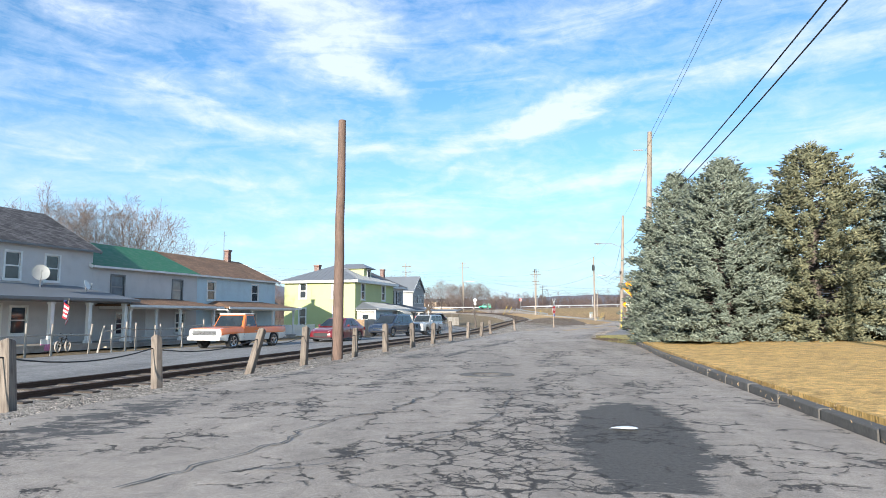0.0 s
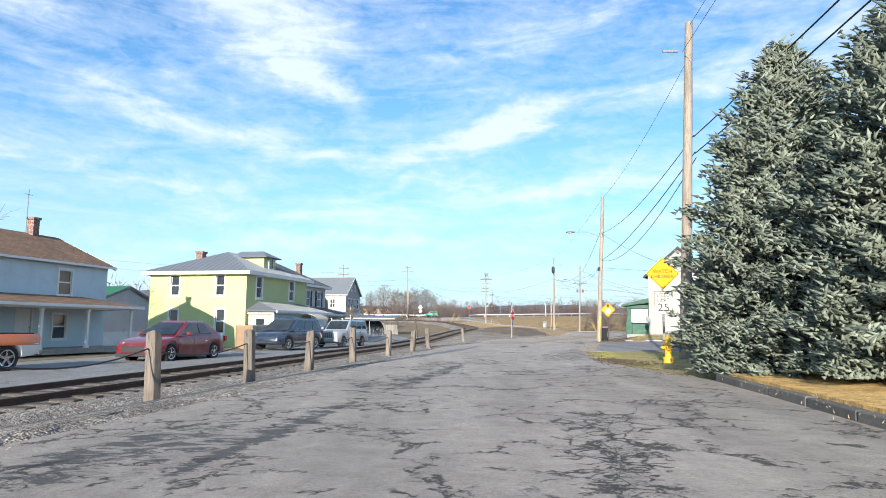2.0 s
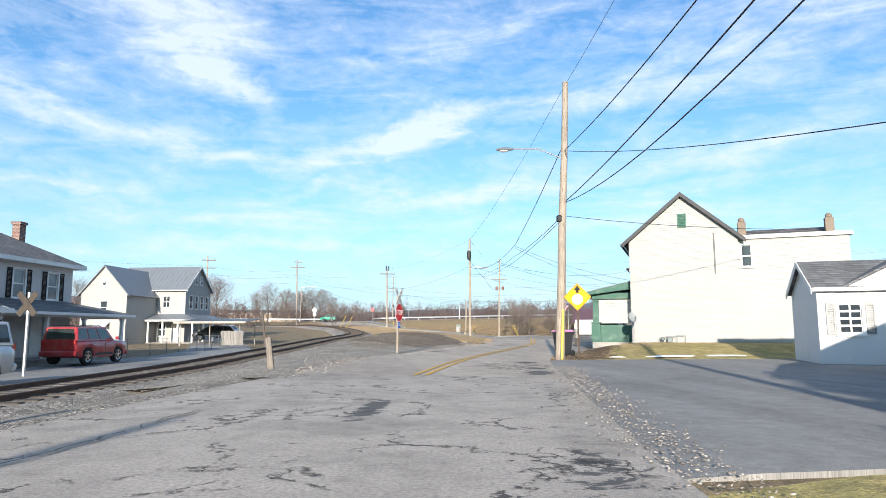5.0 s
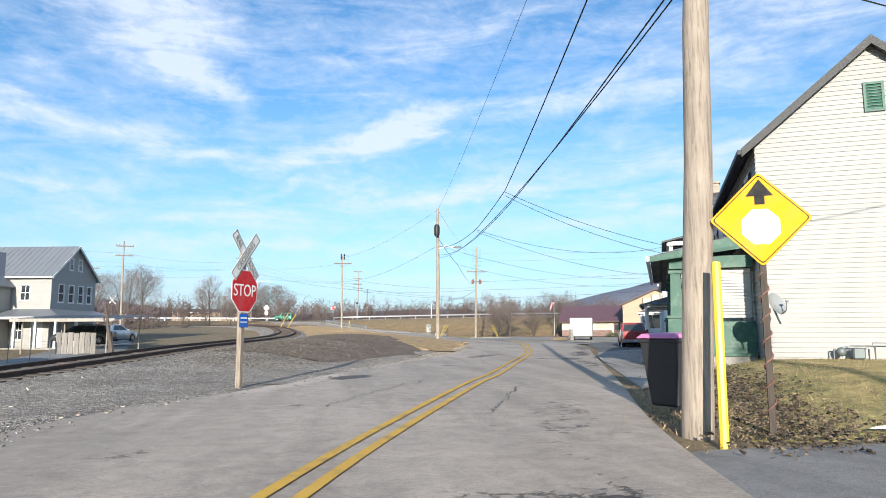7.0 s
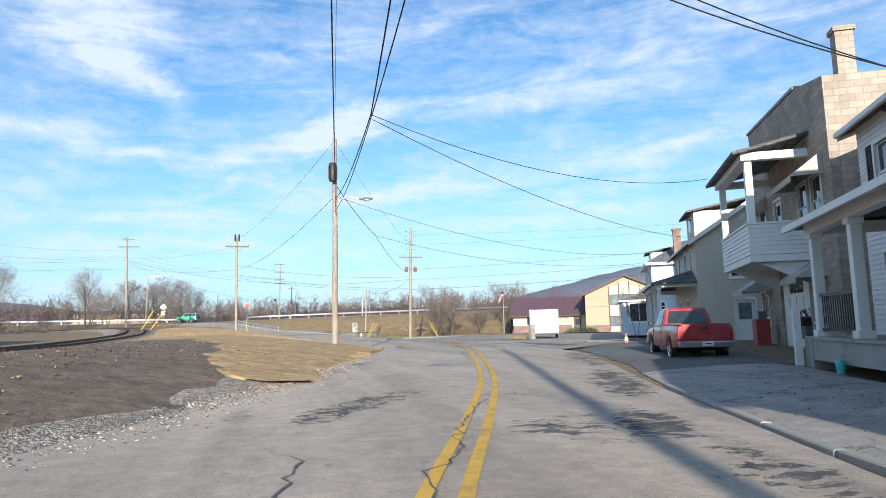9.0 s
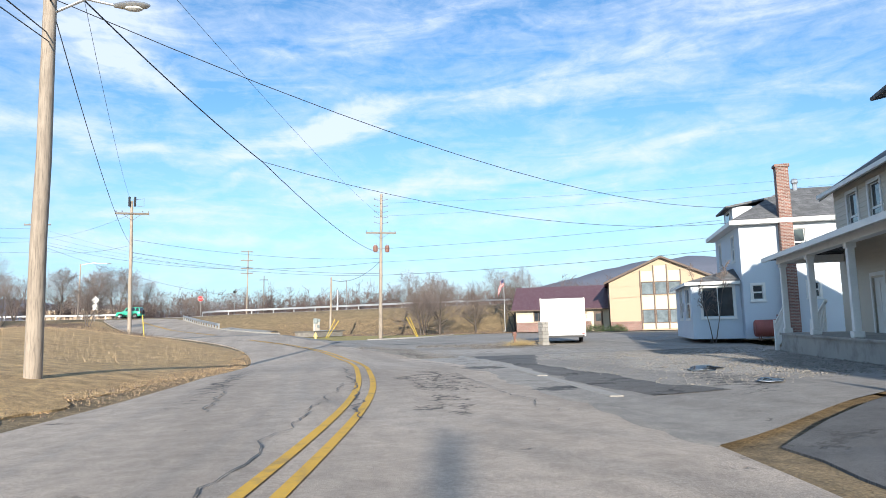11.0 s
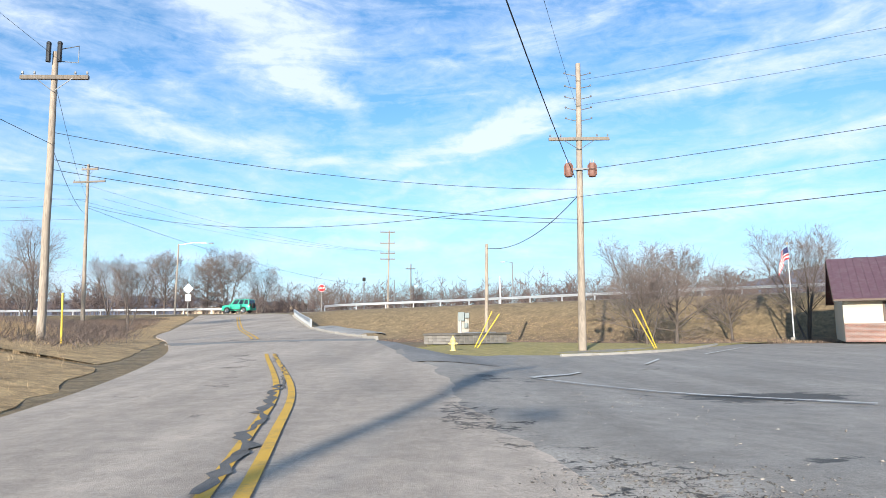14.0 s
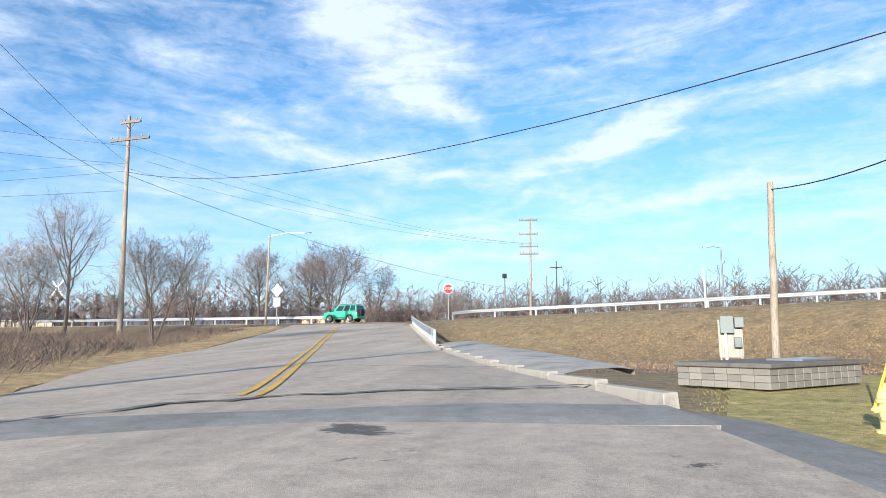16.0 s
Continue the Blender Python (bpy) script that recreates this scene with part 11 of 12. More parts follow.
def verge_rail():
    """Steel guard rail beside the climbing road."""
    o = thing("guard_rail", "galvanized guard rail beside the climbing road", "guard rail")
    line = resample([(16.55, 190.4, 1.4), (13.1, 203, 2.1), (9.0, 218, 3.05)], 1.9)
    prof = ((0.0, 0.42), (0.05, 0.46), (0.05, 0.52), (0.0, 0.57), (0.05, 0.62), (0.05, 0.68), (0.0, 0.73), (-0.015, 0.73), (0.03, 0.66), (0.03, 0.64), (-0.015, 0.57), (0.03, 0.50), (0.03, 0.48), (-0.015, 0.42))
    rings = []
    for i, p in enumerate(line):
        way = (line[min(i + 1, len(line) - 1)] - line[max(i - 1, 0)]).normalized()
        side = Vector((-way.y, way.x, 0)).normalized()
        base = p - side * 0.3
        rings.append([base + side * s + Vector((0, 0, h)) for s, h in prof])
        part("rail_post", Geo().box(-0.06, -0.07, -0.4, 0.06, 0.07, 0.72), MAT["steel"], o, m=Matrix.Translation(base - side * 0.09) @ Matrix.Rotation(math.atan2(way.y, way.x), 4, "Z"))
    part("rail_beam", Geo().loft(rings), MAT["steel"], o)


verge_rail()


def highway_lamp(x, y, z, h, label, arm=0.0, head="lamp", material=None):
    o = thing("lamp_post", label, "lamp post", "lamp posts by the highway", m=Matrix.Translation((x, y, z)))
    part("pole", Geo().tube([(0, 0, -0.4), (0, 0, h)], [0.10, 0.06], 8), material or MAT["dull_steel"], o)
    if arm:
        part("arm", Geo().tube([(0, 0, h - 0.1), (arm * 0.6, 0, h + 0.05), (arm, 0, h + 0.02)], 0.03, 6), MAT["dull_steel"], o)
        part("lantern", Geo().box(arm - 0.5, -0.12, h - 0.04, arm + 0.1, 0.12, h + 0.08), MAT["steel"], o, bevel=0.03)
    elif head == "box":
        part("loudspeaker", Geo().box(-0.2, -0.18, h - 0.1, 0.2, 0.18, h + 0.35), MAT["sign_black"], o, bevel=0.03)


highway_lamp(16.64, 226.5, 3.9, 3.9, "dark post with a black box on top", 0, "box")
highway_lamp(20.75, 225.0, 3.9, 3.8, "plain dark post behind the guard rail", 0, "none")
highway_lamp(34.3, 222.0, 4.2, 3.5, "slim white post behind the guard rail", 0, "none", MAT["sign_white"])
highway_lamp(35.98, 222.8, 4.2, 5.4, "street lamp on a grey pole", -1.0)


def tar_seam(line, width, label, seed, lift=0.047, jag=0.16):
    """A crack filled with dark tar and dirt, wandering over the road."""
    rng = random.Random(seed)
    pts = resample([(*p, 0) for p in line], 0.16)
    g = Geo()
    for i, p in enumerate(pts):
        way = (pts[min(i + 1, len(pts) - 1)] - pts[max(i - 1, 0)]).normalized()
        side = Vector((-way.y, way.x, 0))
        c = p + side * jag * (noise.noise(Vector((p.x * 1.3, p.y * 1.3, seed))) + 0.7 * noise.noise(Vector((p.x * 4, p.y * 5, seed))) + rng.uniform(-0.12, 0.12))
        half = width * 0.32 * rng.uniform(0.3, 1.5)
        for q in (c + side * half, c - side * half):
            g.v.append((q.x, q.y, road_z(q.x, q.y) + lift))
    g.f = [(2 * i, 2 * i + 1, 2 * i + 3, 2 * i + 2) for i in range(len(pts) - 1)]
    return solid("road_crack", g, MAT["tar"], label, "crack", "cracks in the road", kind="structure")


for k, (line, w) in enumerate(([[(22.6, 125.2), (25.2, 125.0), (28.8, 123.3)], 0.05], [[(24.0, 133.6), (26.9, 133.6), (29.6, 133.2)], 0.05], [[(17.9, 160.7), (20.6, 160.4), (24.2, 159.4)], 0.06],
                               [[(16.4, 168.5), (17.6, 170.5), (20.1, 172.1), (24.2, 173.4)], 0.24], [[(14.8, 177.0), (17.6, 178.0), (21.6, 177.2)], 0.12], [[(12.4, 184.4), (15, 185.2), (18.6, 184.4)], 0.10],
                               [[(10.0, 75.2), (10.7, 77.2), (12.0, 80.0)], 0.035], [[(12.4, 74.1), (13.2, 76.3), (14.1, 78.5)], 0.035], [[(24.7, 113.0), (25.2, 118), (25.55, 123.4)], 0.05],
                               [[(22.8, 114.5), (22.7, 119.8), (23.1, 125.6)], 0.035], [[(27.2, 112.5), (27.4, 116.0), (27.6, 119.8)], 0.03], [[(21.9, 104.5), (23.9, 113), (25.0, 118)], 0.03],
                               [[(15.2, 84.8), (17.2, 90), (19.0, 94.4)], 0.04], [[(24.6, 150.6), (23.3, 155.4), (21.6, 161.4)], 0.05], [[(-3.8, 14.5), (-1.4, 13.2), (0.6, 12.9)], 0.028], [[(-1.0, 9.2), (0.3, 10.2), (1.2, 12.4), (1.6, 15.5)], 0.025],
                               [[(2.4, 21), (3.6, 27), (5.4, 30.5)], 0.022], [[(15.8, 91.0), (15.95, 90.3), (15.8, 89.4), (15.7, 88.6)], 0.03], [[(11.6, 81.7), (12.1, 80.4), (12.12, 79.8), (11.9, 79.4)], 0.03], [[(25.6, 144.0), (25.2, 146.4), (24.5, 150.0), (24.3, 151.5)], 0.22], [[(-1.6, 8.7), (-1.4, 9.2), (-1.0, 10.4), (-0.7, 12.2), (-0.2, 13.0), (0.5, 15.5)], 0.045], [[(2.3, 44.2), (3.7, 43.6), (5.0, 42.7), (6.15, 41.9), (7.0, 41.5)], 0.03], [[(0.5, 44.0), (1.63, 45.8), (2.8, 50.5), (3.9, 55.8)], 0.05], [[(23.1, 123.4), (25.7, 121.8), (28.1, 120.9)], 0.03], [[(8.1, 66.8), (8.9, 66.4), (10.1, 66.0), (11.0, 65.4)], 0.035], [[(-2.4, 26.0), (-2.4, 27.6), (-1.9, 35.0)], 0.05])):
    tar_seam(line, w, "dark crack wandering across worn asphalt", 100 + k, 0.05 if k in (8, 13) else 0.047)

for words, z, sx in (("GRANVILLE T", 2.62, 0.95), ("MUNICIPAL", 2.14, 1.0), ("BUILDING", 1.66, 1.0)):
    lettering(WING[0], words, 0.46, 7.4, z, -0.01, MAT["brown_trim"], sx)
hole = thing("manhole", "iron manhole cover in a ring of pale concrete", "manhole", kind="structure", m=Matrix.Translation((1.1, 18.45, 0.03)))


def disc(r, z, n=28):
    return [(r * math.cos(2 * math.pi * k / n), r * math.sin(2 * math.pi * k / n), z) for k in range(n)]


part("collar", Geo().loft([disc(0.62, -0.1), disc(0.60, 0.012), disc(0.36, 0.014), disc(0.36, -0.05)], caps=False), MAT["kerb_stone"], hole, "cracked dark concrete collar")
part("cover", Geo().loft([disc(0.35, -0.08), disc(0.345, 0.004), disc(0.30, 0.004), disc(0.295, -0.006), disc(0.02, -0.004)]), MAT["rail"], hole, "rusty iron cover")

# ---- trees and bushes ----
def spruce(x, y, z, H, R, material, label, seed, skirt=0.12, dense=1.0, blunt=2.1):
    """Broad and blunt: limbs in whorls, drooping and turning up at their ends, thick with sprays of needles."""
    rng = np.random.default_rng(seed)
    o = thing("spruce_tree", label, "tree", "spruce trees", m=Matrix.Translation((x, y, z)))
    part("trunk", Geo().tube([(0, 0, -0.2), (0.02, 0, H * 0.5), (0, 0, H * 0.97)], [0.17, 0.11, 0.015], 8), MAT["bark"], o)
    S, Wy, Ln, Wd = [], [], [], []
    limbs = Geo()
    level = skirt
    lump = rng.uniform(0.84, 1.10, 24)
    while level < H - 0.12:
        s = level / H
        reach = max(R * (1 - s ** blunt) ** 0.80 * min(0.88 + 1.2 * s, 1.0), 0.12)
        count = max(6, int((9 + 12 * (1 - s)) * dense))
        phase = rng.uniform(0, 6.28)
        for k in range(count):
            a = phase + 6.283 * k / count + rng.uniform(-0.2, 0.2)
            ln = reach * rng.uniform(0.70, 1.10) * lump[int((a % 6.283) / 6.283 * 24) % 24]
            rise = rng.uniform(-0.16, 0.10) - 0.14 * (1 - s) + 0.5 * s * s
            out = np.array([math.cos(a), math.sin(a), 0.0])
            start = np.array([0, 0, level + rng.uniform(-0.08, 0.08)])
            m = max(4, int(ln / 0.105 * dense))
            for j in range(m):
                f = 0.48 + 0.52 * ((j + rng.uniform()) / m) ** 0.7
                p = start + out * ln * f + np.array([0, 0, ln * (rise * f + 0.16 * f * f)])
                for q in range(4):
                    turn = rng.uniform(-1.3, 1.3)
                    d = np.array([math.cos(a + turn), math.sin(a + turn), rng.uniform(-0.1, 0.75)])
                    S.append(p + rng.normal(0, 0.08, 3))
                    Wy.append(d)
                    Ln.append(rng.uniform(0.11, 0.23))
                    Wd.append(rng.uniform(0.026, 0.044))
            end = start + out * ln * 0.8 + np.array([0, 0, ln * (rise * 0.8 + 0.10)])
            limbs.tube([tuple(start), tuple(end)], [0.022, 0.008], 3, caps=False)
        level += 0.165 / dense
    for k in range(70):
        S.append(np.array([0, 0, H - 0.7 + 0.7 * k / 70.0]) + rng.normal(0, 0.05, 3))
        Wy.append(np.array([rng.normal(), rng.normal(), rng.uniform(0.8, 2.2)]))
        Ln.append(rng.uniform(0.15, 0.35))
        Wd.append(0.03)
    part("branchwork", limbs, MAT["bark"], o)
    S = np.array(S)
    S[:, 2] = np.maximum(S[:, 2], 0.04)
    blades("crown", S, np.array(Wy), np.array(Ln), np.array(Wd) * 1.1, material, o, rng=rng, slim=True)
    return o


def bare_geo(seed, H, spread=45.0, limbs=14, stems=1, low=0.16, r0=0.15, droop=0.0, twigs_each=5, wide=0.46):
    """A leafless tree: leaders with limbs set all along them, limbs with branches, branches with twigs, each curving upwards."""
    rng = random.Random(seed)
    wood, fine = Geo(), Geo()

    def shoot(p, way, length, r, level):
        n = (6, 5, 4, 2)[level]
        pts, w, q = [p], way.copy(), p
        for k in range(n):
            wander = (0.10, 0.20, 0.26, 0.30)[level]
            w = (w + Vector((rng.uniform(-1, 1), rng.uniform(-1, 1), rng.uniform(-0.8, 1.0))) * wander + Vector((0, 0, (0.0, 0.07, 0.06, 0.04)[level] - droop))).normalized()
            q = q + w * length / n
            pts.append(q)
        radii = [max(r * (1 - 0.84 * k / n), 0.0075) for k in range(n + 1)]
        (wood if level < 2 else fine).tube([tuple(v) for v in pts], radii, (7, 5, 3, 3)[level], caps=False)
        if level == 3:
            return
        count = (limbs, 9, twigs_each, 0)[level]
        for k in range(count):
            f = low + (1 - low) * ((k + rng.uniform(0.1, 0.9)) / count) ** (0.85 if level == 0 else 1.0) if level == 0 else 0.18 + 0.80 * (k + rng.uniform(0, 1)) / count
            f = min(f, 0.985)
            i = min(int(f * n), n - 1)
            start = pts[i].lerp(pts[i + 1], f * n - i)
            along = (pts[i + 1] - pts[i]).normalized()
            side = along.orthogonal().normalized()
            side.rotate(Matrix.Rotation((k * 2.4 if level == 0 else rng.uniform(0, 6.283)) + rng.uniform(-0.5, 0.5), 3, along))
            a = radians(spread * (rng.uniform(0.75, 1.2) if level == 0 else rng.uniform(0.65, 1.25)) * (1.0 - 0.35 * f if level == 0 else 0.95))
            nw = along * math.cos(a) + side * math.sin(a)
            ln = H * wide * (1.05 - 0.72 * f) * rng.uniform(0.75, 1.1) / (0.75 if stems > 1 else 0.62) * 0.72 if level == 0 else length * (0.72 - 0.38 * f) * rng.uniform(0.7, 1.15)
            shoot(start, nw, ln, max(radii[i] * rng.uniform(0.42, 0.60), 0.006), level + 1)

    for s in range(stems):
        a = 6.28 * s / stems + rng.uniform(0, 1)
        lean = rng.uniform(0.16, 0.40) * (stems > 1)
        way = Vector((lean * math.cos(a), lean * math.sin(a), 1)).normalized()
        shoot(Vector((0.12 * math.cos(a) * (stems > 1), 0.12 * math.sin(a) * (stems > 1), -0.15)), way, H * rng.uniform(0.78, 0.95) if stems > 1 else H * 0.9, r0 * rng.uniform(0.8, 1.1) / (1 if stems == 1 else 1.3), 0)
    high = H / max(p[2] for p in fine.v + wood.v)
    for g in (wood, fine):
        g.v = [(x * high, y * high, z * high) for x, y, z in g.v]
    return wood, fine


GROWN = {}


def bare_tree(x, y, z, H, label, shape, turn=0.0):
    """One of a few habits of growth, turned and sized for its spot."""
    if shape not in GROWN:
        wood, fine = bare_geo(**HABIT[shape])
        GROWN[shape] = (wood.mesh("trunk", smooth=True), fine.mesh("crown"))
    k = H / HABIT[shape]["H"]
    o = thing("bare_tree", label, "tree", "bare trees", m=Matrix.Translation((x, y, z)) @ Matrix.Rotation(turn, 4, "Z") @ Matrix.Scale(k, 4))
    part("trunk", GROWN[shape][0], MAT["bark"], o)
    part("crown", GROWN[shape][1], MAT["twig"], o)
    return o


HABIT = {"vase": dict(seed=11, H=9.0, spread=50, limbs=12, stems=4, low=0.2, r0=0.13, wide=0.72, twigs_each=6), "vase_b": dict(seed=12, H=9.0, spread=54, limbs=11, stems=5, low=0.2, r0=0.12, wide=0.78, twigs_each=6),
         "round": dict(seed=21, H=6.5, spread=60, limbs=30, stems=1, low=0.18, r0=0.14, wide=0.74, twigs_each=7), "round_b": dict(seed=22, H=6.5, spread=66, limbs=17, stems=2, low=0.16, r0=0.12, wide=0.8, droop=0.02, twigs_each=7),
         "tall": dict(seed=31, H=11.0, spread=54, limbs=18, stems=1, low=0.32, r0=0.24, wide=0.80, twigs_each=7), "tall_b": dict(seed=33, H=11.0, spread=54, limbs=11, stems=3, low=0.34, r0=0.22, wide=0.80, twigs_each=6),
         "shrub": dict(seed=81, H=4.2, spread=40, limbs=6, stems=4, low=0.25, r0=0.035, wide=0.3, twigs_each=3), "stub": dict(seed=83, H=3.2, spread=45, limbs=7, stems=1, low=0.5, r0=0.2, wide=0.22, twigs_each=2)}


def brush_band(name, spots, material, label, category, seed, high, per, thick):
    """Far woods and brush: stems and twigs, uneven in height, past counting."""
    rng = np.random.default_rng(seed)
    S, Wy, Ln, Wd = [], [], [], []
    for x, y, z, h in spots:
        H = h * rng.uniform(0.7, 1.15)
        base = np.array([x, y, z])
        S.append(base)
        Wy.append(np.array([rng.normal(0, 0.06), rng.normal(0, 0.06), 1.0]))
        Ln.append(H)
        Wd.append(thick * 0.9 * H / 8)
        for k in range(per):
            f = rng.uniform(0.15, 0.85)
            a = rng.uniform(0, 6.283)
            tilt = rng.uniform(0.5, 1.7)
            p = base + np.array([0, 0, H * f]) + rng.normal(0, 0.1, 3)
            d = np.array([math.cos(a) * tilt, math.sin(a) * tilt, rng.uniform(0.5, 1.3)])
            L = H * rng.uniform(0.16, 0.38) * (1.1 - f * 0.6)
            S.append(p)
            Wy.append(d)
            Ln.append(L)
            Wd.append(thick * rng.uniform(0.35, 0.8))
            for j in range(2):
                S.append(p + d / np.linalg.norm(d) * L * rng.uniform(0.4, 0.9))
                Wy.append(d + rng.normal(0, 0.55, 3))
                Ln.append(L * rng.uniform(0.4, 0.7))
                Wd.append(thick * 0.4)
    ob = blades(name, np.array(S), np.array(Wy), np.array(Ln), np.array(Wd), material, None, rng=rng, slim=True)
    return tagged(ob, label, category, kind="stuff")


spruce(9.82, 34.75, 0.1, 7.75, 2.6, MAT["spruce"], "dense blue-grey spruce beside the kerb", 1, blunt=1.7)
spruce(10.8, 31.4, 0.3, 7.35, 2.9, MAT["spruce"], "dense blue-grey spruce spreading over the lawn", 5, blunt=1.9)
spruce(14.0, 30.8, 0.32, 7.75, 3.1, MAT["spruce_olive"], "olive brown-tinged spruce on the lawn", 2, dense=0.9)
spruce(17.6, 29.8, 0.33, 7.8, 3.1, MAT["spruce"], "blue-grey spruce on the lawn", 3, dense=0.85)
spruce(21.2, 29.2, 0.33, 7.5, 2.8, MAT["spruce_olive"], "olive spruce at the end of the row", 4, dense=0.75)

bare_tree(-29.6, 49.2, -0.3, 11.6, "bare spreading tree behind the houses", "vase_b", 0.4)
bare_tree(-26.6, 52.6, -0.3, 11.4, "bare spreading tree behind the houses", "vase", 1.3)
for n, (x, y, h) in enumerate(((44.4, 188.3, 7.4), (41.2, 184.6, 6.0), (51.4, 195.0, 6.4))):
    bare_tree(x, y, ground_z(x, y), h, "bare rounded ornamental tree on the grass corner", "round" if n != 1 else "round_b", n * 1.7)
for n, (x, y, h) in enumerate(((56.2, 192.2, 9.8), (44.6, 198.5, 9.6))):
    bare_tree(x, y, ground_z(x, y), h, "bare upright tree at the foot of the highway bank", "vase", 2 + n)
for n, (x, y, h) in enumerate(((1.6, 193, 6.3), (-8.8, 196, 6.4), (-5.0, 237, 10.4), (-9, 240, 9.5), (-1.5, 243, 8.0), (8.0, 246, 5.0), (-13, 234, 9.5), (-19, 230, 8.5))):
    bare_tree(x, y, ground_z(x, y), h, "bare wild tree rising from the brush", ("vase", "vase_b")[n % 2] if n < 2 else ("round", "tall_b", "round_b")[n % 3], n * 1.1)
for n, (x, y, h) in enumerate(((-22, 186, 11.5), (-32, 190, 11), (-40, 184, 11.5), (-14, 205, 11), (-50, 192, 11), (-28, 200, 12), (-62, 190, 11), (-36, 202, 12))):
    bare_tree(x, y, ground_z(x, y), h, "tall bare tree behind the railway", ("tall", "tall_b", "vase")[n % 3], n * 0.9)
p = U2 * 141.3 + V2 * -22.6
bare_tree(p.x, p.y, 0.15, 4.2, "bare multi-stemmed shrub in front of the sunroom", "shrub")
bare_tree(*(U1 * 99 + V1 * -24.0), -0.3, 3.2, "pollarded stubby tree beside the carport", "stub")

rng_w = random.Random(30)
far = []
for k in range(1150):
    q = k / 1150
    x = -200 + 190 * q + rng_w.uniform(-3, 3)
    y = 205 + 40 * q + rng_w.uniform(-8, 24)
    far.append((x, y, ground_z(x, y), rng_w.uniform(3.5, 7.0)))
brush_band("far_woods", far, MAT["far_twig"], "brown leafless woods behind the railway", "woods", 1, 8, 16, 0.10)
far = []
for k in range(1300):
    q = k / 1300
    x = -14 + 160 * q + rng_w.uniform(-3, 3)
    y = 264 - 62 * q ** 1.5 + rng_w.uniform(-4, 26)
    far.append((x, y, 3.0, rng_w.uniform(4.5, 8.5)))
brush_band("far_woods", far, MAT["far_twig"], "brown leafless woods beyond the highway", "woods", 2, 6, 16, 0.095)
far = []
for k in range(700):
    q = U1 * rng_w.uniform(60, 190) + V1 * rng_w.uniform(-100, -58)
    far.append((q.x, q.y, -0.3, rng_w.uniform(4, 8.5)))
brush_band("far_woods", far, MAT["far_twig"], "brown leafless woods behind the houses", "woods", 3, 6, 16, 0.095)


def stems(name, area, count, lo, hi, material, label, category, seed, width=0.012, lean=0.5, height=ground_z):
    """Dry stems and grasses over a strip between two lines."""
    rng = np.random.default_rng(seed)
    a, b = resample([(*p, 0) for p in area[0]], 1.0), resample([(*p, 0) for p in area[1]], 1.0)
    S = []
    for k in range(count):
        f, g = rng.uniform(), rng.uniform()
        p = a[int(f * (len(a) - 1))].lerp(b[int(f * (len(b) - 1))], g)
        x, y = p.x + rng.normal(0, 0.5), p.y + rng.normal(0, 0.5)
        S.append((x, y, height(x, y) - 0.03))
    S = np.array(S)
    W = np.stack([rng.normal(0, lean, count), rng.normal(0, lean, count), np.ones(count)], 1)
    ob = blades(name, S, W, rng.uniform(lo, hi, count), rng.uniform(width * 0.6, width * 1.4, count), material, None, rng=rng, slim=True)
    return tagged(ob, label, category, kind="stuff")


stems("dry_brush", ([(14.6, 161), (11.0, 173), (6.6, 182), (1.4, 197), (-4.6, 214)], [(5.0, 159), (2.0, 173), (-2.0, 182), (-7, 197), (-12.0, 214)]), 14000, 0.2, 0.8, MAT["brush_stem"], "tangled dry brush beside the climbing road", "brush", 5, 0.013, 0.9)
stems("dry_brush", ([(14.0, 163), (10.6, 173), (6.0, 182), (2.0, 194)], [(7.0, 160), (4.0, 173), (0.0, 182), (-4, 194)]), 4500, 0.2, 0.7, MAT["bark"], "dark bramble thicket beside the climbing road", "brush", 19, 0.013, 1.3)
stems("dry_grass", ([(20.6, 126), (20.8, 140), (17.6, 155), (14.2, 164)], [(9.0, 124), (7.0, 140), (6.0, 155), (5.0, 164)]), 12000, 0.08, 0.3, MAT["dry_stem"], "dry straw grass on the bank", "grass", 6, 0.008, 0.7)
stems("dry_grass", ([(16.2, 98.4), (17.4, 102.5), (20.2, 114)], [(11.4, 99.5), (10.8, 104), (11.0, 114)]), 18000, 0.04, 0.16, MAT["dry_stem"], "dry straw grass round the pole's foot", "grass", 16, 0.008, 0.9)
stems("dry_grass", ([(20.2, 116), (21.6, 122), (22.4, 132), (21.8, 142)], [(15.5, 116), (17.0, 122), (17.5, 132), (16.5, 142)]), 30000, 0.02, 0.085, MAT["dry_stem"], "short dry straw grass on the roadside bank", "grass", 21, 0.008, 1.1)
stems("dry_grass", ([(20.2, 116), (21.6, 122), (22.4, 132), (21.8, 142)], [(15.5, 116), (17.0, 122), (17.5, 132), (16.5, 142)]), 14000, 0.02, 0.09, MAT["brush_stem"], "brown dead grass on the roadside bank", "grass", 22, 0.008, 1.3)
stems("dead_stalks", ([(9.8, 88.5), (12.4, 93), (14.0, 98)], [(5.6, 91), (7.0, 98), (9.0, 106)]), 5000, 0.05, 0.2, MAT["brush_stem"], "flattened brown stalks on the dark bank", "grass", 17, 0.012, 3.0)
stems("dead_stalks", ([(9.8, 88.5), (12.4, 93), (14.0, 98)], [(5.6, 91), (7.0, 98), (9.0, 106)]), 14000, 0.04, 0.16, MAT["bark"], "dark broken twigs on the bank", "brush", 18, 0.02, 3.0)
scatter("loose_gravel", ([(8.6, 85), (10.6, 90), (12.4, 95)], [(5.0, 87), (6.0, 93), (7.5, 99)]), 5000, 0.02, 0.06, MAT["rubble"], "stones and clods on the dark bank", "gravel", 62, lift=0.09)
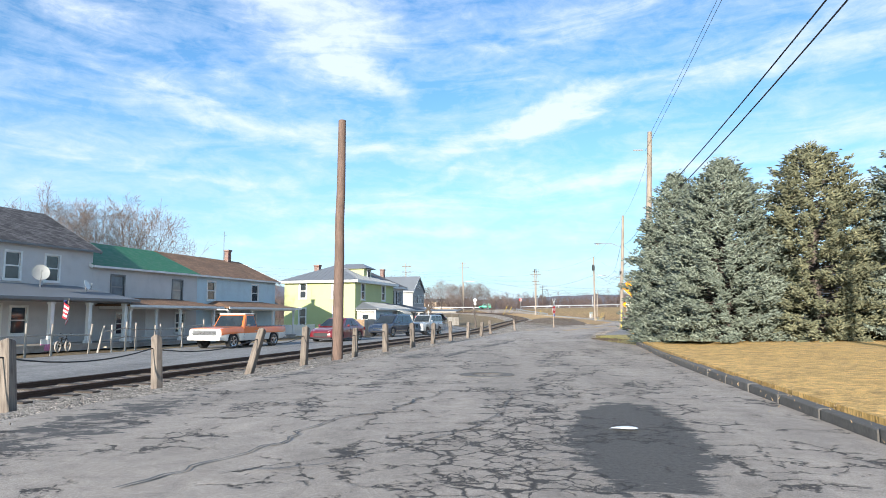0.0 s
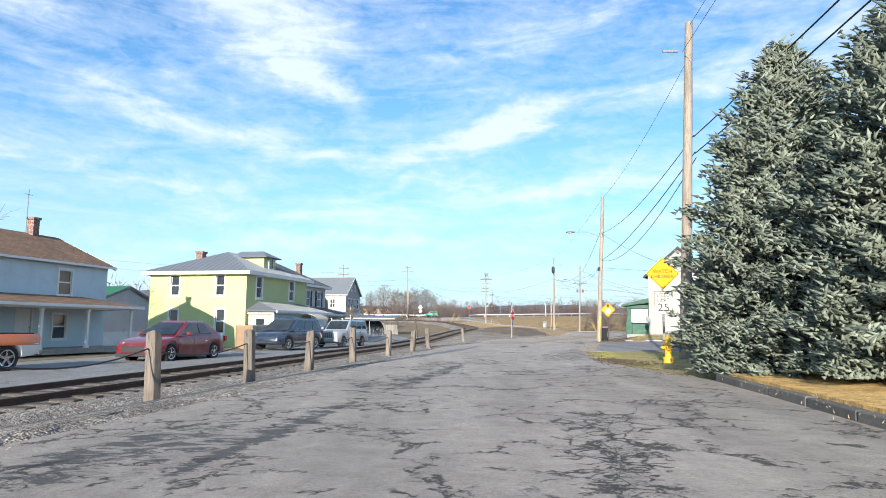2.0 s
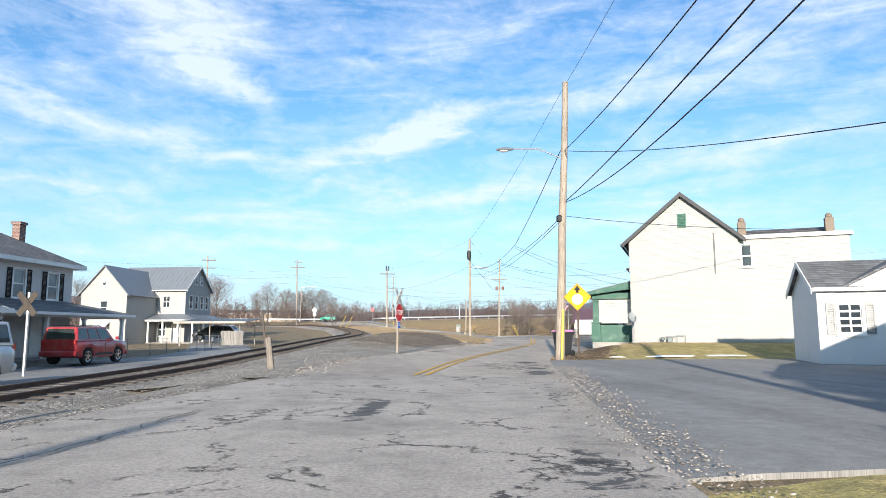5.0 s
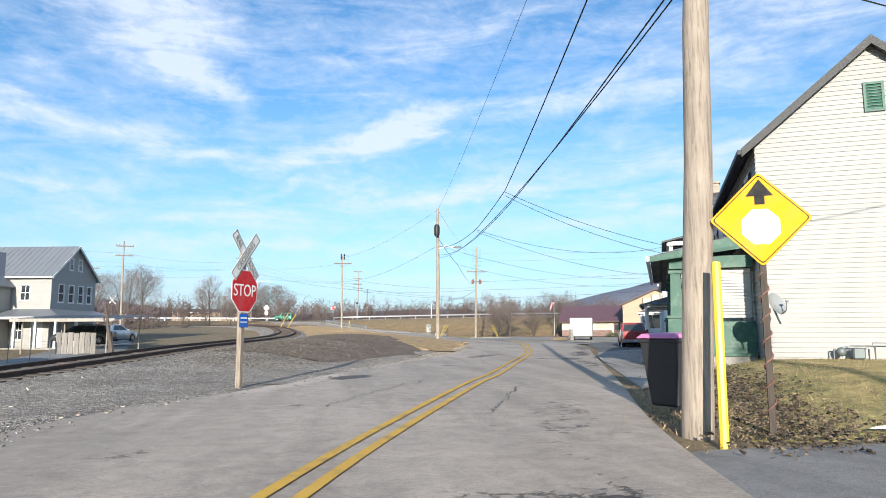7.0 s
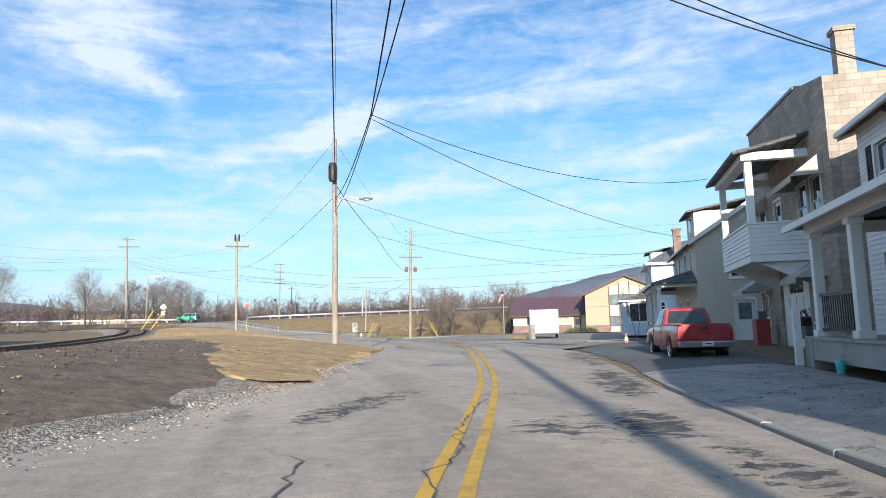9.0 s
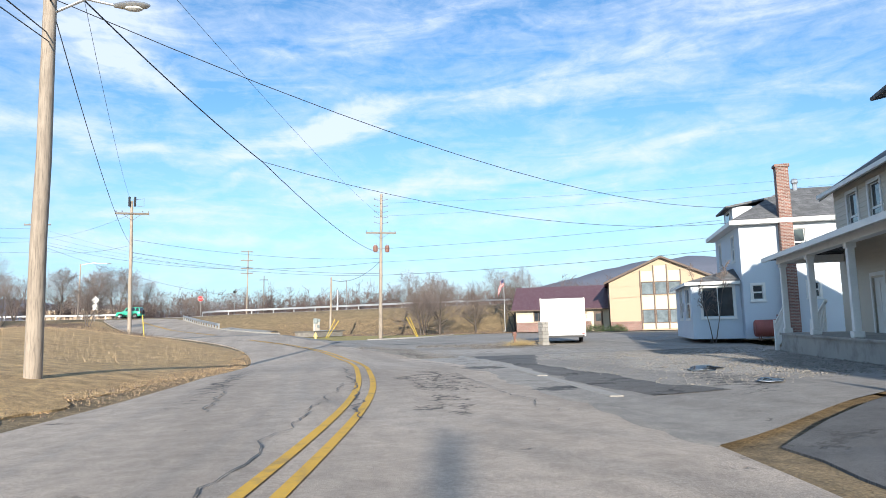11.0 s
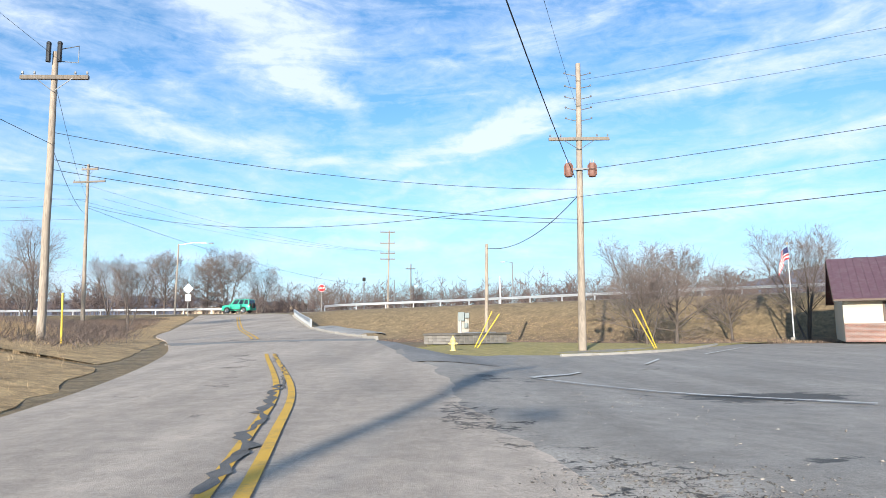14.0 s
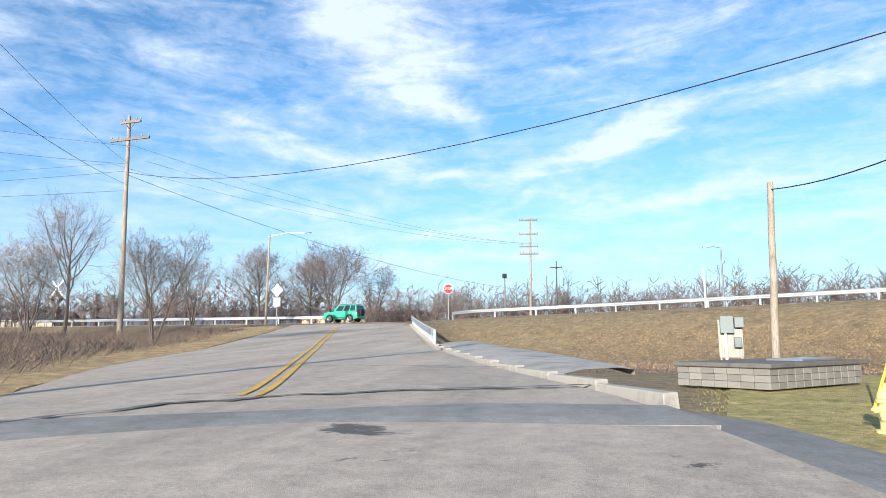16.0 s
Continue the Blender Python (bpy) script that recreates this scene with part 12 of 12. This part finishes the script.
stems("dry_grass", ([(14.8, 100), (17.4, 108), (19.4, 114)], [(5.0, 97), (8.0, 108), (9.4, 116)]), 4000, 0.05, 0.22, MAT["brush_stem"], "leaf litter and dead stems on the dark bank", "grass", 7, 0.01, 1.2)
scatter("loose_gravel", ([(30.6, 114), (32.2, 123), (35.5, 130.5)], [(36.5, 115), (41, 124), (45, 131.5)]), 9000, 0.015, 0.055, MAT["pale_gravel"], "pale gravel strewn over the broken lot", "gravel", 65, lift=0.025)
stems("lawn_grass", ([(5.4, 5), (6.2, 16), (7.0, 26), (8.0, 33)], [(13, 5), (15, 16), (17, 24), (16, 29)]), 26000, 0.03, 0.07, MAT["dry_stem"], "short straw-coloured lawn grass", "grass", 8, 0.006, 0.7, lambda x, y: lawn_z(x, y))
stems("verge_grass", ([(7.7, 39.5), (8.0, 44), (8.9, 50)], [(13, 38.5), (13, 44), (13, 50)]), 14000, 0.03, 0.09, MAT["verge_blade"], "patchy green and straw verge grass", "grass", 9, 0.006, 0.7, yard_z)
stems("verge_grass", ([(14.4, 72), (17.6, 72), (24, 71.4)], [(17.2, 78), (21, 79.8), (27, 77)]), 9000, 0.03, 0.11, MAT["dry_stem"], "straw and dead weeds beside the white house", "grass", 10, 0.006, 0.8, lambda x, y: 0.5 * ease(0.8, 4.5, x - edge_x(RIGHT, y)) * ease(71, 76, y))
stems("dry_grass", ([(11.6, 163.2), (9.6, 168.5), (7.4, 172)], [(9.6, 161.6), (6.4, 167.5), (4.6, 171)]), 3600, 0.25, 0.75, MAT["dry_stem"], "tall pale straw grass on the bank", "grass", 23, 0.012, 0.8)
stems("bank_grass", ([(22, 196), (34, 196), (48, 189), (62, 178)], [(24, 215), (36, 210), (51, 200), (66, 186)]), 16000, 0.08, 0.26, MAT["dry_stem"], "dry grass on the highway bank", "grass", 14, 0.014, 1.2)
stems("bank_grass", ([(20, 190), (34, 192), (48, 186), (62, 176)], [(24, 215), (36, 210), (51, 200), (66, 186)]), 16000, 0.1, 0.34, MAT["brush_stem"], "brown dead stems on the highway bank", "grass", 15, 0.02, 1.2)
stems("corner_grass", ([(25.5, 174), (27, 171), (31, 168.3)], [(28, 190), (33, 190), (40, 186)]), 9000, 0.03, 0.09, MAT["verge_blade"], "short winter grass on the corner", "grass", 12, 0.008, 0.7)


def bush(x, y, z, r, h, material, label, seed, count=2600):
    rng = np.random.default_rng(seed)
    d = rng.normal(size=(count, 3))
    d /= np.linalg.norm(d, axis=1, keepdims=True)
    d[:, 2] = np.abs(d[:, 2]) * 1.0 - 0.12
    f = rng.uniform(0.45, 1.05, count)[:, None]
    s = d * f * np.array([r, r, h]) * (1 + 0.12 * np.sin(7 * d[:, :1]) + 0.1 * np.cos(9 * d[:, 1:2]))
    s[:, 2] += 0.1
    o = thing("bush", label, "bush", m=Matrix.Translation((x, y, z)))
    blades("foliage", s, d + rng.normal(0, 0.6, (count, 3)), rng.uniform(0.06, 0.16, count), rng.uniform(0.015, 0.032, count), material, o, rng=rng)
    g = Geo()
    rr = random.Random(seed)
    for k in range(9):
        a = rr.uniform(0, 6.28)
        g.tube([(0, 0, 0), (0.5 * r * math.cos(a), 0.5 * r * math.sin(a), h * 0.8)], [0.03, 0.01], 4)
    part("stems", g, MAT["bark"], o)
    return o


bush(13.6, 48.6, 0.25, 1.05, 1.35, MAT["shrub"], "dark dense shrub at the garage corner", 1, 3600)
bush(14.6, 47.6, 0.28, 0.8, 0.95, MAT["shrub"], "dark shrub beside the garage", 2, 2000)
p = U2 * 177.6 + V2 * -29.2
bush(p.x, p.y, 0.1, 1.3, 0.75, MAT["evergreen"], "clipped evergreen bush before the office", 3, 1500)
bush(p.x + 2.0, p.y - 1.0, 0.1, 1.2, 0.7, MAT["evergreen"], "clipped evergreen bush before the office", 4, 1500)


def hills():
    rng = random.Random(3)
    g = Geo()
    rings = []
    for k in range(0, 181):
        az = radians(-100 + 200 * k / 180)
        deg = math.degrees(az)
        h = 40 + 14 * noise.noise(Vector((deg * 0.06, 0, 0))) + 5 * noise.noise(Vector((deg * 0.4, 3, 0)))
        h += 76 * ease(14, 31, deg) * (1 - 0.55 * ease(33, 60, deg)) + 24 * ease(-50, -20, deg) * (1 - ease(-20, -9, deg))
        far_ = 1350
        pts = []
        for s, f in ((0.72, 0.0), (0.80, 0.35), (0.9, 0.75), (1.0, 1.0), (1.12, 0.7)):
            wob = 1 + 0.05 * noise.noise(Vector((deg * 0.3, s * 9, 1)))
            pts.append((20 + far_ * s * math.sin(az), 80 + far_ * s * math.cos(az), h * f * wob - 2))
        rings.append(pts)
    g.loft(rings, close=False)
    solid("distant_hills", g, MAT["hill"], "wooded winter hills in the distance, haze painted into their colour", "hills", kind="structure", smooth=True)


hills()
scatter("loose_gravel", ([(-1.0, 63), (0.8, 74), (2.2, 86), (5.0, 97)], [(4.6, 62.5), (6.4, 75), (9.8, 83), (10.0, 96)]), 15000, 0.02, 0.08, MAT["loose_stone"], "loose grey gravel around the railway crossing", "gravel", 51, lift=0.01)
scatter("loose_gravel", ([(-7.0, 8), (-5.4, 20), (-3.2, 31), (-1.4, 42), (0.4, 54), (2.8, 66)], [(-5.0, 8), (-3.2, 20.2), (-1.2, 31.4), (0.2, 41.5), (2.0, 53.6), (4.4, 65)]), 7000, 0.015, 0.05, MAT["loose_stone"], "loose gravel along the guard posts", "gravel", 52)
scatter("loose_gravel", ([(8.0, 84), (10.3, 90), (13.2, 97), (16.6, 107)], [(10.6, 84), (13.6, 91), (16.2, 97), (19.2, 107)]), 8000, 0.02, 0.07, MAT["loose_stone"], "loose gravel on the shoulder of the bend", "gravel", 53, lift=0.01)
scatter("loose_gravel", ([(29.4, 118), (29.6, 131), (29.2, 142), (28.0, 151)], [(34, 116), (38, 131), (36, 142), (31.5, 150)]), 9000, 0.008, 0.032, MAT["loose_stone"], "loose gravel and broken asphalt in the lot", "gravel", 54, lift=0.015)
scatter("loose_gravel", ([(7.0, 35.5), (7.0, 42), (8.0, 50)], [(8.2, 35.5), (8.0, 42), (9.0, 50)]), 1800, 0.010, 0.035, MAT["litter"], "crumbled edge of the asphalt", "gravel", 55, lift=0.02)
scatter("leaf_litter", ([(6.9, 39.6), (7.0, 41.5), (7.2, 43.2)], [(8.4, 39.6), (8.3, 41.5), (7.7, 43.4)]), 1500, 0.02, 0.045, MAT["litter"], "dead leaves strewn over the verge", "leaves", 56, yard_z, 0.6, lift=0.03)
scatter("loose_gravel", ([(8.3, 50.5), (9.7, 57), (12.2, 66)], [(9.0, 50.5), (10.6, 57), (13.0, 66)]), 2600, 0.01, 0.04, MAT["loose_stone"], "loose grit where the driveway meets the road", "gravel", 61, lift=0.03)
scatter("leaf_litter", ([(14.0, 70.8), (16.4, 76), (19.0, 82)], [(16.2, 71.2), (18.6, 77), (20.4, 82)]), 5000, 0.02, 0.05, MAT["litter"], "dead leaves around the pole's foot", "leaves", 57, lambda x, y: max(ground_z(x, y), 0.5 * ease(0.8, 4.5, x - edge_x(RIGHT, y)) * ease(71, 76, y)), 0.6, lift=0.03)
scatter("leaf_litter", ([(6.0, 91), (7.5, 99), (10.5, 109)], [(10.0, 90), (13.5, 99), (16.5, 110)]), 9000, 0.03, 0.09, MAT["litter"], "dark leaf litter on the bank", "leaves", 58, lift=0.05)
scatter("leaf_litter", ([(18.0, 80), (21.0, 88), (24.6, 97.5)], [(19.4, 80), (22.4, 87), (26.4, 96.6)]), 700, 0.012, 0.03, MAT["litter"], "dead leaves along the sidewalk edge", "leaves", 59, lift=0.06)
scatter("rubble", ([(29.0, 131), (28.9, 137), (28.0, 145)], [(31.4, 131), (31.6, 137.5), (29.6, 145)]), 11000, 0.006, 0.026, MAT["rubble"], "broken asphalt and stones along the lot's edge", "rubble", 63, lift=0.03)
scatter("rubble", ([(31.5, 141.5), (34.5, 140.5), (39, 138.8)], [(32.4, 144.2), (35.6, 143), (40, 141.2)]), 9000, 0.008, 0.034, MAT["rubble"], "low ridge of stones across the lot", "rubble", 64, lift=0.04)
scatter("leaf_litter", ([(32.5, 138.5), (35, 143), (37, 146)], [(37.0, 137.8), (40, 142), (42, 146)]), 3500, 0.012, 0.04, MAT["litter"], "straw and rubble strewn across the lot", "litter", 60, lift=0.03)
